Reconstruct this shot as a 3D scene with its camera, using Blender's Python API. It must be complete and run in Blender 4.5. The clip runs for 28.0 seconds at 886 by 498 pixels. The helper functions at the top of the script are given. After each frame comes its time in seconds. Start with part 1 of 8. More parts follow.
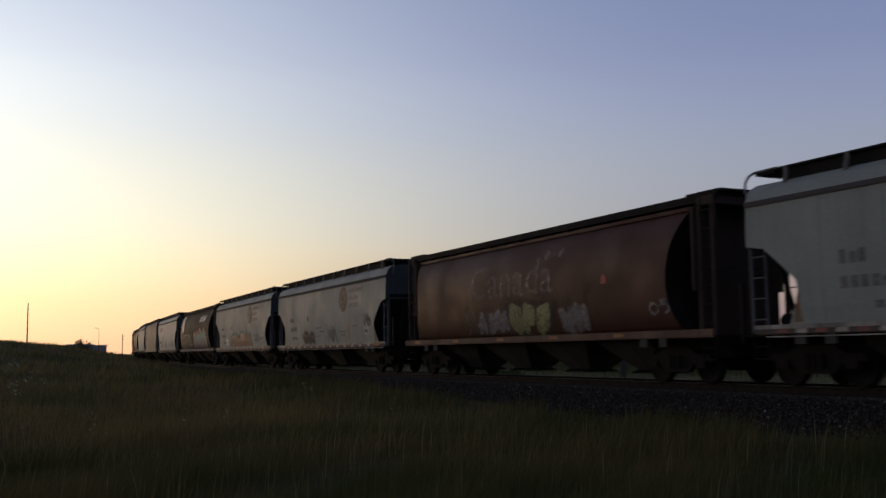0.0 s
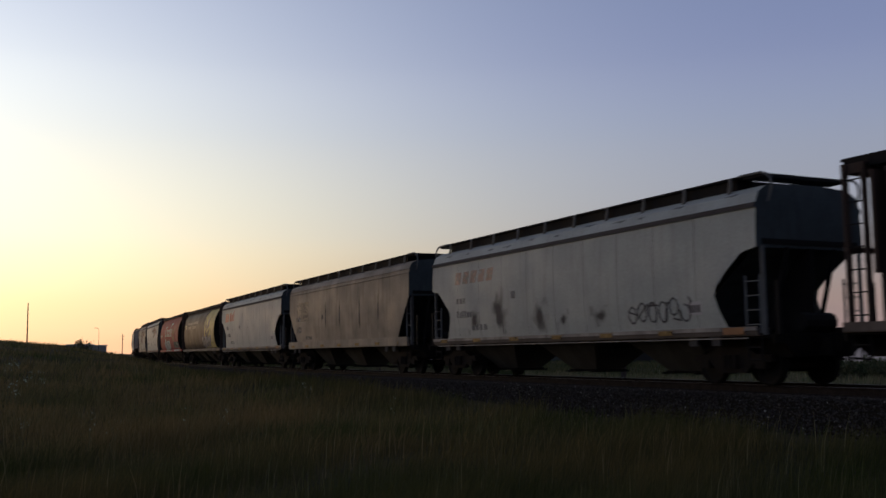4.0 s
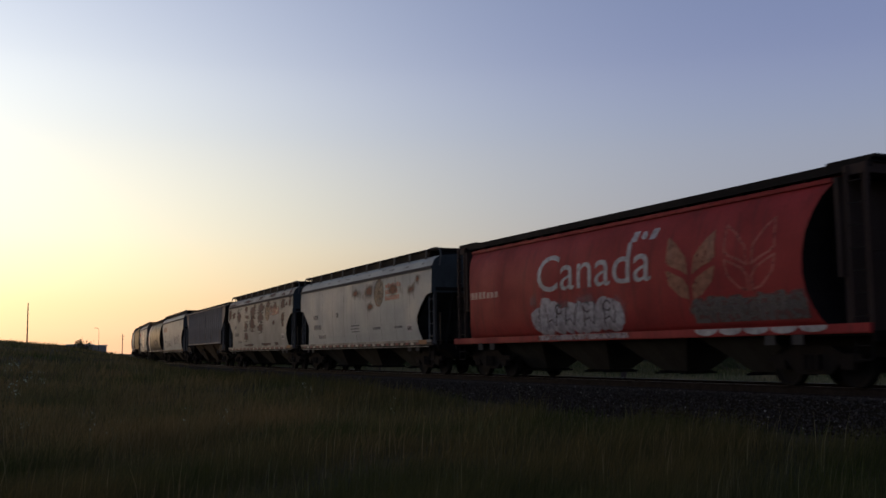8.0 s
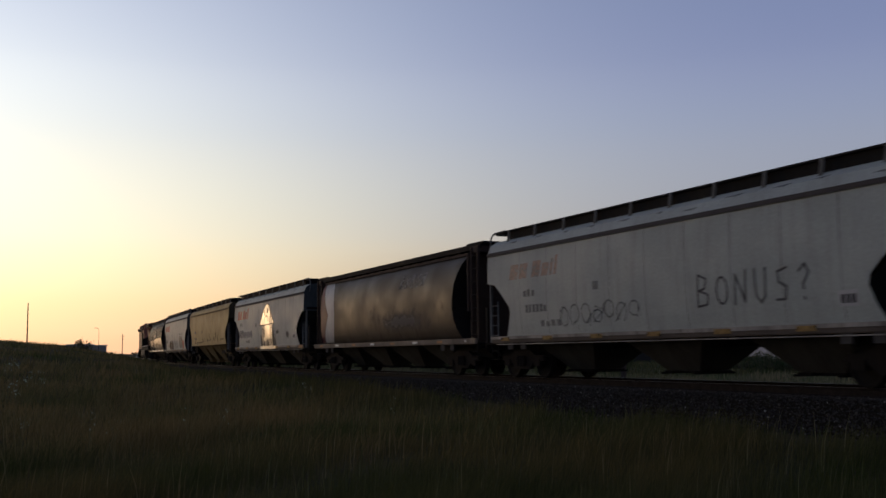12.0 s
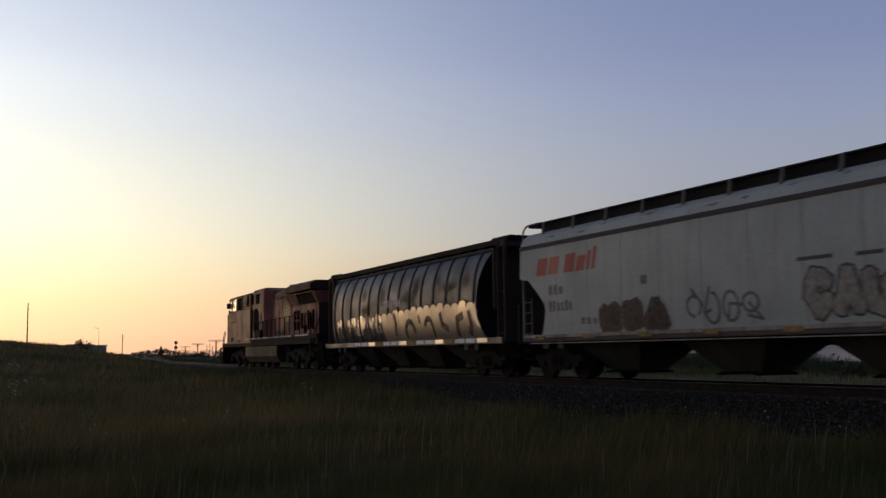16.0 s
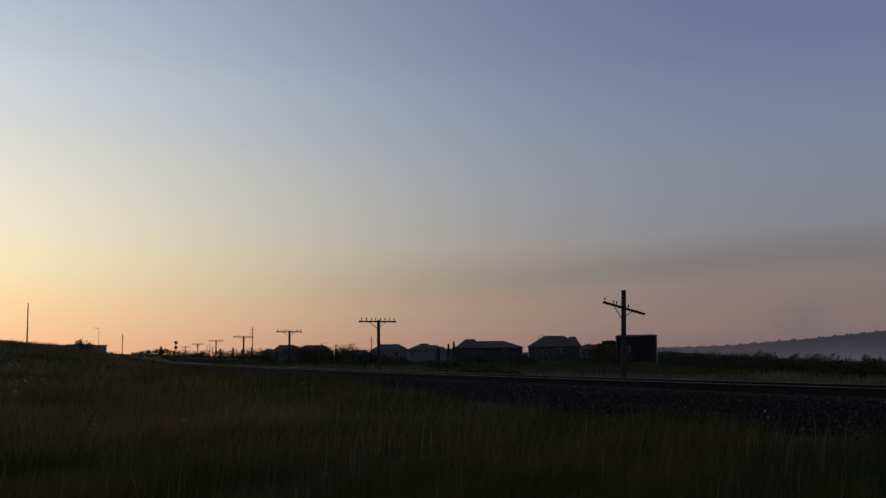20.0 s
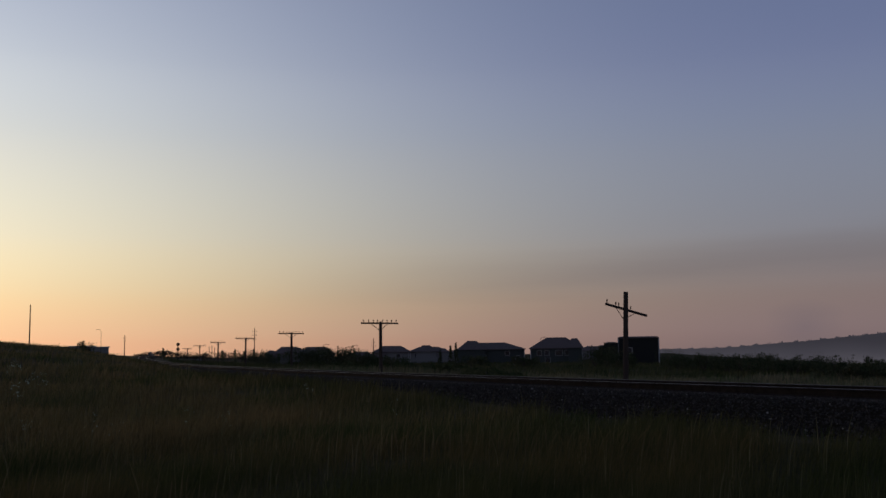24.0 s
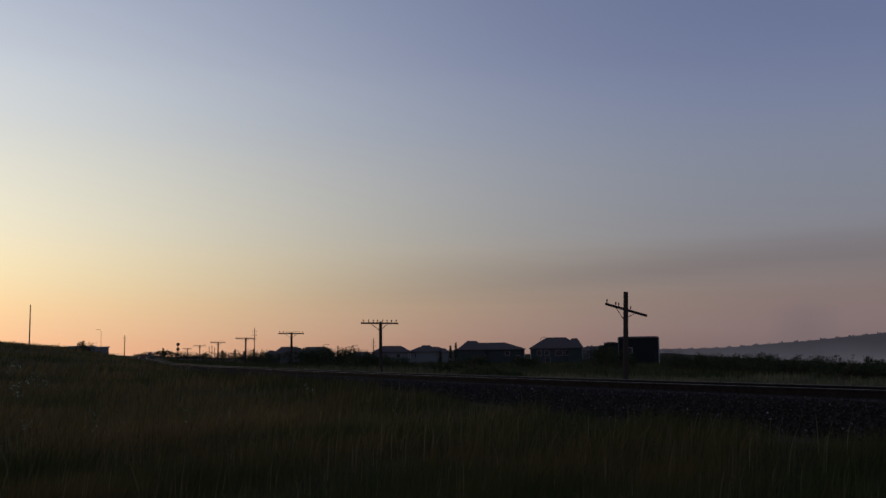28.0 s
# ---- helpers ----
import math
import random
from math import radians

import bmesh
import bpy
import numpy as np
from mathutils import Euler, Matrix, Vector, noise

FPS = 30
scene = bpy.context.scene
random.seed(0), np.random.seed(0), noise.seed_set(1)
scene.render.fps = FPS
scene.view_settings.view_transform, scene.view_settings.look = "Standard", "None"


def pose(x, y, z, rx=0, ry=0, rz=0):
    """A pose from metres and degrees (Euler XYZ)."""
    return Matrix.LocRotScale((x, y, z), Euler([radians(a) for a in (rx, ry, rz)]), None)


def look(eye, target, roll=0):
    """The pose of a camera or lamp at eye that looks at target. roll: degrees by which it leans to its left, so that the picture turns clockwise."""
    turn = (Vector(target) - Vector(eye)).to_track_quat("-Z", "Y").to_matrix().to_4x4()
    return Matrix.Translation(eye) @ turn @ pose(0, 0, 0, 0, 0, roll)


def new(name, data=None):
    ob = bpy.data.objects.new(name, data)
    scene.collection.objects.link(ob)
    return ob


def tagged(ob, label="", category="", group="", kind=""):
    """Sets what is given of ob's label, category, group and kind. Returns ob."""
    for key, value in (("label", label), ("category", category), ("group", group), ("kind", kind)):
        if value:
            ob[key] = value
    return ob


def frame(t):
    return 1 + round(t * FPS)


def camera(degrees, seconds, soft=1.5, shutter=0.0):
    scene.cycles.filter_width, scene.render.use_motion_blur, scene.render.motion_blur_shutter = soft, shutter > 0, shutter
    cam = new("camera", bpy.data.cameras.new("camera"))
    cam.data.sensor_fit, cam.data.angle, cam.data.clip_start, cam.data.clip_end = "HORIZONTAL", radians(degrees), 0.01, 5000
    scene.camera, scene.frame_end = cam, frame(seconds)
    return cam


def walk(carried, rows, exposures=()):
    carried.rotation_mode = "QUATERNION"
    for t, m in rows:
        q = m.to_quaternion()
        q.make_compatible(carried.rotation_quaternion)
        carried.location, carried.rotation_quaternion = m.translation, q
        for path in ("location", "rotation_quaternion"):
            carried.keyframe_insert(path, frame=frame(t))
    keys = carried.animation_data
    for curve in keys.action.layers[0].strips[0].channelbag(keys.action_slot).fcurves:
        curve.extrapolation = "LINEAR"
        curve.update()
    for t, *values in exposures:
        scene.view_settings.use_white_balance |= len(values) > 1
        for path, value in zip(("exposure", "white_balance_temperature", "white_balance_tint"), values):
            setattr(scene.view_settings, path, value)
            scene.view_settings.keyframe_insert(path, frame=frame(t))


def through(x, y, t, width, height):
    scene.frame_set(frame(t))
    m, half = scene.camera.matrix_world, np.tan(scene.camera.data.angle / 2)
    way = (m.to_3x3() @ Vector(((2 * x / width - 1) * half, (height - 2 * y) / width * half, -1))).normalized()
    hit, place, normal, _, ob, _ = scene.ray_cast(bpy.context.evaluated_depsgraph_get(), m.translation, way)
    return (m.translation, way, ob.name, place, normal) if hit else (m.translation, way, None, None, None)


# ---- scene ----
cam = camera(48.26, 28.0, soft=1.5, shutter=0.18)
EYE_Z = 0.759


def aim(yaw, pitch):
    return pose(0, 0, EYE_Z, 90 + pitch, 0, yaw) @ pose(0, 0, 0, 0, 0, -0.676)


walk(cam, [(0.0, aim(62.517, 5.989)), (21.5, aim(62.517, 5.989)), (23.4, aim(62.632, 6.087)), (28.0, aim(62.632, 6.087))],
     exposures=[(0.0, 0.45, 6600, 8.2), (17.0, 0.44, 6600, 8.2), (17.6, 0.36, 6550, 9), (18.0, 0.26, 6500, 10), (18.6, 0.03, 6440, 10), (19.0, -0.09, 6400, 9.5), (28.0, -0.11, 6400, 9.5)])

# ---- light ----
SUN_YAW = 104.0      # degrees from +Y towards -X
SUN_UP = 1.5


def sky_color(stops):
    """Elevation stops for one side of the sky."""
    return [(math.sin(radians(e)), c) for e, c in stops]


GLOW_SIDE = [(0.0, (0.96, 0.51, 0.29)), (1.2, (0.95, 0.57, 0.325)), (3.6, (0.9, 0.69, 0.415)), (6.6, (0.825, 0.752, 0.565)), (11.8, (0.66, 0.672, 0.645)),
             (16.4, (0.515, 0.56, 0.64)), (24.0, (0.297, 0.338, 0.465)), (45.0, (0.1, 0.12, 0.22)), (90.0, (0.05, 0.065, 0.13))]
BLUE_SIDE = [(0.0, (0.192, 0.142, 0.148)), (1.2, (0.226, 0.165, 0.168)), (3.6, (0.228, 0.182, 0.183)), (6.6, (0.224, 0.222, 0.26)), (11.8, (0.203, 0.23, 0.322)),
             (16.4, (0.155, 0.186, 0.318)), (24.0, (0.113, 0.145, 0.258)), (45.0, (0.07, 0.092, 0.16)), (90.0, (0.045, 0.06, 0.11))]


def build_world():
    w = bpy.data.worlds.new("dusk_sky")
    w.use_nodes = True
    nt = w.node_tree
    n = nt.nodes
    n.clear()
    link = nt.links.new

    def math_node(op, a, b=None, clamp=False):
        m = n.new("ShaderNodeMath")
        m.operation, m.use_clamp = op, clamp
        for sock, v in zip(m.inputs, (a, b)):
            if v is None:
                continue
            if isinstance(v, (int, float)):
                sock.default_value = v
            else:
                link(v, sock)
        return m.outputs[0]

    out = n.new("ShaderNodeOutputWorld")
    bg = n.new("ShaderNodeBackground")
    sky = n.new("ShaderNodeTexSky")
    sky.sky_type, sky.sun_disc = "NISHITA", False
    sky.sun_elevation, sky.sun_rotation = radians(SUN_UP), radians(-SUN_YAW)
    sky.dust_density = 3.0
    tc = n.new("ShaderNodeTexCoord")
    sep = n.new("ShaderNodeSeparateXYZ")
    link(tc.outputs["Generated"], sep.inputs[0])
    x, y, z = sep.outputs
    flat = math_node("SQRT", math_node("ADD", math_node("MULTIPLY", x, x), math_node("MULTIPLY", y, y)))
    sx, sy = -math.sin(radians(SUN_YAW)), math.cos(radians(SUN_YAW))
    dot = math_node("DIVIDE", math_node("ADD", math_node("MULTIPLY", x, sx), math_node("MULTIPLY", y, sy)), math_node("MAXIMUM", flat, 0.001))
    up = math_node("MAXIMUM", z, 0.0)
    glow = ramp_node(nt, up, sky_color(GLOW_SIDE), True)
    blue = ramp_node(nt, up, sky_color(BLUE_SIDE), True)
    # how much of the glow each bearing has, from the sunset's bearing outwards
    share = math_node("MULTIPLY", math_node("POWER", math_node("MAXIMUM", dot, 0.0), 5.5), 1.43)
    # thin smoke bank low on the far side of the sunset
    mp = n.new("ShaderNodeMapping")
    mp.inputs["Scale"].default_value = (3.0, 3.0, 34.0)
    link(tc.outputs["Generated"], mp.inputs[0])
    nz = n.new("ShaderNodeTexNoise")
    nz.inputs["Scale"].default_value, nz.inputs["Detail"].default_value = 1.3, 3
    link(mp.outputs[0], nz.inputs["Vector"])
    tilt = math_node("ADD", z, math_node("MULTIPLY", dot, 0.06))
    wob = math_node("ADD", tilt, math_node("MULTIPLY", nz.outputs[0], 0.03))
    band = ramp_node(nt, wob, [(0.108, grey3(0)), (0.128, grey3(0.9)), (0.138, grey3(0.8)), (0.162, grey3(0))])
    aside = ramp_node(nt, dot, [(0.6, grey3(0.34)), (0.86, grey3(0.0))])
    smoke = math_node("MULTIPLY", band.outputs[0], aside.outputs[0])
    c = n.new("ShaderNodeMix")
    c.data_type, c.clamp_factor = "RGBA", False
    link(share, c.inputs[0])
    link(blue.outputs[0], c.inputs[6])
    link(glow.outputs[0], c.inputs[7])
    c2 = mix_node(nt, smoke, c.outputs[2], (0.13, 0.115, 0.13))
    # a plume of smoke standing over the far ridge
    far_a, far_e = radians(62.517 - 19.9), radians(1.3)
    gap = n.new("ShaderNodeVectorMath")
    gap.operation = "DISTANCE"
    sq = n.new("ShaderNodeMapping")
    sq.inputs["Scale"].default_value = (1, 1, 1.5)
    link(tc.outputs["Generated"], sq.inputs[0])
    link(sq.outputs[0], gap.inputs[0])
    gap.inputs[1].default_value = (-math.sin(far_a), math.cos(far_a), 1.5 * math.sin(far_e))
    puff = math_node("ADD", gap.outputs["Value"], math_node("MULTIPLY", nz.outputs[0], 0.03))
    c2 = mix_node(nt, ramp_node(nt, puff, [(0.015, grey3(0.42)), (0.055, grey3(0.0))]).outputs[0], c2, (0.15, 0.125, 0.15))
    c3 = mix_node(nt, 0.012, c2, sky.outputs[0], "ADD")
    link(c3, bg.inputs[0])
    link(bg.outputs[0], out.inputs[0])
    bg.inputs[1].default_value = 1.0
    scene.world = w


sun = new("sun", bpy.data.lights.new("sun", "SUN"))
sun.data.energy = 0.25
sun.data.angle = radians(10)
sun.data.color = (1.0, 0.62, 0.34)
sun.matrix_world = look((0, 0, 0), (math.sin(radians(SUN_YAW)) * 1, -math.cos(radians(SUN_YAW)), -math.tan(radians(SUN_UP + 1.0))))

# ---- the track's line: s metres along it, the camera abreast of s = 0 ----
TRACK_Y, SPEED, SLOWING = 16.883, 18.462, -0.01236


def track_table():
    def bend(s):
        if s > 0:
            return 0.001169
        if s > -200:
            return 0.001169 + 2.578e-6 * s
        return max(0.0, 0.000653 * (1 + (s + 200) / 120))

    def rise(s):
        if s > 20:
            return 0.0029
        if s > -200:
            return 0.00175 + 5.8e-5 * s
        return -0.00985 * max(0.0, 1 + (s + 200) / 150)

    rows = {0: (0.0, TRACK_Y, 0.0, 0.0)}
    for way in (1, -1):
        x, y, z, th = rows[0]
        for i in range(1, 901):
            s = way * (i - 0.5)
            th2 = th - way * bend(s) * 0.5
            x, y, z = x + way * math.cos(th2), y - way * math.sin(th2), z + way * rise(s)
            th -= way * bend(s)
            rows[way * i] = (x, y, z, th)
    return np.array([rows[i] for i in range(-900, 901)])


TRACK = track_table()


def track(s, side=0.0, up=0.0):
    """Place beside the track's line at s; side: metres to the far side."""
    x, y, z, th = (np.interp(s, np.arange(-900, 901), TRACK[:, k]) for k in range(4))
    return Vector((x + math.sin(th) * side, y + math.cos(th) * side, z + up)), th


def train_pose(s):
    p, th = track(s)
    return Matrix.Translation(p) @ Matrix.Rotation(-th, 4, "Z")


def train_way(t):
    return SPEED * (t - 12) + 0.5 * SLOWING * (t - 12) ** 2


# ---- materials ----
def mat_new(name, rough=0.6, metal=0.0):
    m = bpy.data.materials.new(name)
    m.use_nodes = True
    b = m.node_tree.nodes["Principled BSDF"]
    b.inputs["Roughness"].default_value = rough
    b.inputs["Metallic"].default_value = metal
    return m, m.node_tree, b


def noise_node(nt, scale, detail=4, stretch=(1, 1, 1), coord="Object"):
    tc = nt.nodes.new("ShaderNodeTexCoord")
    mp = nt.nodes.new("ShaderNodeMapping")
    mp.inputs["Scale"].default_value = stretch
    nz = nt.nodes.new("ShaderNodeTexNoise")
    nz.inputs["Scale"].default_value = scale
    nz.inputs["Detail"].default_value = detail
    nt.links.new(tc.outputs[coord], mp.inputs[0])
    nt.links.new(mp.outputs[0], nz.inputs["Vector"])
    return nz


def ramp_node(nt, src, stops, smooth_ramp=False):
    r = nt.nodes.new("ShaderNodeValToRGB")
    if smooth_ramp:
        r.color_ramp.interpolation = "CARDINAL"
    e = r.color_ramp.elements
    e[0].position, e[0].color = stops[0][0], (*stops[0][1], 1)
    e[1].position, e[1].color = stops[-1][0], (*stops[-1][1], 1)
    for p, c in stops[1:-1]:
        x = e.new(p)
        x.color = (*c, 1)
    nt.links.new(src, r.inputs[0])
    return r


def mix_node(nt, fac, a, b, mode="MIX"):
    m = nt.nodes.new("ShaderNodeMix")
    m.data_type, m.blend_type = "RGBA", mode
    for sock, v in ((m.inputs[0], fac), (m.inputs[6], a), (m.inputs[7], b)):
        if isinstance(v, (int, float)):
            sock.default_value = v
        elif isinstance(v, tuple):
            sock.default_value = (*v, 1)
        else:
            nt.links.new(v, sock)
    return m.outputs[2]


def bump_to(nt, b, src, strength, distance=0.02):
    bp = nt.nodes.new("ShaderNodeBump")
    bp.inputs["Strength"].default_value = strength
    bp.inputs["Distance"].default_value = distance
    nt.links.new(src, bp.inputs["Height"])
    nt.links.new(bp.outputs[0], b.inputs["Normal"])


def grey3(v):
    return (v, v, v)


def paint(name, color, rough=0.5, dirt=(0.07, 0.055, 0.045), amount=0.45, rust=0.0, rust_color=(0.16, 0.06, 0.03), streak=True, gloss=0.35):
    """Old rolling-stock paint: blotchy dirt, run-down streaks, rust."""
    m, nt, b = mat_new(name, rough)
    big = noise_node(nt, 0.9, 5)
    run = noise_node(nt, 2.2, 6, (3.0, 1.0, 0.25))
    fine = noise_node(nt, 18, 3)
    c = mix_node(nt, ramp_node(nt, big.outputs[0], [(0.35, grey3(0)), (0.75, grey3(amount))]).outputs[0], color, dirt)
    if streak:
        c = mix_node(nt, ramp_node(nt, run.outputs[0], [(0.5, grey3(0)), (0.72, grey3(amount * 0.9))]).outputs[0], c, dirt)
    c = mix_node(nt, 0.25, c, ramp_node(nt, fine.outputs[0], [(0.3, grey3(0.35)), (0.7, grey3(1))]).outputs[0], "MULTIPLY")
    if rust:
        rn = noise_node(nt, 1.3, 7, (1.4, 1, 0.9))
        c = mix_node(nt, ramp_node(nt, rn.outputs[0], [(0.62 - rust * 0.3, grey3(0)), (0.66 - rust * 0.3, grey3(0.9))]).outputs[0], c, rust_color)
    nt.links.new(c, b.inputs["Base Color"])
    nt.links.new(ramp_node(nt, big.outputs[0], [(0.3, grey3(rough + 0.05)), (0.7, grey3(min(1, rough + 0.25)))]).outputs[0], b.inputs["Roughness"])
    bump_to(nt, b, noise_node(nt, 1.1, 2).outputs[0], 0.12, 0.012)
    b.inputs["Specular IOR Level"].default_value = gloss
    return m


build_world()

M = {
    "grey": paint("grey_paint", (0.355, 0.39, 0.36), 0.52, dirt=(0.21, 0.21, 0.19), amount=0.32, gloss=0.36),
    "grey_dull": paint("dull_grey_paint", (0.245, 0.275, 0.25), 0.55, dirt=(0.15, 0.155, 0.14), amount=0.3, gloss=0.34),
    "grey_warm": paint("beige_grey_paint", (0.24, 0.205, 0.16), 0.55, dirt=(0.09, 0.075, 0.06), amount=0.5, gloss=0.3),
    "grey_rusty": paint("rusted_grey_paint", (0.25, 0.265, 0.245), 0.55, dirt=(0.13, 0.115, 0.1), gloss=0.4),
    "grey_ribbed": paint("weathered_grey_paint", (0.32, 0.28, 0.235), 0.65, dirt=(0.13, 0.105, 0.085), amount=0.7),
    "brown": paint("brown_paint", (0.055, 0.016, 0.012), 0.5, dirt=(0.035, 0.018, 0.014), gloss=0.17),
    "dark_brown": paint("dark_brown_paint", (0.017, 0.011, 0.009), 0.62, dirt=(0.021, 0.014, 0.011), gloss=0.1),
    "umber": paint("umber_brown_paint", (0.05, 0.03, 0.022), 0.52, dirt=(0.04, 0.026, 0.02), gloss=0.18),
    "near_black": paint("near_black_paint", (0.02, 0.015, 0.014), 0.45, dirt=(0.04, 0.03, 0.025), gloss=0.25),
    "red": paint("red_paint", (0.33, 0.03, 0.031), 0.58, dirt=(0.1, 0.026, 0.024), amount=0.5, gloss=0.16),
    "yellow": paint("yellow_paint", (0.32, 0.215, 0.065), 0.55, dirt=(0.16, 0.11, 0.05), amount=0.35),
    "blue_grey": paint("blue_grey_paint", (0.03, 0.06, 0.09), 0.4, dirt=(0.02, 0.017, 0.019), amount=0.75, gloss=0.32),
    # Darker blue: the ribs' shadow side is put into their colour.
    "rib_dark": paint("shaded_rib_paint", (0.016, 0.03, 0.045), 0.5, dirt=(0.014, 0.012, 0.013), amount=0.7, gloss=0.2),
    "loco_red": paint("locomotive_red_paint", (0.165, 0.04, 0.03), 0.5, dirt=(0.06, 0.038, 0.031), amount=0.85, gloss=0.24),
    "black": paint("black_grime", (0.01, 0.01, 0.01), 0.75, dirt=(0.022, 0.018, 0.016), amount=0.6, gloss=0.12),
    "under": paint("underframe_grime", (0.011, 0.01, 0.009), 0.9, dirt=(0.017, 0.014, 0.011), amount=0.6, gloss=0.05),
    # Black painted in for the shade inside windows, louvres and recesses.
    "void": paint("shadowy_opening", (0.004, 0.004, 0.004), 0.9, dirt=(0.007, 0.006, 0.005), amount=0.5, gloss=0.02),
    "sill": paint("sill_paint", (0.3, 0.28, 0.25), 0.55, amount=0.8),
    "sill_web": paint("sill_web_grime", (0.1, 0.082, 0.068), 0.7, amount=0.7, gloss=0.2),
    "sill_dark": paint("grimy_sill_paint", (0.15, 0.12, 0.1), 0.6, amount=0.8, gloss=0.3),
    "steel": paint("worn_steel", (0.3, 0.28, 0.26), 0.35, amount=0.5),
    "white": paint("white_paint", (0.75, 0.75, 0.73), 0.5, amount=0.3),
    "mark_red": paint("red_lettering", (0.36, 0.045, 0.04), 0.5, amount=0.25),
    "mark_dark": paint("dark_lettering", (0.06, 0.06, 0.065), 0.6, amount=0.2),
    "mark_orange": paint("orange_marking", (0.36, 0.16, 0.055), 0.55, amount=0.5),
    "wood": paint("weathered_pole_wood", (0.055, 0.04, 0.032), 0.9, amount=0.5),
}


def plain(name, color, rough=0.7, metal=0.0, vary=0.35, scale=6.0, gloss=0.5):
    m, nt, b = mat_new(name, rough, metal)
    b.inputs["Specular IOR Level"].default_value = gloss
    nz = noise_node(nt, scale, 6)
    lo = tuple(c * (1 - vary) for c in color)
    hi = tuple(min(1, c * (1 + vary)) for c in color)
    nt.links.new(ramp_node(nt, nz.outputs[0], [(0.3, lo), (0.7, hi)]).outputs[0], b.inputs["Base Color"])
    bump_to(nt, b, noise_node(nt, scale * 4, 4).outputs[0], 0.3, 0.02)
    return m


# ---- mesh helpers ----
def part(name, bm, material, parent, label="", smooth=False):
    """One mesh object under a thing. bm: a bmesh, or a mesh shared with other parts."""
    if isinstance(bm, bmesh.types.BMesh):
        me = bpy.data.meshes.new(name)
        bm.normal_update()
        bm.to_mesh(me)
        bm.free()
        if smooth:
            me.polygons.foreach_set("use_smooth", [True] * len(me.polygons))
    else:
        me = bm
    ob = new(name, me)
    mats = material if isinstance(material, (list, tuple)) else [material]
    while len(me.materials) < len(mats):
        me.materials.append(None)
    for slot, mt in zip(ob.material_slots, mats):
        slot.link = "OBJECT"
        slot.material = mt
    if parent is not None:
        ob.parent = parent
    if label:
        ob["label"] = label
    return ob


def thing(name, label, category, group="", kind=""):
    ob = new(name)
    ob.empty_display_size = 0.3
    return tagged(ob, label, category, group, kind)


def box(bm, x0, x1, y0, y1, z0, z1, m=None):
    vs = [bm.verts.new(((x0, x1)[i & 1], (y0, y1)[i >> 1 & 1], (z0, z1)[i >> 2])) for i in range(8)]
    for f in ((0, 2, 3, 1), (4, 5, 7, 6), (0, 1, 5, 4), (2, 6, 7, 3), (0, 4, 6, 2), (1, 3, 7, 5)):
        bm.faces.new([vs[i] for i in f])
    if m is not None:
        for v in vs:
            v.co = m @ v.co
    return vs


def tube(bm, a, b, r, n=6, r2=None):
    a, b = Vector(a), Vector(b)
    d = (b - a).normalized()
    u = d.orthogonal().normalized()
    w = d.cross(u)
    rings = []
    for p, rr in ((a, r), (b, r if r2 is None else r2)):
        rings.append([bm.verts.new(p + (u * math.cos(2 * math.pi * k / n) + w * math.sin(2 * math.pi * k / n)) * rr) for k in range(n)])
    for k in range(n):
        bm.faces.new((rings[0][k], rings[0][(k + 1) % n], rings[1][(k + 1) % n], rings[1][k]))
    bm.faces.new(rings[0][::-1])
    bm.faces.new(rings[1])


def slab(bm, outline, y0, y1):
    """An outline of (x, z) given thickness from y0 to y1."""
    a = [bm.verts.new((x, y0, z)) for x, z in outline]
    b = [bm.verts.new((x, y1, z)) for x, z in outline]
    bm.faces.new(a)
    bm.faces.new(b[::-1])
    for i in range(len(a)):
        j = (i + 1) % len(a)
        bm.faces.new((a[j], a[i], b[i], b[j]))


def prism(bm, outline, x0, x1):
    """An outline of (y, z) run from x0 to x1."""
    a = [bm.verts.new((x0, y, z)) for y, z in outline]
    b = [bm.verts.new((x1, y, z)) for y, z in outline]
    bm.faces.new(a[::-1])
    bm.faces.new(b)
    for i in range(len(a)):
        j = (i + 1) % len(a)
        bm.faces.new((a[i], a[j], b[j], b[i]))


def hull(levels, steps=1):
    """Shell and end sheets of a car: levels of (z, half width, half length)."""
    shell, ends = bmesh.new(), bmesh.new()
    for bm, is_end in ((shell, False), (ends, True)):
        rings = []
        for z, w, e in levels:
            rings.append([bm.verts.new(p) for p in ((-e, -w, z), (e, -w, z), (e, w, z), (-e, w, z))])
        for lo, hi in zip(rings, rings[1:]):
            for k in range(4):
                if (k in (1, 3)) == is_end:
                    bm.faces.new((lo[k], lo[(k + 1) % 4], hi[(k + 1) % 4], hi[k]))
        if not is_end:
            bm.faces.new(rings[0][::-1])
            bm.faces.new(rings[-1])
        else:
            bmesh.ops.delete(bm, geom=[v for v in bm.verts if not v.link_faces], context="VERTS")
            bmesh.ops.delete(bm, geom=[v for v in bm.verts if v.co.x < 0], context="VERTS")
    return shell, ends


MESH = {}


def shared(key, make, smooth=False):
    if key not in MESH:
        bm = make()
        bm.normal_update()
        me = bpy.data.meshes.new(key)
        bm.to_mesh(me)
        bm.free()
        if smooth:
            me.polygons.foreach_set("use_smooth", [True] * len(me.polygons))
        MESH[key] = me
    return MESH[key]

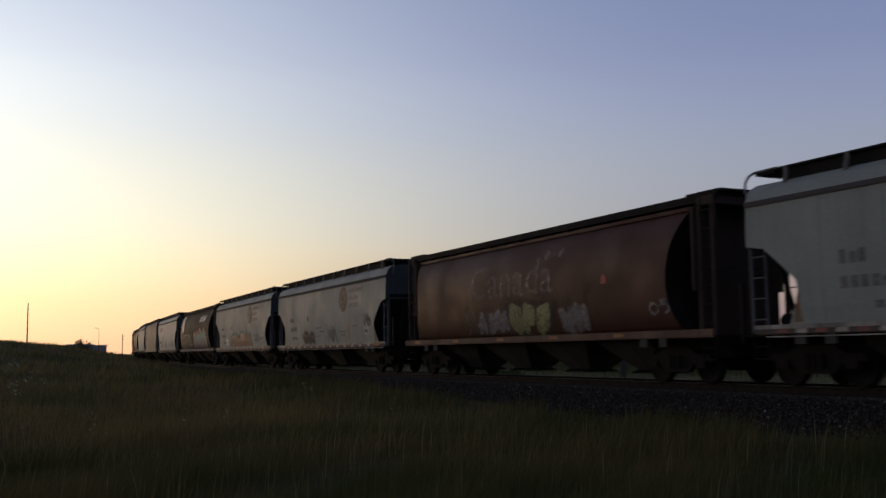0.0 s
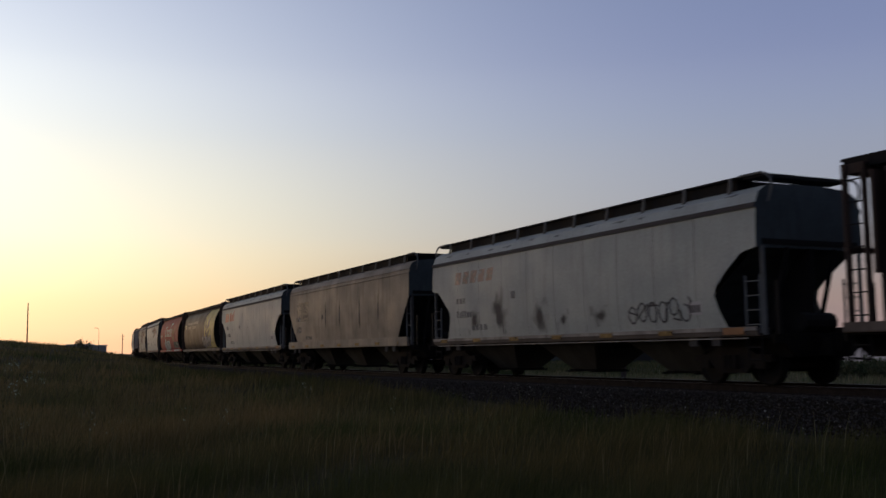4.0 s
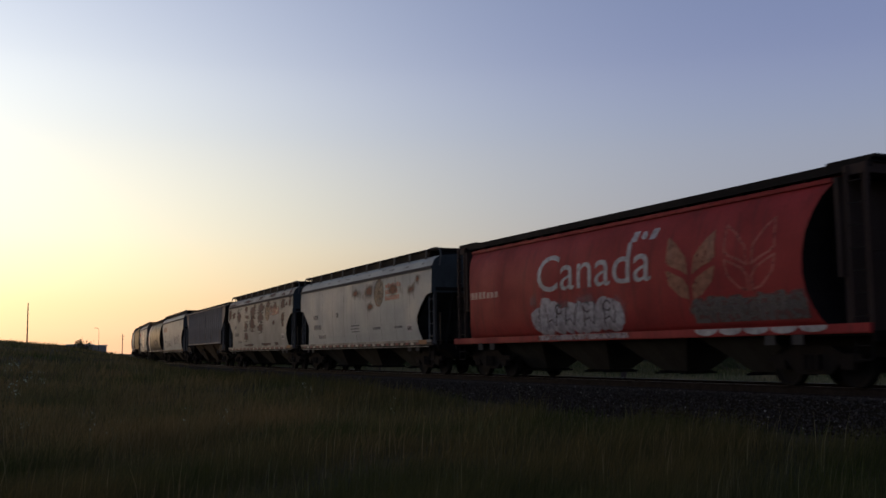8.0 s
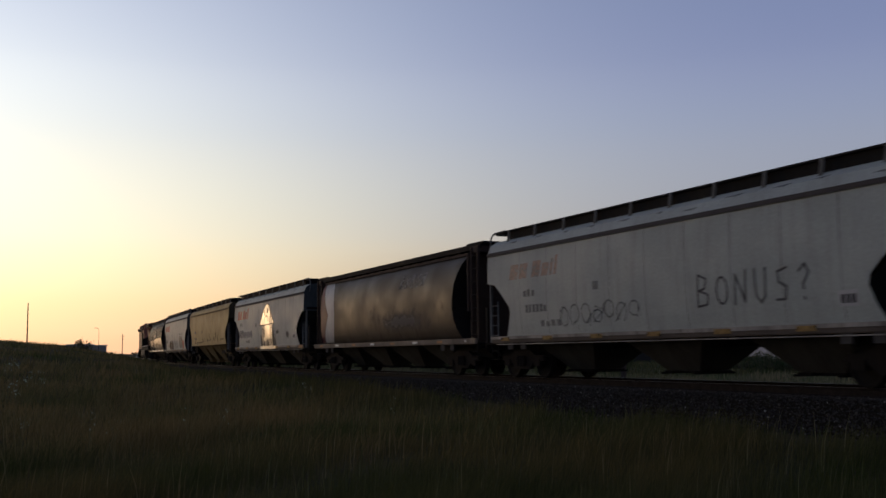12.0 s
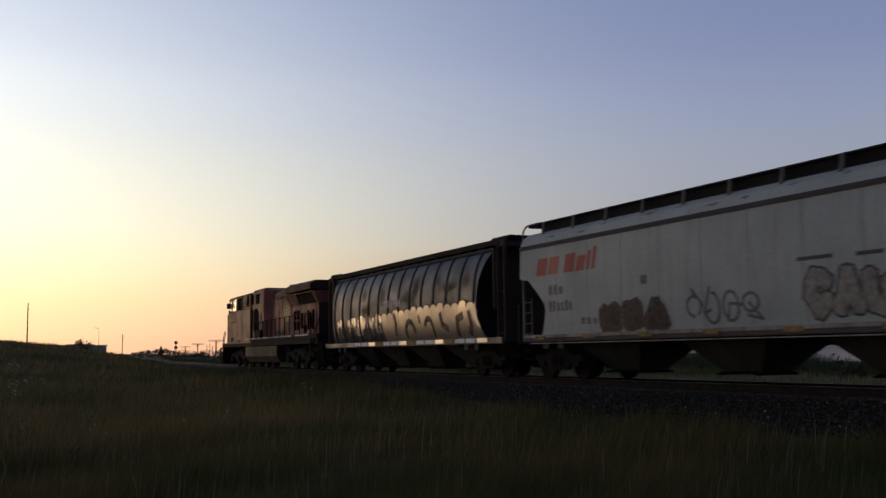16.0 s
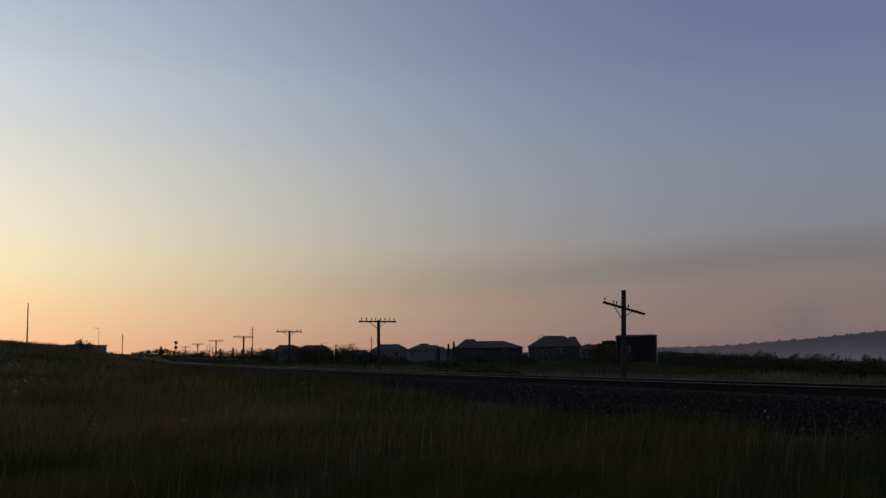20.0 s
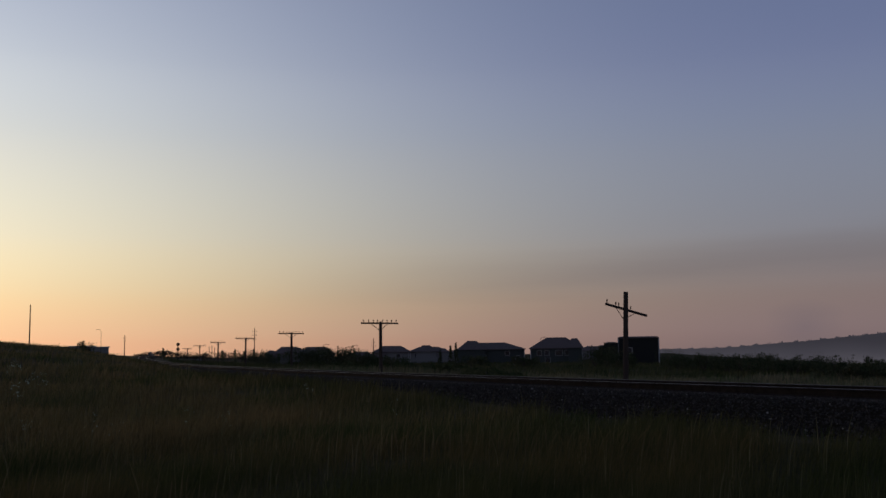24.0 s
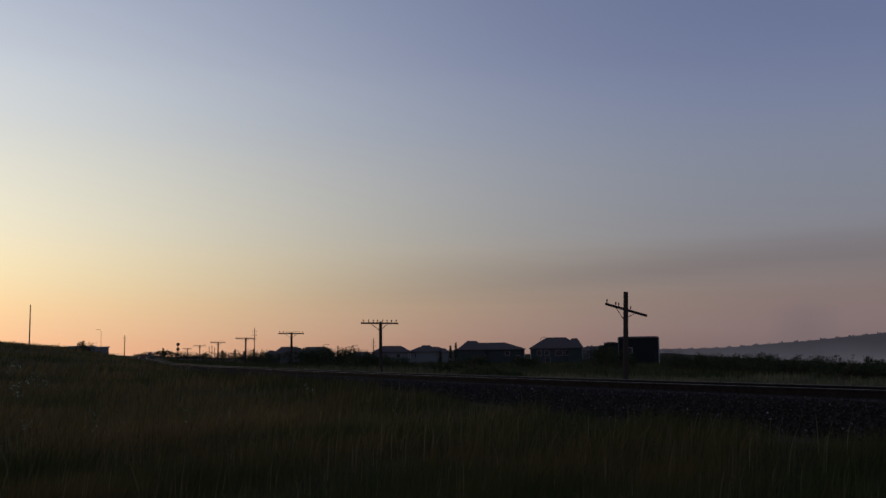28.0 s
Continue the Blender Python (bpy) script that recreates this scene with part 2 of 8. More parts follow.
# ---- rolling stock ----
def make_wheel(r=0.43):
    bm = bmesh.new()
    n = 24
    prof = [(-0.07, r - 0.05), (-0.07, r + 0.0), (0.05, r), (0.07, r + 0.025), (0.085, r + 0.025), (0.085, r - 0.06), (0.03, r - 0.09), (0.02, 0.15), (0.05, 0.12), (0.05, 0.0)]
    rings = [[bm.verts.new((math.cos(2 * math.pi * k / n) * q, y, math.sin(2 * math.pi * k / n) * q)) for k in range(n)] for y, q in prof[:-1]]
    for a, b in zip(rings, rings[1:]):
        for k in range(n):
            bm.faces.new((a[k], a[(k + 1) % n], b[(k + 1) % n], b[k]))
    back = [(-0.03, 0.12), (-0.04, r - 0.09)]
    rb = [[bm.verts.new((math.cos(2 * math.pi * k / n) * q, y, math.sin(2 * math.pi * k / n) * q)) for k in range(n)] for y, q in back]
    for k in range(n):
        bm.faces.new((rb[0][k], rb[0][(k + 1) % n], rb[1][(k + 1) % n], rb[1][k]))
        bm.faces.new((rb[1][k], rb[1][(k + 1) % n], rings[0][(k + 1) % n], rings[0][k]))
    bm.faces.new(rings[-1])
    bm.faces.new(rb[0])
    bmesh.ops.recalc_face_normals(bm, faces=bm.faces)
    return bm


WHEELS = []


def make_wheelset(r):
    """Two wheels on one axle, which turn together."""
    bm = make_wheel(r)
    far = make_wheel(r)
    bmesh.ops.translate(bm, verts=bm.verts, vec=(0, -0.78, 0))
    bmesh.ops.rotate(far, verts=far.verts, matrix=Matrix.Rotation(math.pi, 3, "Z"))
    bmesh.ops.translate(far, verts=far.verts, vec=(0, 0.78, 0))
    me = bpy.data.meshes.new("far_wheel")
    far.to_mesh(me)
    far.free()
    bm.from_mesh(me)
    bpy.data.meshes.remove(me)
    tube(bm, (0, -0.95, 0), (0, 0.95, 0), 0.08, 8)
    return bm


def make_sideframe():
    bm = bmesh.new()
    top = [(-1.25, 0.52), (-1.18, 0.66), (-0.75, 0.68), (-0.45, 0.84), (0.45, 0.84), (0.75, 0.68), (1.18, 0.66), (1.25, 0.52)]
    low = [(1.05, 0.5), (0.72, 0.52), (0.42, 0.26), (-0.42, 0.26), (-0.72, 0.52), (-1.05, 0.5)]
    slab(bm, top + low, -0.07, 0.07)
    for x in (-0.88, 0.88):
        box(bm, x - 0.16, x + 0.16, -0.1, 0.1, 0.36, 0.56)
    for x in (-0.16, 0.0, 0.16):
        tube(bm, (x, -0.11, 0.36), (x, -0.11, 0.66), 0.065, 8)
    return bm


def add_truck(car, x, name="truck", gauge=0.82):
    frame_ob = part(name, shared("bolster", lambda: bolster_mesh()), M["under"], car)
    frame_ob.location = (x, 0, 0)
    for y in (-1.0, 1.0):
        o = part("sideframe", shared("sideframe", make_sideframe), M["steel_dark"], frame_ob)
        o.location = (0, y, 0)
    for dx in (-0.88, 0.88):
        o = part("wheelset", shared("wheelset", lambda: make_wheelset(0.43)), M["wheel"], frame_ob)
        o.location = (dx, 0, 0.43)
        WHEELS.append((o, dx, 0.43))
    return frame_ob


def bolster_mesh():
    bm = bmesh.new()
    box(bm, -0.2, 0.2, -1.0, 1.0, 0.55, 0.8)
    return bm


M["bay"] = paint("hopper_bay_grime", (0.055, 0.053, 0.045), 0.8, dirt=(0.025, 0.022, 0.018), amount=0.6, gloss=0.1)
# Much darker grey than the sides, for the sloping end sheets.
M["slope"] = paint("dark_slope_paint", (0.05, 0.056, 0.06), 0.75, dirt=(0.02, 0.02, 0.02), amount=0.6, gloss=0.12)
M["end_post"] = paint("rusty_end_post", (0.05, 0.032, 0.026), 0.7, amount=0.5, gloss=0.15)
M["pad"] = paint("pad_grime", (0.06, 0.06, 0.058), 0.8, amount=0.6, gloss=0.1)
M["bracket"] = paint("bracket_steel", (0.15, 0.155, 0.15), 0.7, amount=0.5, gloss=0.15)
M["steel_dark"] = paint("truck_grime", (0.013, 0.011, 0.01), 0.85, dirt=(0.026, 0.02, 0.016), amount=0.6, gloss=0.1)
M["wheel"] = paint("wheel_steel", (0.011, 0.01, 0.009), 0.75, dirt=(0.016, 0.013, 0.011), amount=0.5, gloss=0.1)

GREY = [(1.25, 1.47, 6.95), (1.6, 1.52, 6.75), (1.95, 1.55, 6.62), (2.15, 1.56, 6.66), (2.5, 1.57, 7.05), (2.85, 1.57, 7.5), (2.93, 1.57, 7.98), (3.4, 1.56, 7.98), (3.77, 1.54, 7.98), (3.79, 1.57, 7.98), (3.88, 1.57, 7.98), (3.9, 1.53, 7.98), (4.12, 1.44, 7.98), (4.27, 1.22, 7.98), (4.33, 0.5, 7.98)]
BEIGE = [(1.38, 1.5, 6.75), (1.7, 1.53, 7.0), (2.1, 1.56, 7.34), (2.5, 1.57, 7.67), (2.82, 1.57, 7.95), (2.93, 1.57, 7.98), (3.4, 1.56, 7.98), (3.77, 1.55, 7.98), (3.79, 1.57, 7.98), (3.82, 1.57, 7.98), (3.84, 1.54, 7.98), (3.93, 1.53, 7.98), (3.95, 1.55, 7.98), (3.98, 1.52, 7.98), (4.15, 1.43, 7.98), (4.27, 1.22, 7.98), (4.33, 0.5, 7.98)]
HIGH = [(1.55, 1.5, 7.3), (2.0, 1.55, 7.1), (2.35, 1.57, 7.2), (2.8, 1.57, 7.8), (3.2, 1.57, 8.3), (3.83, 1.54, 8.3), (3.85, 1.57, 8.3), (3.93, 1.57, 8.3), (3.95, 1.53, 8.3), (4.15, 1.44, 8.3), (4.27, 1.22, 8.3), (4.33, 0.5, 8.3)]
BARREL = [(1.22, 1.36, 7.46), (1.35, 1.44, 7.38), (1.6, 1.53, 7.26), (1.9, 1.59, 7.16), (2.3, 1.62, 7.1), (2.7, 1.62, 7.12), (3.1, 1.59, 7.2), (3.45, 1.51, 7.32), (3.75, 1.4, 7.46), (4.0, 1.24, 7.6), (4.2, 1.0, 7.7), (4.33, 0.6, 7.74)]
RIBBED = [(1.6, 1.46, 7.0), (2.0, 1.46, 7.05), (2.4, 1.46, 7.15), (3.0, 1.46, 7.95), (3.5, 1.46, 8.55), (4.05, 1.46, 8.6), (4.1, 1.4, 8.6), (4.28, 0.6, 8.6)]


def side_at(levels, z):
    return float(np.interp(z, [q[0] for q in levels], [q[1] for q in levels]))


def add_chutes(car, mat, count=4, top=1.24, span=4.7, wide=1.0):
    for i in range(count):
        x = -span + 2 * span * i / (count - 1)

        def mk():
            bm = bmesh.new()
            hl = span / (count - 1) * (1.0 if top < 1.3 else 0.97)
            lo, mid, hi = [], [], []
            knee = 0.64 if top < 1.3 else top - 0.12
            for sx, sy in ((-1, -1), (1, -1), (1, 1), (-1, 1)):
                hi.append(bm.verts.new((sx * hl, sy * wide, top)))
                mid.append(bm.verts.new((sx * hl, sy * wide * 0.9, knee)))
                lo.append(bm.verts.new((sx * 0.5, sy * 0.34, 0.3)))
            for k in range(4):
                bm.faces.new((mid[k], mid[(k + 1) % 4], hi[(k + 1) % 4], hi[k]))
                bm.faces.new((lo[k], lo[(k + 1) % 4], mid[(k + 1) % 4], mid[k]))
            bm.faces.new(lo[::-1])
            bm.faces.new(hi)
            box(bm, -0.56, 0.56, -0.42, 0.42, 0.22, 0.3)
            tube(bm, (-0.3, -0.95, 0.36), (-0.3, 0.95, 0.36), 0.03)
            return bm

        # Added black boxes keep the sky from showing through between the open bays.
        if i == 0 and top > 1.3:
            bm = bmesh.new()
            box(bm, -span - 1.0, span + 1.0, -0.35, 0.35, 0.55, top - 0.01)
            part("bay_sky_block", bm, M["under"], car)
            for sx in (-1, 1):
                bm = bmesh.new()
                box(bm, min(sx * 5.9, sx * 7.3), max(sx * 5.9, sx * 7.3), -1.25, 1.25, 0.95, top - 0.01)
                part("end_sky_block", bm, M["under"], car)
        o = part("hopper_chute", shared("chute_%d_%d" % (count, int(top * 100)), mk), mat, car)
        o.location = (x, 0, 0)


def add_bays(car, mat, centres, foot, rate, crown=0.0):
    """Hopper bays, tapering down to their outlet gates with daylight between them. foot: half length and half width
    at the outlet; rate: how fast both grow with height; crown: height above which a bay widens no more."""
    for cx in centres:
        def mk():
            bm = bmesh.new()
            rings = []
            for z in (1.24, crown or 0.8, 0.28):
                up = min(z, crown or 9) - 0.28
                hx, hy = foot[0] + rate[0] * up, min(1.3, foot[1] + rate[1] * up)
                rings.append([bm.verts.new((max(-5.7, min(5.7, cx + sx * hx)) - cx, sy * hy, z)) for sx, sy in ((-1, -1), (1, -1), (1, 1), (-1, 1))])
            for up, dn in zip(rings, rings[1:]):
                for k in range(4):
                    bm.faces.new((dn[k], dn[(k + 1) % 4], up[(k + 1) % 4], up[k]))
            bm.faces.new(rings[0])
            bm.faces.new(rings[-1][::-1])
            return bm

        bay = part("hopper_bay", shared("bay_%d_%d_%d" % (int(cx * 100), int(foot[0] * 100), int(crown * 100)), mk), mat, car)
        bay.location = (cx, 0, 0)

        def gate():
            bm = bmesh.new()
            lo, w = foot
            box(bm, -lo - 0.06, lo + 0.06, -w - 0.06, w + 0.06, 0.21, 0.275)
            for sx in (-1, 1):
                box(bm, sx * lo - 0.03, sx * lo + 0.03, -w - 0.2, w + 0.2, 0.19, 0.24)
            tube(bm, (0, -w - 0.35, 0.25), (0, w + 0.35, 0.25), 0.025)
            return bm

        part("outlet_gate", shared("gate_%d" % int(foot[0] * 100), gate), M["under"], bay)


def ladder_bm(x0, x1, y, z0, z1, n):
    bm = bmesh.new()
    for x in (x0, x1):
        tube(bm, (x, y, z0), (x, y, z1), 0.028, 5)
    for k in range(n):
        z = z0 + (z1 - z0) * (k + 0.6) / n
        tube(bm, (x0, y, z), (x1, y, z), 0.017, 4)
    return bm


def under_gear(car, half, sill_mat, sill_z0=1.08, sill_z1=1.25, sill_half=None, y=1.47, dx=0.0):
    """Sills, end platforms, couplers, ladders' steps and trucks that every hopper has."""
    sill_half = sill_half or half

    def sill():
        bm = bmesh.new()
        box(bm, -sill_half, sill_half, -0.05, 0.05, sill_z0, sill_z1)
        box(bm, -sill_half, sill_half, -0.02, 0.07, sill_z0 - 0.02, sill_z0)
        return bm

    def flange():
        bm = bmesh.new()
        box(bm, -sill_half, sill_half, -0.075, -0.051, sill_z1 - 0.075, sill_z1 + 0.01)
        box(bm, -sill_half + 0.3, sill_half - 0.3, -0.05, -0.02, sill_z0 - 0.075, sill_z0 - 0.05)
        return bm

    for sy in (-1, 1):
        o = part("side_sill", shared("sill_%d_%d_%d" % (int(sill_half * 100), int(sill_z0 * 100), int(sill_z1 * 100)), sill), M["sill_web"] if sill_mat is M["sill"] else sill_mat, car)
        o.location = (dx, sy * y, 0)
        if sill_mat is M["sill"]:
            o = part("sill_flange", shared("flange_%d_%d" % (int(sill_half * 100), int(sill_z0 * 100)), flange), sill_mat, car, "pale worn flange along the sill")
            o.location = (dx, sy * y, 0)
            o.rotation_euler = (0, 0, 0 if sy < 0 else math.pi)

    def centre():
        bm = bmesh.new()
        box(bm, -half - 0.1, half + 0.1, -0.3, 0.3, 0.85, 1.1)
        return bm

    def platform():
        bm = bmesh.new()
        box(bm, -1.6, -0.081, -1.4, 1.4, 1.02, 1.08)
        return bm

    def end_sill():
        bm = bmesh.new()
        slab_yz = [(-1.42, 1.1), (-1.42, 0.9), (-1.15, 0.9), (-0.8, 0.62), (0.8, 0.62), (1.15, 0.9), (1.42, 0.9), (1.42, 1.1)]
        prism(bm, slab_yz, -0.08, 0.0)
        return bm

    def bolster_box():
        bm = bmesh.new()
        box(bm, -2.7, -0.1, -0.85, 0.85, 0.6, 1.015)
        return bm

    part("centre_sill", shared("centre_%d" % int(half * 100), centre), M["under"], car)
    for sx in (-1, 1):
        for nm, make in (("end_platform", platform), ("end_sill", end_sill), ("draft_box", bolster_box)):
            o = part(nm, shared("hopper_" + nm, make), M["under"], car)
            o.location = (sx * half, 0, 0)
            if sx < 0:
                o.rotation_euler = (0, 0, math.pi)

    def coupler():
        bm = bmesh.new()
        box(bm, 0, 0.42, -0.22, 0.22, 0.64, 1.0)
        box(bm, 0.36, 0.56, -0.16, 0.13, 0.74, 1.02)
        tube(bm, (0.1, 0.25, 0.85), (0.5, 0.2, 0.5), 0.025)
        return bm

    for sx in (-1, 1):
        o = part("coupler", shared("coupler", coupler), M["under"], car)
        o.location = (sx * half, 0, 0)
        if sx < 0:
            o.rotation_euler = (0, 0, math.pi)
        add_truck(car, sx * 6.75)

    def gear():
        bm = bmesh.new()
        tube(bm, (-0.55, 0.5, 0.85), (0.55, 0.5, 0.85), 0.18, 10)
        box(bm, 0.9, 1.2, 0.3, 0.7, 0.6, 1.0)
        tube(bm, (-3.5, 0.2, 0.62), (3.5, 0.2, 0.62), 0.02, 4)
        return bm

    def pad():
        bm = bmesh.new()
        box(bm, -0.14, 0.14, -0.02, 0.02, 0.86, 1.07)
        return bm

    for x in (-6.74, -5.98, 5.98, 6.74):
        part("jacking_pad", shared("jacking_pad", pad), M["pad"], car).location = (x, -y, 0)

    o = part("brake_cylinder", shared("brake_gear", gear), M["under"], car)
    o.location = (half - 1.9, 0, 0.3)


def end_ladders(car, x0, x1, y, z1, mat, z0=1.12):
    for sx in (-1, 1):
        for sy in (-1, 1):
            o = part("ladder", shared("ladder_%d_%d" % (int(z1 * 100), int((x1 - x0) * 100)), lambda: ladder_bm(-(x1 - x0) / 2, (x1 - x0) / 2, 0, z0, z1, max(4, int((z1 - z0) / 0.42)))), mat, car)
            o.location = (sx * (x0 + x1) / 2, sy * y, 0)

            def stirrup():
                bm = bmesh.new()
                for x in (-0.2, 0.2):
                    tube(bm, (x, 0, 0.55), (x, 0, 1.1), 0.02, 5)
                for z in (0.56, 0.82):
                    tube(bm, (-0.2, 0, z), (0.2, 0, z), 0.018, 5)
                return bm

            part("stirrup_step", shared("stirrup", stirrup), M["black"], car).location = (sx * (x0 + x1) / 2, sy * y, 0)


def roof_walk(car, half, z, y, rail):
    """The raised running board of a hopper's roof on its leaning posts, over the long hatches."""
    run = half - 0.62 if rail else half

    def mk():
        bm = bmesh.new()
        for sy in (-1, 1):
            box(bm, -run, run, sy * y - 0.28, sy * y + 0.28, z, z + 0.045)
            if rail:
                box(bm, sy * (run + 0.28) - 0.275, sy * (run + 0.28) + 0.275, -y - 0.25, y + 0.25, z - 0.05, z + 0.03)
        return bm

    def bracket():
        bm = bmesh.new()
        box(bm, -0.045, 0.045, -0.02, 0.02, z - 0.1, z + 0.03)
        slab(bm, [(-0.045, z - 0.1), (0.045, z - 0.1), (-0.02, z - 0.36), (-0.13, z - 0.4)], -0.02, 0.02)
        return bm

    for k in range(10):
        for sy in (-1, 1):
            o = part("walk_bracket", shared("bracket_%d" % int(z * 100), bracket), M["bracket"], car)
            o.location = (-run + 0.35 + (2 * run - 0.7) * k / 9, sy * (y + 0.29), 0)
    part("running_board", shared("walk_%d_%d" % (int(half * 100), int(z * 100)), mk), M["black"], car, "dark steel roof walkway")

    def hatch():
        bm = bmesh.new()
        box(bm, -run + 0.25, run - 0.25, -y - 0.2, y + 0.2, z - 0.4, z - 0.004)
        for k in range(10):
            x = -run + 1.0 + (2 * run - 2.0) * k / 9
            box(bm, x - 0.04, x + 0.04, -0.4, 0.4, z - 0.3, z + 0.05)
        return bm

    part("hatch_cover", shared("hatch_%d_%d" % (int(half * 100), int(z * 100)), hatch), M["black"], car)
    if rail:
        def hoop():
            bm = bmesh.new()
            bend = [(0.12, z - 0.62), (0.24, z - 0.32), (0.22, z - 0.14), (0.1, z - 0.02), (-0.06, z + 0.03), (-0.7, z + 0.04)]
            for (xa, za), (xb, zb) in zip(bend, bend[1:]):
                tube(bm, (xa, 0, za), (xb, 0, zb), 0.028, 6)
            return bm
        for sx, sy in ((-1, -1), (-1, 1), (1, -1), (1, 1)):
            o = part("grab_rail", shared("hoop_%d" % int(z * 100), hoop), M["bracket"], car, "bent grab rail over the roof end")
            o.location = (sx * half, sy * (y + 0.27), 0)
            if sx < 0:
                o.rotation_euler = (0, 0, math.pi)


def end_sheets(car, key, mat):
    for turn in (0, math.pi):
        part("end_sheet", MESH[key], mat, car, "dark end sheet, its shade put into the paint").rotation_euler = (0, 0, turn)


def chord_mesh():
    bm = bmesh.new()
    box(bm, -7.98, 7.98, -0.012, 0.012, 3.785, 3.885)
    return bm


BODY_DX = {}


def grey_hopper(label, mat, sill_mat, end_mat, rail=True, kind="grey", chord=None, dx=0.0, short_ladder=False):
    """kind: grey, beige (heavy sill, straight cut ends) or high (no sill, open bays). dx: the body's shift along its frame."""
    car = thing("hopper_car", label, "rail car", "hopper cars of the train")
    BODY_DX[car.name] = dx
    levels = {"grey": GREY, "beige": BEIGE, "high": HIGH}[kind]
    if kind + "_shell" not in MESH:
        a, _ = hull(levels)
        _, b = hull([q for q in levels if q[0] >= (2.8 if kind == "high" else 2.9)])
        shared(kind + "_shell", lambda: a)
        shared(kind + "_ends", lambda: b)

        def slope():
            bm = bmesh.new()
            e, z0, z1 = max(q[2] for q in levels) - 0.06, levels[0][0], 2.95
            deep = 2.0 if kind == "high" else 2.45
            bm.faces.new([bm.verts.new(p) for p in ((e - deep, -1.45, z0), (e - deep, 1.45, z0), (e - 0.1, 1.45, z1), (e - 0.1, -1.45, z1))])
            return bm

        shared(kind + "_slope", slope)
    part("body", MESH[kind + "_shell"], mat, car)
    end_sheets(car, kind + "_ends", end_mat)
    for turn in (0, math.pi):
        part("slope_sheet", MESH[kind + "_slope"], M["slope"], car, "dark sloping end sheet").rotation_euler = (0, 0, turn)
    if kind != "beige":
        for sy in (-1, 1):
            o = part("side_chord", shared("side_chord", chord_mesh), chord or M["chord"], car)
            o.location = (0, sy * 1.57, 0)
    roof_walk(car, 7.98, 4.52, 1.02, rail)
    if short_ladder:
        end_ladders(car, 7.5, 7.93, 1.46, 2.35, M["bracket"])
    else:
        end_ladders(car, 7.55, 7.95, 1.46, 2.88, M["bracket"])

    def posts():
        bm = bmesh.new()
        for sy in (-1, 1):
            box(bm, 8.3, 8.4, sy * 1.38 - 0.03, sy * 1.38 + 0.03, 1.08, 2.2)
            tube(bm, (7.4, sy * 0.7, 1.1), (7.98, sy * 0.7, 2.95), 0.06, 5)
        box(bm, 7.95, 8.0, -1.4, 1.4, 3.0, 3.12)
        slab(bm, [(6.3, 1.1), (7.98, 1.1), (7.98, 2.95), (7.7, 2.95)], -0.05, 0.05)
        tube(bm, (8.1, -0.55, 1.35), (8.1, 0.35, 1.35), 0.2, 10)
        return bm

    def corner():
        bm = bmesh.new()
        box(bm, -0.028, 0.028, -0.04, 0.04, 1.08, 2.96)
        return bm

    for sx in (-1, 1):
        o = part("end_frame", shared("grey_posts", posts), M["black"], car)
        if sx < 0:
            o.rotation_euler = (0, 0, math.pi)
        for sy in (-1, 1):
            part("corner_post", shared("corner_post", corner), M["bracket"] if short_ladder else M["pad"], car).location = (sx * 8.0, sy * 1.42, 0)
    for o in car.children:
        o.location.x += dx
    if kind == "high":
        under_gear(car, 8.55, sill_mat, 1.5, 1.56, 7.3, 1.5)
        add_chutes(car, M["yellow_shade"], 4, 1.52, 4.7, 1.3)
    elif kind == "beige":
        under_gear(car, 8.45, sill_mat, 1.08, 1.4, 7.95, 1.51, dx * 0.5)
        add_bays(car, M["bay"], (-4.0, 0.3, 4.6), (0.62, 0.45), (0.8, 0.7))
    else:
        under_gear(car, 8.45, sill_mat, sill_half=7.85 + abs(dx) * 0.4, dx=dx * 0.6)
        add_bays(car, M["bay"], (-4.4, 0.0, 4.4), (0.6, 0.45), (1.15, 0.85))
    return car


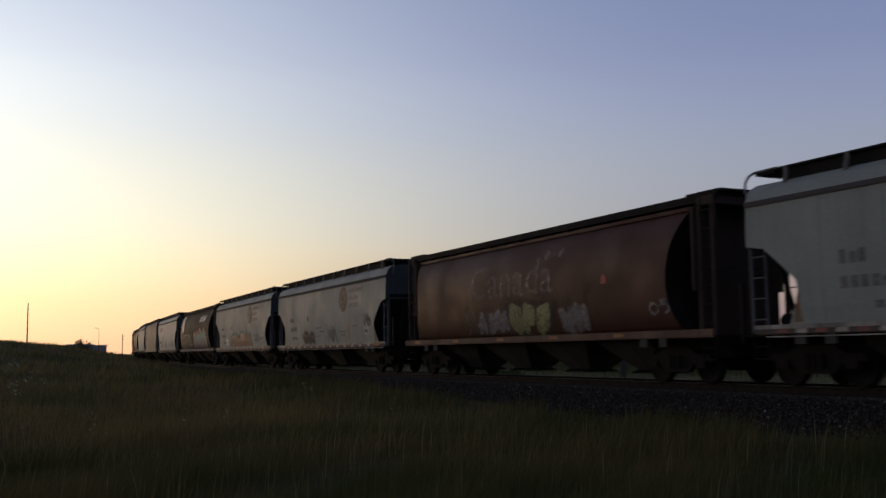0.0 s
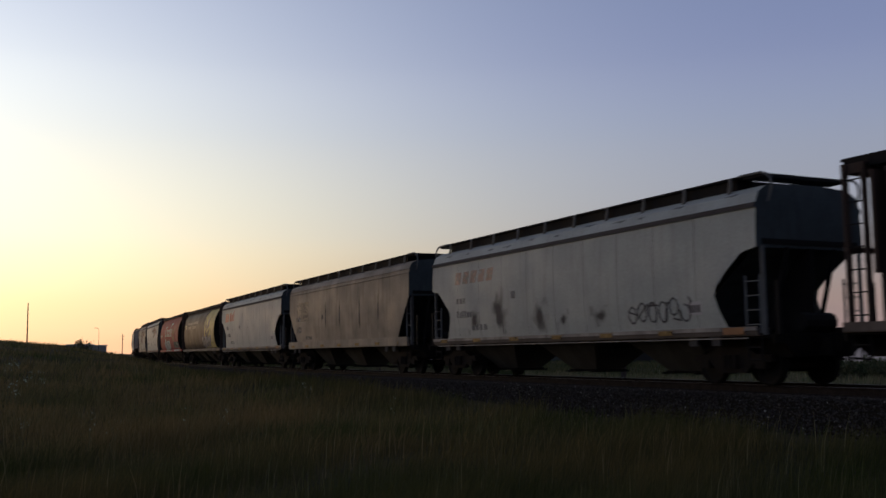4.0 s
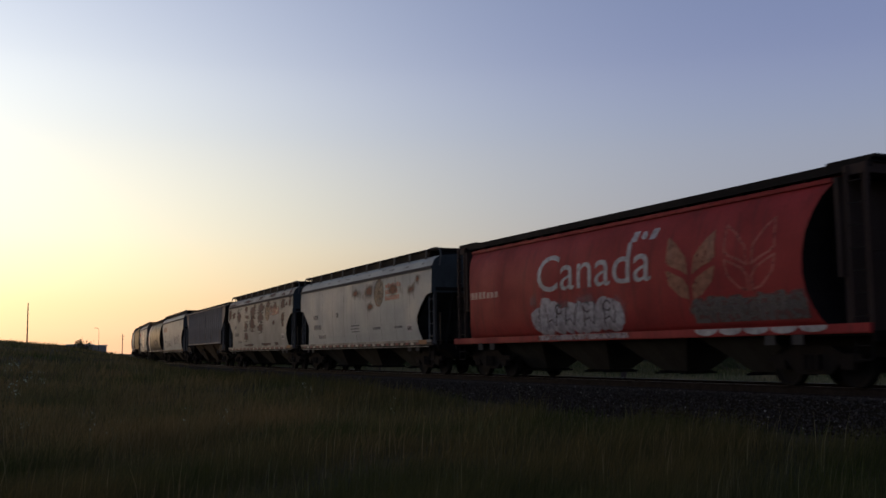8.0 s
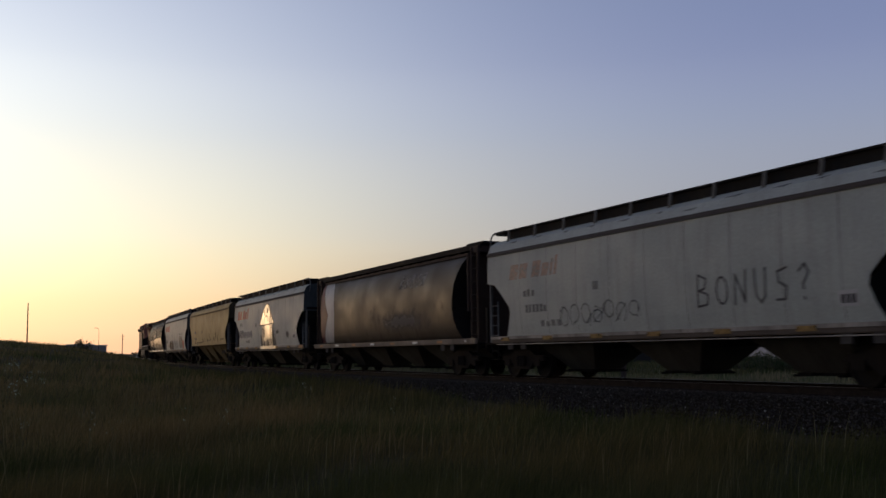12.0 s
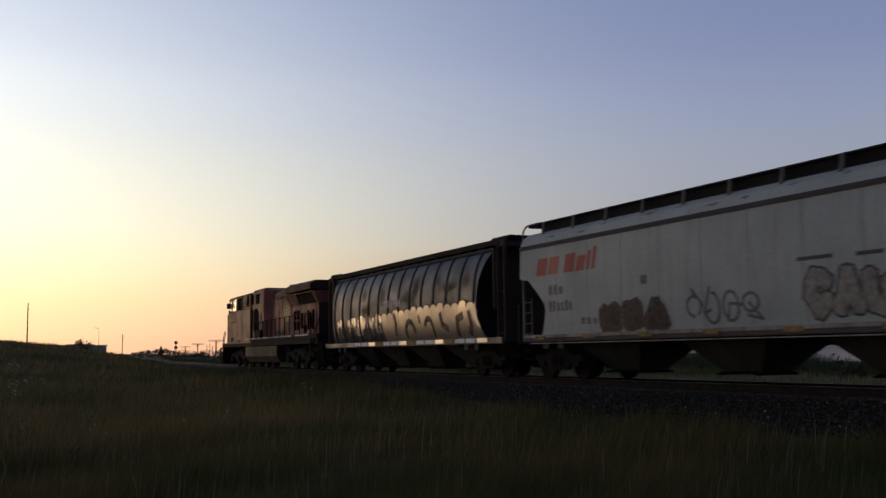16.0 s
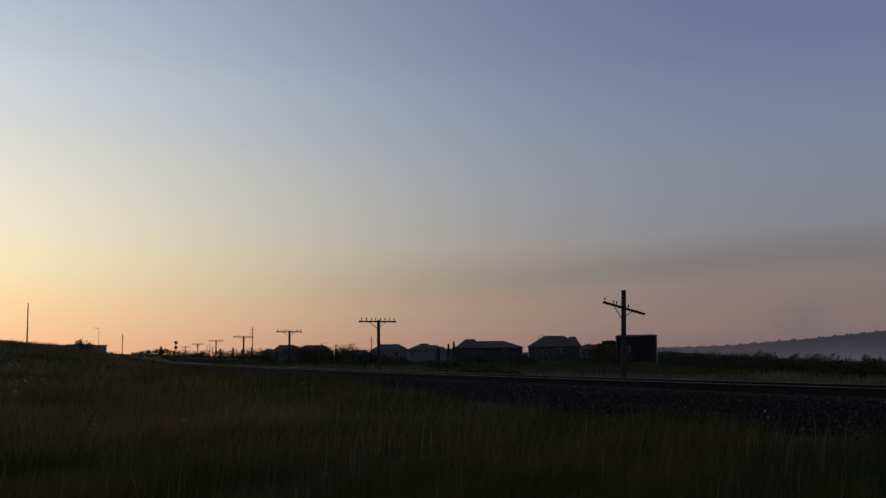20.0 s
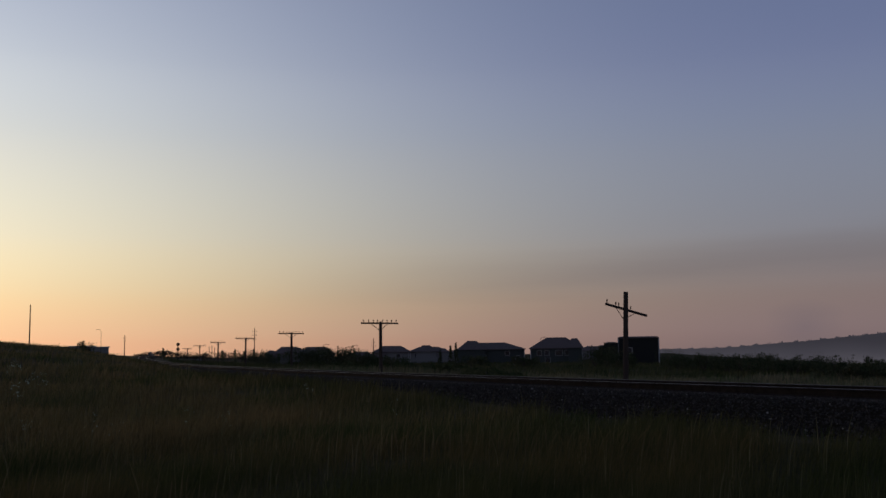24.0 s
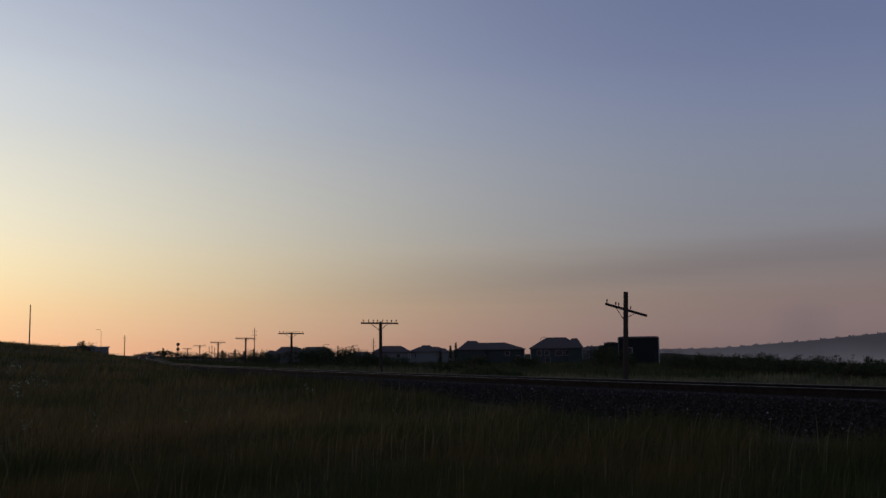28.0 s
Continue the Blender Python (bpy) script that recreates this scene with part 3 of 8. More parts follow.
def barrel_hopper(label, mat, sill_mat, ribs=False, rail_mat=None):
    car = thing("hopper_car", label, "rail car", "hopper cars of the train")
    if "barrel_shell" not in MESH:
        a, b = hull(BARREL)
        shared("barrel_shell", lambda: a, True)
        shared("barrel_ends", lambda: b)
    part("body", MESH["barrel_shell"], mat, car)
    end_sheets(car, "barrel_ends", M["black"])
    under_gear(car, 8.6, sill_mat, sill_half=8.55, y=1.44)
    add_bays(car, M["bay"], (-4.95, -1.7, 1.55, 4.8), (0.48, 0.36), (1.2, 1.0))

    def eave():
        bm = bmesh.new()
        box(bm, -8.55, 8.55, -1.2, 1.2, 4.3, 4.34)
        for sy in (-1, 1):
            box(bm, -8.55, 8.55, sy * 1.22 - 0.02, sy * 1.22 + 0.02, 4.2, 4.38)
        prism(bm, [(-0.9, 4.34), (0.9, 4.34), (0.5, 4.47), (-0.5, 4.47)], -7.6, 7.6)
        for sx in (-1, 1):
            box(bm, sx * 8.05 - 0.6, sx * 8.05 + 0.6, -1.2, 1.2, 4.381, 4.44)
        for k in range(18):
            x = -7.8 + 15.6 * k / 17
            box(bm, x - 0.03, x + 0.03, -1.2, 1.2, 4.16, 4.3)
        return bm

    part("roof", shared("barrel_roof", eave), M["black"], car, "dark roof with long hatches and walkway")

    def top_rail():
        bm = bmesh.new()
        box(bm, -7.62, 7.62, -0.03, 0.03, 4.04, 4.13)
        return bm

    for sy in (-1, 1):
        part("top_rail", shared("barrel_top_rail", top_rail), rail_mat or M["end_post"], car, "worn rail along the roof's edge").location = (0, sy * 1.23, 0)

    def posts():
        bm = bmesh.new()
        for sy in (-1, 1):
            box(bm, 8.44, 8.53, sy * 1.3 - 0.05, sy * 1.3 + 0.05, 1.08, 4.3)
            box(bm, 8.0, 8.08, sy * 1.3 - 0.05, sy * 1.3 + 0.05, 1.08, 4.28)
        prism(bm, [(-0.45, 1.1), (0.45, 1.1), (0.3, 2.0), (-0.3, 2.0)], 7.5, 7.8)
        box(bm, 7.78, 7.86, -1.2, 1.2, 1.1, 2.15)
        box(bm, 7.78, 7.86, -1.37, 1.37, 2.15, 4.1)
        box(bm, 8.45, 8.55, -1.36, 1.36, 2.6, 2.7)
        box(bm, 8.0, 8.5, -1.3, 1.3, 4.1, 4.3)
        return bm

    for sx in (-1, 1):
        o = part("end_frame", shared("barrel_posts", posts), M["end_post"], car)
        if sx < 0:
            o.rotation_euler = (0, 0, math.pi)
    end_ladders(car, 8.04, 8.48, 1.33, 4.15, M["black"])
    if ribs:
        for k in range(14):
            def rib():
                bm = bmesh.new()
                for sy in (-1,):
                    for (z0, w0, _), (z1, w1, _) in zip(BARREL, BARREL[1:-1]):
                        vs = [bm.verts.new((x, sy * (w + o2), z)) for x, o2, z, w in ((-0.05, 0.035, z0, w0), (0.05, 0.035, z0, w0), (0.05, 0.035, z1, w1), (-0.05, 0.035, z1, w1))]
                        bm.faces.new(vs)
                        for xx in (-0.05, 0.05):
                            bm.faces.new([bm.verts.new((xx, sy * (w + o2), z)) for o2, z, w in ((0.035, z0, w0), (0.035, z1, w1), (-0.01, z1, w1), (-0.01, z0, w0))])
                return bm
            for far in (0, 1):
                o = part("rib", shared("barrel_rib", rib), M["rib_dark"], car)
                o.location = (-6.9 + 13.8 * k / 13, 0, 0)
                o.rotation_euler = (0, 0, math.pi * far)
    return car


def ribbed_hopper(label, mat):
    car = thing("hopper_car", label, "rail car", "hopper cars of the train")
    a, b = hull(RIBBED)
    part("body", a, mat, car)
    shared("ribbed_ends", lambda: b)
    end_sheets(car, "ribbed_ends", M["black"])
    under_gear(car, 8.55, M["under"], sill_half=0.5)
    for sx in (-1, 1):
        for sy in (-1, 1):
            bm = bmesh.new()
            slab(bm, [(sx * 6.2, 1.05), (sx * 8.4, 1.05), (sx * 8.4, 1.45), (sx * 6.9, 1.45)], sy * 1.4 - 0.03, sy * 1.4 + 0.03)
            part("bolster_plate", bm, M["chute_brown"], car)
    add_chutes(car, M["chute_brown"], 3, 1.62, 4.5, 1.3)
    roof_walk(car, 8.55, 4.3, 0.9, False)
    end_ladders(car, 8.05, 8.45, 1.5, 2.9, M["bracket"])

    def rib():
        bm = bmesh.new()
        for sy in (-1,):
            for x, y2 in ((0, 0),):
                prism_y = sy * 1.46
                vs = [(x - 0.06, prism_y), (x - 0.035, prism_y + sy * 0.09), (x + 0.035, prism_y + sy * 0.09), (x + 0.06, prism_y)]
                lo = [bm.verts.new((q[0], q[1], 1.62)) for q in vs]
                hi = [bm.verts.new((q[0], q[1], 4.03)) for q in vs]
                for i in range(3):
                    bm.faces.new((lo[i], lo[i + 1], hi[i + 1], hi[i]))
                bm.faces.new(lo)
        return bm

    for k in range(18):
        for far in (0, 1):
            o = part("rib", shared("side_rib", rib), M["rib_lit"], car)
            o.location = (-7.08 + 14.2 * k / 17, 0, 0)
            o.rotation_euler = (0, 0, math.pi * far)
    bm = bmesh.new()
    for sy in (-1, 1):
        box(bm, -8.6, 8.6, sy * 1.5 - 0.06, sy * 1.5 + 0.06, 4.03, 4.12)
        box(bm, -7.2, 7.2, sy * 1.5 - 0.05, sy * 1.5 + 0.05, 1.56, 1.64)
    part("side_plate", bm, mat, car)
    for sx in (-1, 1):
        for sy in (-1, 1):
            bm = bmesh.new()
            box(bm, sx * 8.6 - 0.05, sx * 8.6 + 0.05, sy * 1.38 - 0.04, sy * 1.38 + 0.04, 1.0, 4.05)
            part("corner_post", bm, M["black"], car)
            bm = bmesh.new()
            tube(bm, (sx * 7.6, sy * 0.7, 1.1), (sx * 8.5, sy * 0.7, 3.2), 0.06, 5)
            part("end_brace", bm, M["black"], car)
    return car


M["chute_brown"] = paint("rusty_chute_paint", (0.085, 0.06, 0.04), 0.8, dirt=(0.03, 0.024, 0.018), amount=0.6, gloss=0.1)
# The end sheets' shade is put into this darker grey.
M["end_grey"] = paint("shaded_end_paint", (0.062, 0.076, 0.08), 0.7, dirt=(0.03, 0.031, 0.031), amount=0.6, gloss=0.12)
# Darker copies of the yellow, with the shade of chutes and ends put in.
M["yellow_shade"] = paint("shaded_yellow_chute_paint", (0.17, 0.115, 0.04), 0.7, amount=0.7, gloss=0.15)
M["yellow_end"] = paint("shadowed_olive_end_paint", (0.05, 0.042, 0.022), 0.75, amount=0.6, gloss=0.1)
M["brown_sill"] = paint("worn_brown_sill", (0.12, 0.065, 0.045), 0.6, dirt=(0.05, 0.03, 0.022), amount=0.6, gloss=0.25)
# Paler than the panels: light caught by the ribs is put into the colour.
M["rib_lit"] = paint("lit_rib_paint", (0.5, 0.46, 0.4), 0.7, dirt=(0.16, 0.12, 0.09), amount=0.6, gloss=0.2)
# The shadow gap under the roof's edge, painted as a dark strip.
M["chord"] = paint("shadow_chord_paint", (0.085, 0.08, 0.078), 0.75, amount=0.5, gloss=0.1)

# ---- locomotive: nose towards -x, so it trails the train ----
def loft_x(bm, stations):
    """Closed skin through stations of (x, [(y, z), ...]) with equal counts."""
    rings = [[bm.verts.new((x, y, z)) for y, z in prof] for x, prof in stations]
    n = len(rings[0])
    for a, b in zip(rings, rings[1:]):
        for k in range(n):
            bm.faces.new((a[k], a[(k + 1) % n], b[(k + 1) % n], b[k]))
    bm.faces.new(rings[0][::-1])
    bm.faces.new(rings[-1])
    bmesh.ops.recalc_face_normals(bm, faces=bm.faces)


def cab_prof(w, z0, z1, cham=0.18):
    return [(-w, z0), (w, z0), (w, z1 - cham), (w - cham * 1.6, z1), (-w + cham * 1.6, z1), (-w, z1 - cham)]


def make_loco():
    eng = thing("diesel_locomotive", "red six-axle diesel locomotive with grimy faded paint on the rails", "locomotive")
    red, black = M["loco_red"], M["black"]
    bm = bmesh.new()
    loft_x(bm, [(-11.42, cab_prof(0.72, 1.5, 3.12)), (-11.2, cab_prof(1.02, 1.5, 3.34)), (-10.2, cab_prof(1.36, 1.5, 3.5)), (-9.55, cab_prof(1.5, 1.5, 3.62)), (-9.1, cab_prof(1.5, 1.5, 3.66))])
    part("nose", bm, red, eng)
    # cab walls round real window openings
    bm = bmesh.new()
    zs0, zs1 = 3.6, 4.34
    for sy in (-1, 1):
        y0, y1 = sy * 1.5, sy * 1.44
        lo, hi = min(y0, y1), max(y0, y1)
        box(bm, -9.25, -4.8, lo, hi, 1.5, zs0)
        slab(bm, [(-4.8, 1.5), (-2.85, 1.5), (-2.85, 4.42), (-4.8, 4.42)], lo, hi)
        slab(bm, [(-9.25, zs0), (-9.05, zs0), (-8.75, zs1), (-8.85, zs1)], lo, hi)
        for xa, xb in ((-8.1, -8.0), (-6.88, -6.68)):
            box(bm, xa, xb, lo, hi, zs0, zs1)
        box(bm, -8.85, -4.8, lo, hi, zs1, 4.42)
    for y0, y1 in ((-1.44, -1.3), (-0.08, 0.08), (1.3, 1.44)):
        bm2 = [(-9.25, zs0), (-9.18, zs0), (-8.78, zs1), (-8.85, zs1)]
        slab(bm, bm2, y0, y1)
    box(bm, -8.90, -8.70, -1.44, 1.44, zs1, 4.45)
    box(bm, -2.95, -2.85, -1.44, 1.44, 1.62, 4.45)
    part("cab", bm, red, eng)
    bm = bmesh.new()
    loft_x(bm, [(-9.05, [(-1.5, 4.36), (1.5, 4.36), (1.5, 4.41), (1.1, 4.5), (-1.1, 4.5), (-1.5, 4.41)]),
                (-8.60, [(-1.52, 4.4), (1.52, 4.4), (1.52, 4.46), (1.1, 4.6), (-1.1, 4.6), (-1.52, 4.46)]),
                (-2.8, [(-1.52, 4.4), (1.52, 4.4), (1.52, 4.47), (1.1, 4.62), (-1.1, 4.62), (-1.52, 4.47)])])
    part("cab_roof", bm, M["loco_top"], eng, "soot-blackened cab roof")
    for x0, x1, nm in ((-9.10, -8.1, "window"), (-8.0, -6.88, "window")):
        for sy in (-1, 1):
            bm = bmesh.new()
            box(bm, x0, x1, sy * 1.47 - 0.006, sy * 1.47 + 0.006, zs0, zs1)
            part(nm, bm, M["glass"], eng, "dusty cab side glass")
    for sy in (-1, 1):
        # Black sheet standing in for the dark cab inside.
        bm = bmesh.new()
        box(bm, -6.68, -4.8, sy * 1.455 - 0.01, sy * 1.455 + 0.01, zs0, zs1)
        part("window", bm, M["void"], eng, "cab side window, black for its dark inside")
        # proud equipment panel below the windows, its seams and the door post
        bm = bmesh.new()
        box(bm, -6.7, -2.84, sy * 1.515 - 0.014, sy * 1.515 + 0.014, 1.78, 3.54)
        part("side_panel", bm, red, eng)
        bm = bmesh.new()
        box(bm, -6.74, -6.71, sy * 1.505 - 0.006, sy * 1.505 + 0.006, 1.52, 3.6)
        part("panel_seam", bm, black, eng)
        bm = bmesh.new()
        box(bm, -9.1, -2.9, sy * 1.505 - 0.006, sy * 1.505 + 0.006, 3.56, 3.585)
        part("panel_seam", bm, black, eng)
        bm = bmesh.new()
        box(bm, -2.8, -2.62, sy * 1.46 - 0.04, sy * 1.46 + 0.04, 1.62, 3.5)
        part("door_post", bm, black, eng)
        for z in (3.72, 3.95):
            bm = bmesh.new()
            tube(bm, (-6.7, sy * 1.56, z), (-2.6, sy * 1.56, z + 0.02), 0.016, 5)
            part("grab_bar", bm, M["steel_dark"], eng)
        for k in range(12):
            x = -1.9 + 0.62 * k
            if -1 < x < 0.2:
                continue
            y = 1.425 if x < 0 else 1.045
            bm = bmesh.new()
            box(bm, x, x + 0.02, sy * y - 0.012, sy * y + 0.012, 1.75, 4.2 if x > 0 else 2.1)
            part("panel_seam", bm, black, eng)
    for y0, y1 in ((-1.3, -0.08), (0.08, 1.3)):
        bm = bmesh.new()
        slab(bm, [(-9.23, zs0), (-9.21, zs0), (-8.81, zs1), (-8.83, zs1)], y0, y1)
        part("windshield", bm, M["glass"], eng)
    # The large black box is added to keep daylight out of the side window.
    bm = bmesh.new()
    box(bm, -6.9, -5.15, -1.38, 1.38, 1.7, 4.4)
    box(bm, -8.2, -7.7, -0.9, -0.3, 1.7, 3.3)
    part("cab_dark_block", bm, black, eng)
    # inverter cabinet and engine hood
    bm = bmesh.new()
    loft_x(bm, [(-2.85, cab_prof(1.42, 1.62, 4.6, 0.12)), (0.15, cab_prof(1.42, 1.62, 4.62, 0.12)), (0.17, cab_prof(1.42, 1.62, 4.62, 0.12)), (0.9, cab_prof(1.06, 1.62, 4.45, 0.12))])
    part("blower_cabinet", bm, M["cabinet_red"], eng)
    bm = bmesh.new()
    loft_x(bm, [(-2.8, [(-1.33, 4.54), (1.33, 4.54), (1.28, 4.63), (-1.28, 4.63)]), (0.16, [(-1.33, 4.56), (1.33, 4.56), (1.28, 4.65), (-1.28, 4.65)])])
    part("cabinet_roof", bm, M["loco_top"], eng, "soot-blackened top of the cabinet")
    bm = bmesh.new()
    loft_x(bm, [(0.1, cab_prof(1.02, 1.62, 4.36, 0.16)), (5.2, cab_prof(1.02, 1.62, 4.34, 0.16))])
    loft_x(bm, [(5.2, cab_prof(1.02, 1.62, 3.95, 0.02)), (9.78, cab_prof(1.02, 1.62, 3.95, 0.02))])
    part("engine_hood", bm, M["hood_red"], eng, "dull dark red engine hood")
    bm = bmesh.new()
    loft_x(bm, [(5.2, [(-1.5, 3.98), (1.5, 3.98), (1.52, 4.25), (1.2, 4.45), (-1.2, 4.45), (-1.52, 4.25)]),
                (9.9, [(-1.5, 3.98), (1.5, 3.98), (1.52, 4.22), (1.2, 4.42), (-1.2, 4.42), (-1.52, 4.22)])])
    part("radiator_lip", bm, M["loco_top"], eng, "overhanging radiator housing at the end of the hood")
    for x0, x1, top in ((5.2, 6.45, 0.25), (9.4, 9.85, 0.0)):
        bm = bmesh.new()
        loft_x(bm, [(x0, [(-1.03, 3.3), (1.03, 3.3), (1.3, 3.9), (-1.3, 3.9)]), (x1, [(-1.03, 3.3), (1.03, 3.3), (1.3, 3.9), (-1.3, 3.9)])])
        part("radiator_cheek", bm, M["hood_red"], eng)
    bm = bmesh.new()
    loft_x(bm, [(5.2, [(-1.12, 3.9), (1.12, 3.9), (1.12, 3.98), (-1.12, 3.98)]), (9.85, [(-1.12, 3.9), (1.12, 3.9), (1.12, 3.98), (-1.12, 3.98)])])
    part("radiator_soffit", bm, black, eng)
    bm = bmesh.new()
    box(bm, 9.8, 9.84, -1.03, 1.03, 1.7, 3.94)
    part("hood_end", bm, M["loco_top"], eng, "nearly black end of the hood")
    bm = bmesh.new()
    box(bm, 5.3, 9.85, -1.34, 1.34, 3.86, 3.9)
    part("radiator_ledge", bm, M["hood_red"], eng)
    for sy in (-1, 1):
        bm = bmesh.new()
        for k in range(9):
            z = 3.34 + 0.062 * k
            box(bm, 6.45, 9.4, sy * 1.1 - 0.05, sy * 1.1 + 0.05, z, z + 0.03)
        part("radiator_grille", bm, black, eng)
        # hood doors
        for k in range(10):
            x = 0.35 + k * 0.92
            bm = bmesh.new()
            box(bm, x, x + 0.84, sy * 1.035 - 0.018, sy * 1.035 + 0.018, 1.8, 3.24 if x > 4 else 3.95)
            box(bm, x + 0.06, x + 0.12, sy * 1.06 - 0.02, sy * 1.06 + 0.02, 2.7, 2.9)
            part("hood_door", bm, M["hood_red"], eng)
        for x in (5.42, 6.08):
            for z in (2.03, 2.58):
                bm = bmesh.new()
                box(bm, x, x + 0.43, sy * 1.07 - 0.02, sy * 1.07 + 0.02, z, z + 0.47)
                part("vent_louvre", bm, M["void"], eng)
        for x, w, z0, z1 in ((6.82, 0.28, 2.1, 2.9), (8.03, 0.24, 2.0, 3.0), (8.53, 0.17, 2.1, 2.88), (8.88, 0.26, 2.0, 3.0), (7.32, 0.52, 1.88, 2.25)):
            bm = bmesh.new()
            box(bm, x, x + w, sy * 1.07 - 0.02, sy * 1.07 + 0.02, z0, z1)
            part("vent_louvre", bm, M["void"], eng)
        for x, w in ((-3.77, 0.56), (-2.84, 0.55), (-1.7, 0.82)):
            bm = bmesh.new()
            y = 1.505 if x < -2.9 else 1.43
            box(bm, x, x + w, sy * y - 0.015, sy * y + 0.015, 3.78, 4.36)
            part("vent_louvre", bm, M["void"], eng)
        bm = bmesh.new()
        slab(bm, [(-2.22, 2.18), (-1.2, 2.18), (-1.02, 2.35), (-1.02, 3.2), (-1.2, 3.4), (-1.6, 3.52), (-2.05, 3.48), (-2.22, 3.35)], sy * 1.43 - 0.015, sy * 1.43 + 0.015)
        part("equipment_recess", bm, M["void"], eng)
        # shield emblem and worn name as plain shapes
        bm = bmesh.new()
        rim = [(3.2, 2.55), (3.17, 3.0), (3.25, 3.3), (3.45, 3.52), (3.7, 3.64), (3.98, 3.68), (4.3, 3.64), (4.55, 3.5), (4.72, 3.28), (4.8, 3.0), (4.78, 2.55)]
        slab(bm, rim + [(3.98 + (x - 3.98) * 0.74, 2.5 + (z - 2.5) * 0.84) for x, z in rim[::-1]], sy * 1.066 - 0.006, sy * 1.066 + 0.006)
        em = part("emblem", bm, M["emblem_ochre"], eng, "faded ochre arch of a shield on the hood")
        bm = bmesh.new()
        slab(bm, [(3.45, 2.55), (4.5, 2.55), (4.5, 3.0), (4.42, 3.3), (4.2, 3.42), (3.98, 3.46), (3.72, 3.42), (3.5, 3.3), (3.45, 3.0)], sy * 1.07 - 0.004, sy * 1.07 + 0.004)
        part("emblem_field", bm, M["emblem_pale"], em)
        for xa, za, xb, zb in ((3.62, 3.25, 3.8, 3.36), (3.58, 3.08, 3.95, 3.16), (3.6, 2.88, 4.1, 2.92)):
            bm = bmesh.new()
            slab(bm, [(xa, za), (xb, za + 0.03), (xb, zb), (xa + 0.04, zb - 0.02)], sy * 1.08 - 0.004, sy * 1.08 + 0.004)
            part("emblem_mark", bm, M["loco_top"], em)
        for k in range(6):
            bm = bmesh.new()
            x = 0.5 + k * 0.42
            slab(bm, [(x + 0.05, 2.95 + 0.12 * (k % 3)), (x + 0.24, 3.0), (x + 0.2, 3.4 - 0.1 * (k % 2)), (x, 3.45)], sy * 1.064 - 0.005, sy * 1.064 + 0.005)
            part("name_mark", bm, M["worn_pink"], eng)
        # soot, run-down grime and worn paint lying on the panels
        for x0, x1, z0, z1, y, mt in ((0.2, 5.1, 3.72, 4.12, 1.062, "loco_soot"), (0.2, 5.1, 1.6, 2.3, 1.062, "loco_soot"), (-2.8, 0.1, 4.0, 4.48, 1.428, "loco_soot"), (-1.0, 0.12, 2.2, 3.6, 1.4275, "loco_soot"), (-9.0, -6.8, 1.45, 2.1, 1.506, "loco_soot"),
                                      (-6.9, -4.9, 1.5, 1.78, 1.505, "loco_soot"), (-4.6, -2.9, 3.5, 4.4, 1.5055, "loco_soot"), (5.1, 6.5, 2.4, 3.3, 1.062, "loco_soot")):
            bm = bmesh.new()
            bm.faces.new([bm.verts.new((x, sy * y, z)) for x, z in ((x0, z0), (x1, z0), (x1, z1), (x0, z1))])
            part("grime_patch", bm, M[mt], eng, "sooty or worn patch of paint")
        # Dark red reflection in the black window, painted as a flat shape.
        bm = bmesh.new()
        slab(bm, [(-5.35, 3.62), (-4.82, 3.62), (-4.82, 4.32), (-5.3, 4.32), (-5.5, 4.15), (-5.42, 3.9)], sy * 1.472 - 0.006, sy * 1.472 + 0.006)
        part("window_reflection", bm, M["deep_red"], eng, "dark red reflection painted on the dark window")
        # walkway kit: lockers, sand filler, air pipe
        bm = bmesh.new()
        box(bm, -1.2, -0.16, sy * 1.45 - 0.12, sy * 1.45 + 0.06, 1.76, 2.2)
        part("locker", bm, black, eng)
        bm = bmesh.new()
        tube(bm, (-8.4, sy * 1.52, 2.85), (-6.9, sy * 1.52, 2.9), 0.02, 5)
        part("grab_bar", bm, M["steel_dark"], eng)
        bm = bmesh.new()
        tube(bm, (-8.6, sy * 1.55, 3.55), (-8.6, sy * 1.62, 4.2), 0.015, 5)
        box(bm, -8.66, -8.54, sy * 1.62 - 0.12, sy * 1.62 + 0.12, 3.8, 4.15)
        part("mirror", bm, black, eng)
    bm = bmesh.new()
    tube(bm, (1.5, 0.1, 4.34), (1.5, 0.1, 4.58), 0.17, 10)
    part("exhaust_stack", bm, black, eng)
    bm = bmesh.new()
    tube(bm, (1.88, 0.0, 4.34), (1.88, 0.0, 4.64), 0.11, 8)
    part("air_horn", bm, black, eng)
    bm = bmesh.new()
    loft_x(bm, [(3.85, [(-0.9, 4.3), (0.9, 4.3), (0.9, 4.56), (-0.9, 4.56)]), (5.2, [(-0.9, 4.3), (0.9, 4.3), (0.9, 4.52), (-0.9, 4.52)])])
    part("silencer_housing", bm, M["loco_top"], eng)
    bm = bmesh.new()
    for sy in (0.0,):
        tube(bm, (8.94, sy, 4.4), (8.94, sy, 4.72), 0.018, 5)
        tube(bm, (9.5, sy, 4.4), (9.5, sy, 4.72), 0.018, 5)
        tube(bm, (8.94, sy, 4.72), (9.5, sy, 4.72), 0.018, 5)
    part("roof_rail", bm, M["steel"], eng)
    # deck, walkway edge marks, rails
    bm = bmesh.new()
    box(bm, -2.84, 11.1, -1.52, 1.52, 1.56, 1.76)
    box(bm, -11.3, 11.1, -1.46, 1.46, 1.3, 1.56)
    part("deck", bm, black, eng)
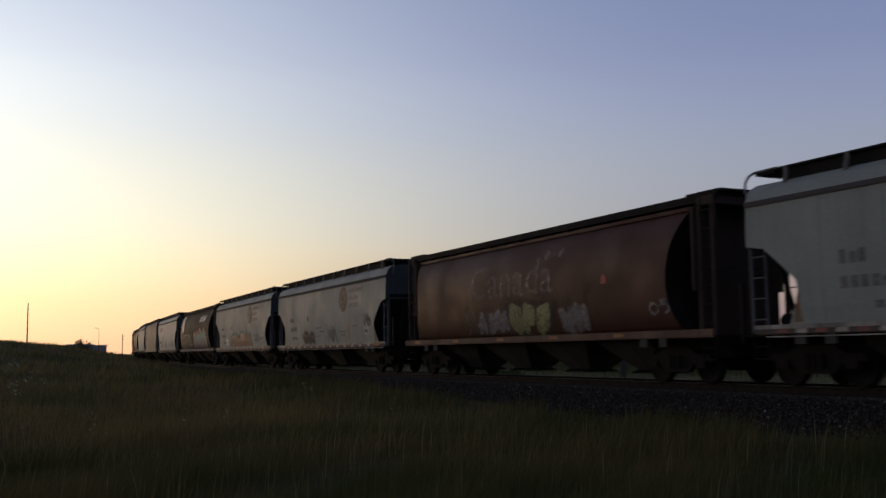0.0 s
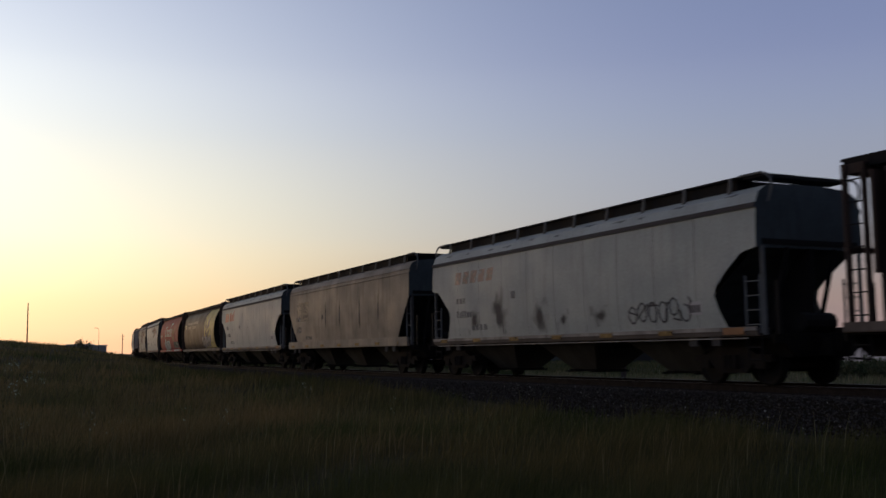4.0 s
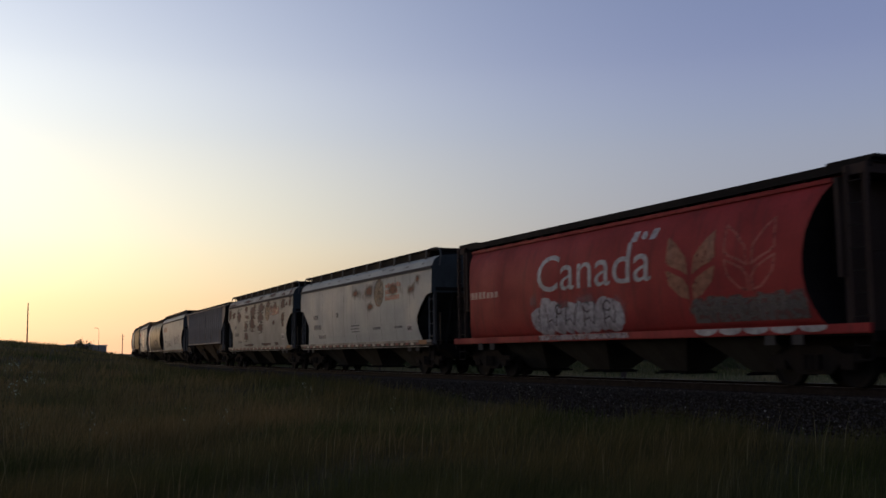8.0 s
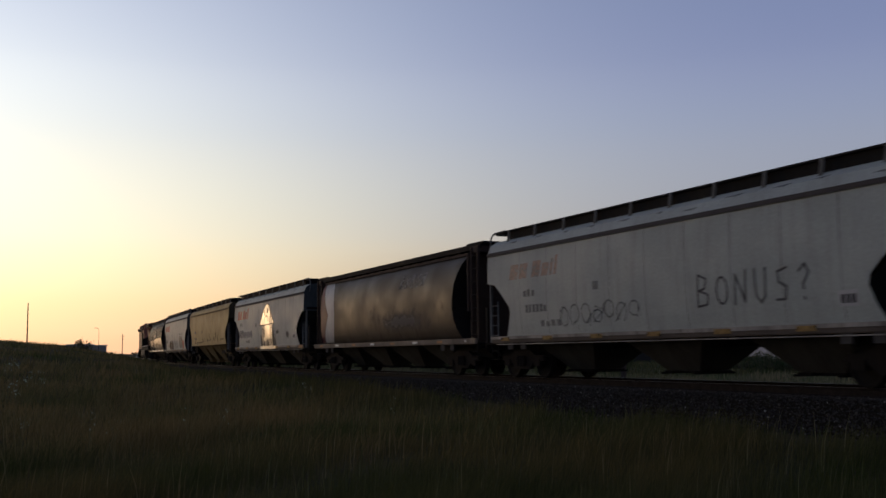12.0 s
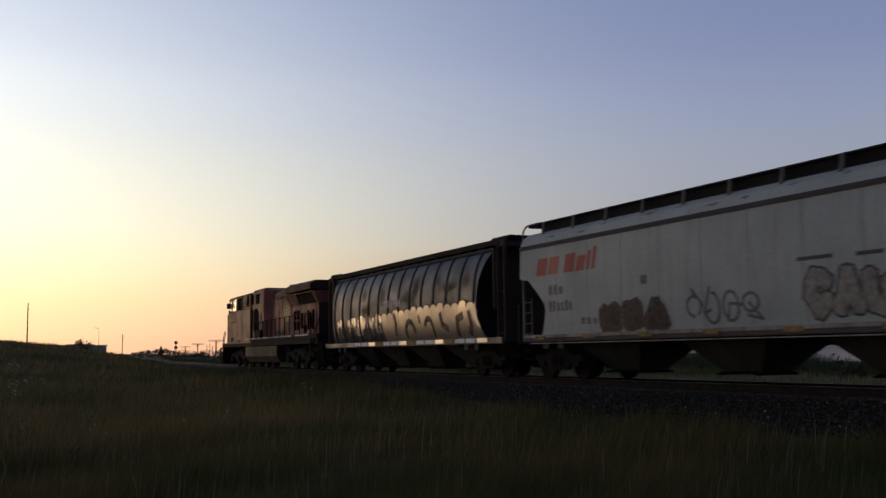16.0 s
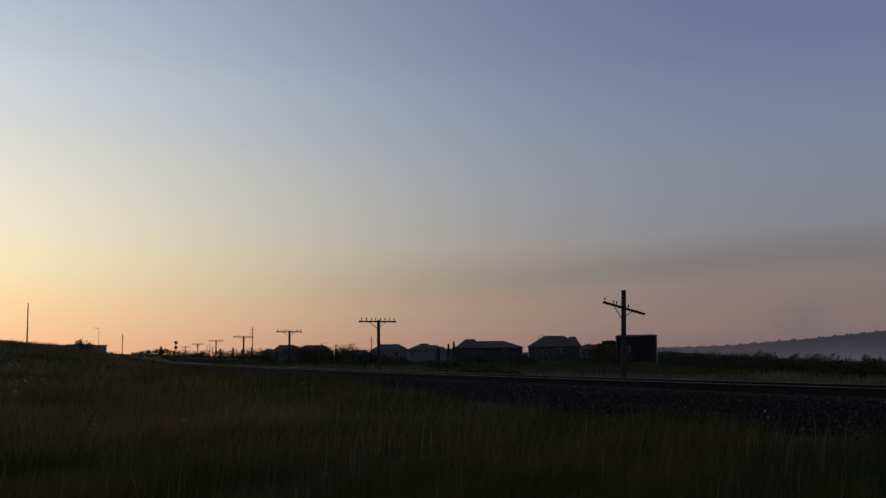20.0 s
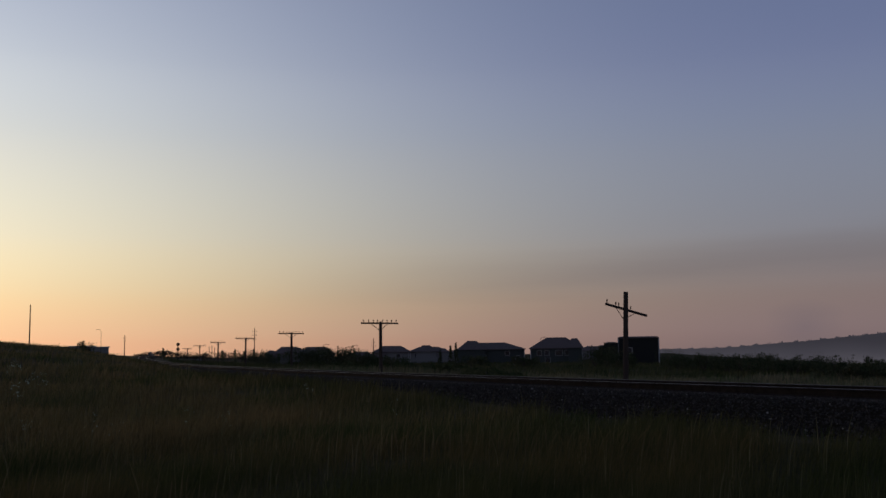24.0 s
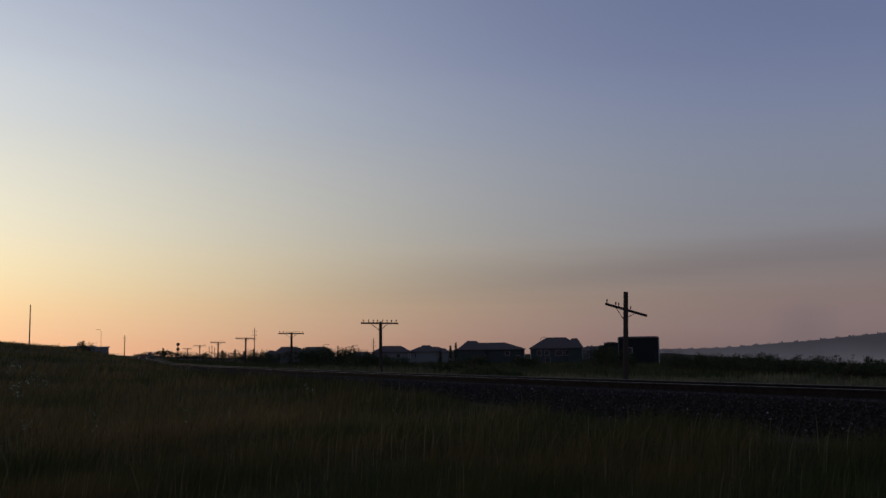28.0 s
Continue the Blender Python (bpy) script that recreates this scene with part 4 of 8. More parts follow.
    for sy in (-1, 1):
        for x, w in ((-3.86, 0.8), (-2.55, 1.25), (-0.9, 0.7), (0.15, 1.5), (1.95, 0.5), (2.75, 0.8), (3.7, 0.4), (4.3, 1.3), (5.8, 0.75), (7.2, 2.4)):
            bm = bmesh.new()
            box(bm, x, x + w, sy * 1.525 - 0.006, sy * 1.525 + 0.006, 1.69, 1.76)
            part("edge_stripe", bm, M["worn_white"], eng)
        bm = bmesh.new()
        tube(bm, (-2.8, sy * 1.48, 2.66), (9.95, sy * 1.48, 2.8), 0.025, 6)
        part("handrail", bm, M["steel_dark"], eng)
        for k in range(14):
            x = -2.7 + 12.6 * k / 13
            bm = bmesh.new()
            tube(bm, (x, sy * 1.48, 1.58), (x, sy * 1.48, 2.66 + 0.011 * (x + 2.7)), 0.03, 5)
            part("stanchion", bm, M["steel_dark"], eng)
        bm = bmesh.new()
        tube(bm, (10.5, sy * 1.48, 1.7), (11.4, sy * 1.45, 2.6), 0.03, 5)
        tube(bm, (10.5, sy * 1.48, 1.3), (10.5, sy * 1.48, 1.72), 0.03, 5)
        box(bm, 9.88, 10.0, sy * 1.48 - 0.03, sy * 1.48 + 0.03, 0.4, 1.8)
        for k in range(4):
            box(bm, 10.55, 11.2, sy * 1.3 - 0.18, sy * 1.3 + 0.18, 0.4 + 0.28 * k, 0.43 + 0.28 * k)
        part("step", bm, black, eng)
        bm = bmesh.new()
        tube(bm, (-11.4, sy * 1.3, 1.1), (-11.6, sy * 1.28, 1.7), 0.022, 5)
        tube(bm, (-11.6, sy * 1.28, 1.7), (-11.1, sy * 1.28, 2.3), 0.022, 5)
        for k in range(3):
            box(bm, -11.5, -10.7, sy * 1.3 - 0.18, sy * 1.3 + 0.18, 0.45 + 0.28 * k, 0.48 + 0.28 * k)
        part("step", bm, black, eng)
    bm = bmesh.new()
    box(bm, -12.0, -11.3, -1.42, 1.42, 1.2, 1.3)
    part("front_platform", bm, black, eng)
    for sy in (-1, 1):
        bm = bmesh.new()
        for (xa, za), (xb, zb) in zip([(-11.98, 1.3), (-12.0, 1.78), (-11.9, 1.92), (-11.35, 2.4)], [(-12.0, 1.78), (-11.9, 1.92), (-11.35, 2.4), (-11.3, 2.3)]):
            tube(bm, (xa, sy * 1.3, za), (xb, sy * 1.28, zb), 0.022, 6)
        tube(bm, (-11.72, sy * 1.3, 1.3), (-11.72, sy * 1.28, 2.06), 0.02, 6)
        part("front_handrail", bm, M["steel"], eng, "pale worn handrail at the nose")
        bm = bmesh.new()
        box(bm, -12.02, -11.96, sy * 1.42 - 0.03, sy * 1.42 + 0.03, 0.4, 1.3)
        for k in range(3):
            box(bm, -11.98, -11.5, sy * 1.3 - 0.15, sy * 1.3 + 0.15, 0.4 + 0.3 * k, 0.44 + 0.3 * k)
        part("step", bm, black, eng)
    for x in (-6.35, -5.85):
        for sy in (-1, 1):
            bm = bmesh.new()
            box(bm, x - 0.01, x + 0.01, sy * 1.531 - 0.004, sy * 1.531 + 0.004, 1.95, 3.2)
            part("panel_seam", bm, M["deep_red"], eng)
    for sx, e in ((-1, 11.3), (1, 10.9)):
        bm = bmesh.new()
        loft_x(bm, [(sx * e, [(-1.45, 0.3), (1.45, 0.3), (1.45, 1.42), (-1.45, 1.42)]), (sx * (e + 0.45), [(-1.2, 0.2), (1.2, 0.2), (1.35, 1.3), (-1.35, 1.3)])])
        part("pilot", bm, black, eng, "black snowplough pilot")
        bm = bmesh.new()
        box(bm, min(sx * 11, sx * 11.6), max(sx * 11, sx * 11.6), -0.12, 0.12, 0.75, 1.0)
        part("coupler", bm, M["under"], eng)
    bm = bmesh.new()
    loft_x(bm, [(-4.15, [(-1.3, 0.35), (1.3, 0.35), (1.5, 0.7), (1.5, 1.25), (-1.5, 1.25), (-1.5, 0.7)]), (3.5, [(-1.3, 0.35), (1.3, 0.35), (1.5, 0.7), (1.5, 1.25), (-1.5, 1.25), (-1.5, 0.7)])])
    part("fuel_tank", bm, M["tank"], eng)
    # Added black box closes the daylight gap beside the fuel tank.
    bm = bmesh.new()
    box(bm, 3.5, 4.7, -1.1, 1.1, 0.7, 1.3)
    part("tank_gap_block", bm, black, eng)
    for cx in (-7.1, 6.9):
        bm = bmesh.new()
        box(bm, -2.4, 2.4, -0.7, 0.7, 0.7, 1.25)
        tr = part("truck", bm, M["under"], eng)
        tr.location = (cx, 0, 0)
        for sy in (-1, 1):
            bm = bmesh.new()
            slab(bm, [(-2.55, 0.62), (-2.5, 0.86), (-1.2, 0.92), (-0.9, 1.05), (0.9, 1.05), (1.2, 0.92), (2.5, 0.86), (2.55, 0.62), (1.5, 0.62), (1.3, 0.5), (0.5, 0.5), (0.3, 0.62), (-0.3, 0.62), (-0.5, 0.5), (-1.3, 0.5), (-1.5, 0.62)], sy * 1.1 - 0.08, sy * 1.1 + 0.08)
            part("sideframe", bm, M["steel_dark"], tr)
            for dx in (-1.9, 0, 1.9):
                bm = bmesh.new()
                box(bm, dx - 0.2, dx + 0.2, sy * 1.2 - 0.1, sy * 1.2 + 0.1, 0.38, 0.72)
                part("axle_box", bm, M["steel_dark"], tr)
            for dx in (-0.95, 0.95):
                bm = bmesh.new()
                tube(bm, (dx - 0.3, sy * 1.22, 0.95), (dx + 0.3, sy * 1.22, 0.6), 0.05, 6)
                tube(bm, (dx + 0.3, sy * 1.22, 0.6), (dx + 0.55, sy * 1.22, 0.9), 0.04, 6)
                part("brake_rigging", bm, M["pad"], tr)
        for dx in (-1.9, 0, 1.9):
            o = part("wheelset", shared("loco_wheelset", lambda: make_wheelset(0.53)), M["wheel"], tr)
            o.location = (dx, 0, 0.53)
            WHEELS.append((o, dx, 0.53))
    return eng


def glass_mat():
    m, nt, b = mat_new("dusty_glass", 0.08)
    b.inputs["Base Color"].default_value = (0.85, 0.88, 0.88, 1)
    b.inputs["Transmission Weight"].default_value = 1.0
    b.inputs["IOR"].default_value = 1.08
    return m


M["glass"] = glass_mat()
M["tank"] = paint("fuel_tank_grime", (0.024, 0.022, 0.019), 0.6, dirt=(0.016, 0.013, 0.011), amount=0.6, gloss=0.2)
M["loco_top"] = paint("sooty_roof_paint", (0.03, 0.014, 0.012), 0.6, dirt=(0.015, 0.012, 0.011), amount=0.7, gloss=0.15)
M["cabinet_red"] = paint("cabinet_red_paint", (0.22, 0.052, 0.04), 0.52, dirt=(0.075, 0.038, 0.03), amount=0.8, gloss=0.22)
M["hood_red"] = paint("hood_red_paint", (0.23, 0.054, 0.042), 0.55, dirt=(0.07, 0.032, 0.026), amount=0.85, gloss=0.2)
M["deep_red"] = paint("deep_red_paint", (0.045, 0.014, 0.012), 0.6, dirt=(0.02, 0.012, 0.01), amount=0.6, gloss=0.15)
M["worn_white"] = paint("worn_white_stripe", (0.5, 0.48, 0.46), 0.6, amount=0.6)
M["emblem_ochre"] = paint("emblem_ochre", (0.2, 0.095, 0.045), 0.5, dirt=(0.055, 0.018, 0.013), amount=1.0)
M["emblem_pale"] = paint("emblem_pale", (0.3, 0.19, 0.08), 0.5, dirt=(0.09, 0.035, 0.02), amount=1.0)
M["worn_pink"] = paint("worn_lettering", (0.15, 0.085, 0.07), 0.5, dirt=(0.06, 0.018, 0.014), amount=1.0)


def stain_mat(name, color, streaks):
    """A soft-edged stain that fades out towards the rim of its patch."""
    m, nt, b = mat_new("stain_" + name, 0.8)
    b.inputs["Base Color"].default_value = (*color, 1)
    tc = nt.nodes.new("ShaderNodeTexCoord")
    mp = nt.nodes.new("ShaderNodeMapping")
    q = 0.82 if streaks else 1.0
    mp.inputs["Location"].default_value = (-q, 0, -q)
    mp.inputs["Scale"].default_value = (2 * q, 0, 2 * q)
    nt.links.new(tc.outputs["Generated"], mp.inputs[0])
    g = nt.nodes.new("ShaderNodeTexGradient")
    g.gradient_type = "QUADRATIC_SPHERE"
    nt.links.new(mp.outputs[0], g.inputs[0])
    nz = noise_node(nt, 2.2, 6, (0.55, 1, 5.5) if streaks else (1.5, 1, 1))
    mul = nt.nodes.new("ShaderNodeMath")
    mul.operation = "MULTIPLY_ADD"
    nt.links.new(g.outputs[1], mul.inputs[0])
    mul.inputs[1].default_value = 0.75
    nt.links.new(nz.outputs[0], mul.inputs[2])
    lo, hi = (0.5, 0.72) if streaks else (0.55, 0.95)
    nt.links.new(ramp_node(nt, mul.outputs[0], [(lo, grey3(0)), (hi, grey3(0.8))]).outputs[0], b.inputs["Alpha"])
    return m


M["rust_stain"] = stain_mat("rust", (0.17, 0.065, 0.03), False)
M["rust_patch"] = stain_mat("rust_patch", (0.075, 0.032, 0.026), True)
M["soot"] = stain_mat("soot", (0.07, 0.065, 0.065), False)
M["loco_soot"] = stain_mat("loco_soot", (0.022, 0.015, 0.013), False)

# ---- the train, car by car: (kind, left end of its sill at 12 s) ----
TRAIN = []


def roll(car, s0):
    TRAIN.append((car, s0))
    return car


def build_train():
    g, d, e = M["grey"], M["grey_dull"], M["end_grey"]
    C = {}
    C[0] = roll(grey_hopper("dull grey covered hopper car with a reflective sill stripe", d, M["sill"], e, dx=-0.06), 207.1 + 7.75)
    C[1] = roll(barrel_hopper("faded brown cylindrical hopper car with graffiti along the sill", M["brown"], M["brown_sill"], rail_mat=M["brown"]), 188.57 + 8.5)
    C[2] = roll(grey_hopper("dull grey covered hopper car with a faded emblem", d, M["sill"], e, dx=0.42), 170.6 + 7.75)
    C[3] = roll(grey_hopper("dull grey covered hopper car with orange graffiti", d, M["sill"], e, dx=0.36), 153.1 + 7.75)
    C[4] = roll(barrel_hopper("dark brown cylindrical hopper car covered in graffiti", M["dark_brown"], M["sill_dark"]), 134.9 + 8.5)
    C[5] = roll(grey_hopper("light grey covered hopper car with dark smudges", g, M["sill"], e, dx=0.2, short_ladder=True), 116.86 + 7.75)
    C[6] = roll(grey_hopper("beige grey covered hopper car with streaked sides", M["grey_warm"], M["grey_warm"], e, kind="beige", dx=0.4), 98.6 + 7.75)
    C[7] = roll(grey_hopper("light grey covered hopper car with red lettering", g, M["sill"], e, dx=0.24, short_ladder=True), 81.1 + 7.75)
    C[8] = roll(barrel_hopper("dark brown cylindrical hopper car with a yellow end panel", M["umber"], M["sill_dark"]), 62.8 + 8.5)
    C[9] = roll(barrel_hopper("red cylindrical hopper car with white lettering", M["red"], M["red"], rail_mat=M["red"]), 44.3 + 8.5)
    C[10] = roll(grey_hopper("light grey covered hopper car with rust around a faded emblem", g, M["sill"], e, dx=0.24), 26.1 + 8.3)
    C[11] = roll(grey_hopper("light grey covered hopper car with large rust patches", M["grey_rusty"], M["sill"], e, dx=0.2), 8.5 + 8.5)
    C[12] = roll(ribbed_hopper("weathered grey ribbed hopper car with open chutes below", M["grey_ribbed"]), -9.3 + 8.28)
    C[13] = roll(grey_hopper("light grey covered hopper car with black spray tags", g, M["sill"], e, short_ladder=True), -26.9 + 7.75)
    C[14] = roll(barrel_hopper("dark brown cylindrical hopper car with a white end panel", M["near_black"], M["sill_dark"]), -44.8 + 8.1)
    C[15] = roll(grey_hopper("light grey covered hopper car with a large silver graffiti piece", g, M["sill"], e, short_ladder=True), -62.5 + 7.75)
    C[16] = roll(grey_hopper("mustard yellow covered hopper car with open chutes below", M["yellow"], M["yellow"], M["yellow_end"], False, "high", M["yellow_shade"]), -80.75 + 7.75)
    C[17] = roll(grey_hopper("light grey covered hopper car with red lettering and graffiti", g, M["sill"], e, short_ladder=True), -98.6 + 7.75)
    C[18] = roll(barrel_hopper("blue grey ribbed cylindrical hopper car with silver graffiti", M["blue_grey"], M["blue_grey"], True, M["end_grey"]), -117.15 + 8.5)
    C["loco"] = roll(make_loco(), -129.5)
    return C


CARS = build_train()

# ---- paint on the cars' sides: lettering, marks, spray work, stains ----
def spray(name, color, rough=0.5, alpha=1.0):
    key = "spray_" + name
    if key not in M:
        m = paint(key, color, rough, amount=0.3)
        if alpha < 1:
            nt = m.node_tree
            b = nt.nodes["Principled BSDF"]
            nz = noise_node(nt, 7, 5)
            nt.links.new(ramp_node(nt, nz.outputs[0], [(0.3, grey3(max(0, alpha - 0.35))), (0.65, grey3(min(1, alpha + 0.25)))]).outputs[0], b.inputs["Alpha"])
        M[key] = m
    return M[key]


def on_side(car, levels, outlines, mat, name, label="", lift=0.006):
    """Flat outlines of (x, z) laid on the camera's side of a car as one thin part."""
    bm = bmesh.new()
    for k, ol in enumerate(outlines):
        if len(ol) > 2:
            bm.faces.new([bm.verts.new((x, (k % 12) * 0.0002, z)) for x, z in ol])
    return lay_on(car, levels, bm, mat, name, label, lift)


def lay_on(car, levels, bm, mat, name, label, lift):
    bm.normal_update()
    bmesh.ops.triangulate(bm, faces=bm.faces)
    for z, w, e in levels:
        if any(v.co.z < z for v in bm.verts) and any(v.co.z > z for v in bm.verts):
            bmesh.ops.bisect_plane(bm, geom=bm.verts[:] + bm.edges[:] + bm.faces[:], plane_co=(0, 0, z), plane_no=(0, 0, 1))
    dx = BODY_DX.get(car.name, 0.0)
    for v in bm.verts:
        end = float(np.interp(v.co.z, [q[0] for q in levels], [q[2] for q in levels])) - 0.01
        v.co.x = max(dx - end, min(dx + end, v.co.x))
        v.co.y = -side_at(levels, v.co.z) - lift - v.co.y
    bm.normal_update()
    for f in bm.faces:
        if f.normal.y > 0:
            f.normal_flip()
    return part(name, bm, mat, car, label, levels is BARREL)


def rect(x0, x1, z0, z1, slant=0.0):
    return [(x0, z0), (x1, z0), (x1 + slant, z1), (x0 + slant, z1)]


def blob(cx, cz, rx, rz, rng, n=18, rough=0.16, power=0.75):
    ph = rng.random() * 6.28
    k = rng.choice((2, 3, 3, 4))
    ol = []
    for i in range(n):
        a = 2 * math.pi * i / n
        r = 1 + rough * math.sin(k * a + ph) + rough * 0.5 * math.sin((k + 3) * a + 2 * ph)
        c, s2 = math.cos(a), math.sin(a)
        ol.append((cx + rx * r * math.copysign(abs(c) ** power, c), cz + rz * r * math.copysign(abs(s2) ** power, s2)))
    return ol


def ribbon(pts, w):
    """Quads along a polyline."""
    out = []
    for (xa, za), (xb, zb) in zip(pts, pts[1:]):
        d = math.hypot(xb - xa, zb - za) or 1e-6
        nx, nz2 = -(zb - za) / d * w / 2, (xb - xa) / d * w / 2
        ex, ez = (xb - xa) / d * w * 0.3, (zb - za) / d * w * 0.3
        out.append([(xa - ex + nx, za - ez + nz2), (xb + ex + nx, zb + ez + nz2), (xb + ex - nx, zb + ez - nz2), (xa - ex - nx, za - ez - nz2)])
    return out


def arc(cx, cz, rx, rz, a0, a1, n=10):
    return [(cx + rx * math.cos(radians(a0 + (a1 - a0) * i / n)), cz + rz * math.sin(radians(a0 + (a1 - a0) * i / n))) for i in range(n + 1)]


def throw_up(car, levels, x0, x1, z0, z1, n, seed, back, edge, fill, line, label):
    """A row of swollen spray-painted letter forms."""
    rng = random.Random(seed)
    step = (x1 - x0) / n
    cz, rz = (z0 + z1) / 2, (z1 - z0) / 2
    forms = []
    for i in range(n):
        forms.append((x0 + step * (i + 0.5 + rng.uniform(-0.1, 0.1)), cz + rz * rng.uniform(-0.08, 0.12), step * rng.uniform(0.5, 0.62), rz * rng.uniform(0.74, 0.92), rng.randrange(9999)))
    def set_of(grow, lift, mat, nm, lab=""):
        for k, (a, b2, rx, r2, sd) in enumerate(forms):
            on_side(car, levels, [blob(a, b2, rx + grow, r2 + grow, random.Random(sd))], mat, nm, lab, lift + 0.0004 * (k % 3))
    if back:
        set_of(0.15, 0.005, back, "graffiti_cloud")
    if edge:
        set_of(0.05, 0.009, edge, "graffiti_outline")
    if fill:
        set_of(0.0, 0.013, fill, "graffiti_fill", label)
    if line:
        for a, b2, rx, r2, sd in forms:
            marks = []
            q = random.Random(sd + 7)
            marks += ribbon(arc(a + rx * q.uniform(-0.2, 0.2), b2 + r2 * q.uniform(-0.1, 0.3), rx * 0.45, r2 * 0.4, q.uniform(0, 360), q.uniform(400, 640)), 0.055)
            marks += ribbon([(a + rx * q.uniform(-0.5, 0.5), b2 - r2 * 0.7), (a + rx * q.uniform(-0.3, 0.3), b2 + r2 * 0.1), (a + rx * q.uniform(-0.5, 0.5), b2 + r2 * 0.6)], 0.06)
            on_side(car, levels, marks, line, "graffiti_line", "", 0.017)


SKELETONS = ([(0, 0), (0.15, 1), (0.75, 0.9), (0.65, 0.52), (0.2, 0.48)], [(0.9, 0.85), (0.35, 1), (0.08, 0.45), (0.45, 0), (0.9, 0.25)], [(0, 1), (0.25, 0.02), (0.5, 0.65), (0.75, 0), (1, 1)],
             [(0.05, 0), (0.45, 1), (0.9, 0), (0.7, 0.38), (0.25, 0.38)], [(0.9, 1), (0.2, 0.82), (0.85, 0.38), (0.1, 0)], [(0.1, 1), (0.08, 0.15), (0.75, 0), (0.92, 0.85)], [(0.1, 0), (0.1, 1), (0.85, 0.05), (0.9, 1)])


def bubble(car, levels, x0, x1, z0, z1, n, seed, fill, edge, shine, label, fat=0.42):
    """Fat spray-painted letter forms round loose skeletons, none of them a real letter."""
    rng = random.Random(seed)
    step = (x1 - x0) / n
    w = fat * min(step, z1 - z0)
    order = rng.sample(range(len(SKELETONS)), len(SKELETONS))
    for i in range(n):
        sk = SKELETONS[order[i % len(order)]]
        lean, up = rng.uniform(-0.15, 0.2) * step, rng.uniform(-0.08, 0.06) * (z1 - z0)
        hx = (step - w * 0.7)
        pts = [(x0 + step * i + w * 0.35 + u * hx + lean * (v - 0.5), z0 + w / 2 + v * (z1 - z0 - w) + up + rng.uniform(-0.04, 0.04)) for u, v in sk]
        mid = [pts[0]]
        for a, b2 in zip(pts, pts[1:]):
            mid += [((a[0] + b2[0]) / 2 + rng.uniform(-0.04, 0.04), (a[1] + b2[1]) / 2 + rng.uniform(-0.03, 0.03)), b2]
        for mat, grow, nm, lift in ((edge, 0.09, "graffiti_outline", 0.008), (fill, 0.0, "graffiti_fill", 0.0125)):
            if mat is None:
                continue
            ols = ribbon(mid, w + grow) + [arc(a, b2, (w + grow) / 2, (w + grow) / 2, 0, 330, 9) for a, b2 in mid]
            on_side(car, levels, ols, mat, nm, label if grow == 0.0 else "", lift + 0.0008 * (i % 2))
        if shine is not None:
            on_side(car, levels, ribbon([(a - w * 0.18, b2 + w * 0.2) for a, b2 in mid[:3]], w * 0.16), shine, "graffiti_line", "", 0.0185)


def haze(car, levels, x0, x1, z0, z1, mat, name="paint_haze", label="soft sprayed haze of paint", lift=0.006):
    on_side(car, levels, [rect(x0, x1, z0, z1)], mat, name, label, lift)


def scrawl(car, levels, x0, x1, z0, z1, n, seed, mat, label, w=0.045):
    rng = random.Random(seed)
    marks = []
    step = (x1 - x0) / n
    for i in range(n):
        a, b2 = x0 + step * (i + 0.5), (z0 + z1) / 2
        marks += ribbon(arc(a, b2 + rng.uniform(-0.1, 0.1), step * 0.4, (z1 - z0) * rng.uniform(0.25, 0.45), rng.uniform(0, 360), rng.uniform(420, 700), 12), w)
        marks += ribbon([(a + step * rng.uniform(-0.6, 0.6), z0 + (z1 - z0) * rng.random()) for _ in range(3)], w)
    on_side(car, levels, marks, mat, "graffiti_tag", label, 0.008)


def lettering(car, levels, body, x0, x1, z0, z1, mat, name="lettering", label="", shear=0.0):
    cu = bpy.data.curves.new("letters", "FONT")
    cu.body, cu.resolution_u = body, 4
    ob = new("letters", cu)
    dg = bpy.context.evaluated_depsgraph_get()
    me = bpy.data.meshes.new_from_object(ob.evaluated_get(dg))
    bpy.data.objects.remove(ob)
    bpy.data.curves.remove(cu)
    bm = bmesh.new()
    bm.from_mesh(me)
    bpy.data.meshes.remove(me)
    xs, ys = [v.co.x for v in bm.verts], [v.co.y for v in bm.verts]
    for v in bm.verts:
        u, h = (v.co.x - min(xs)) / (max(xs) - min(xs)), (v.co.y - min(ys)) / (max(ys) - min(ys))
        v.co = (x0 + u * (x1 - x0) + h * shear, 0, z0 + h * (z1 - z0))
    lay_on(car, levels, bm, mat, name, label, 0.008)


def bars(car, levels, x0, x1, z0, z1, mat, n=5, seed=1, name="number_mark", label="", slant=0.0, lift=0.007):
    """Writing that cannot be read, or that stays unlettered: plain bars."""
    rng = random.Random(seed)
    w = (x1 - x0) / n
    for i in range(n):
        on_side(car, levels, [rect(x0 + i * w + w * 0.08, x0 + (i + 1) * w - w * rng.uniform(0.1, 0.25), z0, z1 - (z1 - z0) * rng.choice((0, 0, 0.2)), slant)], mat, name, label, lift)


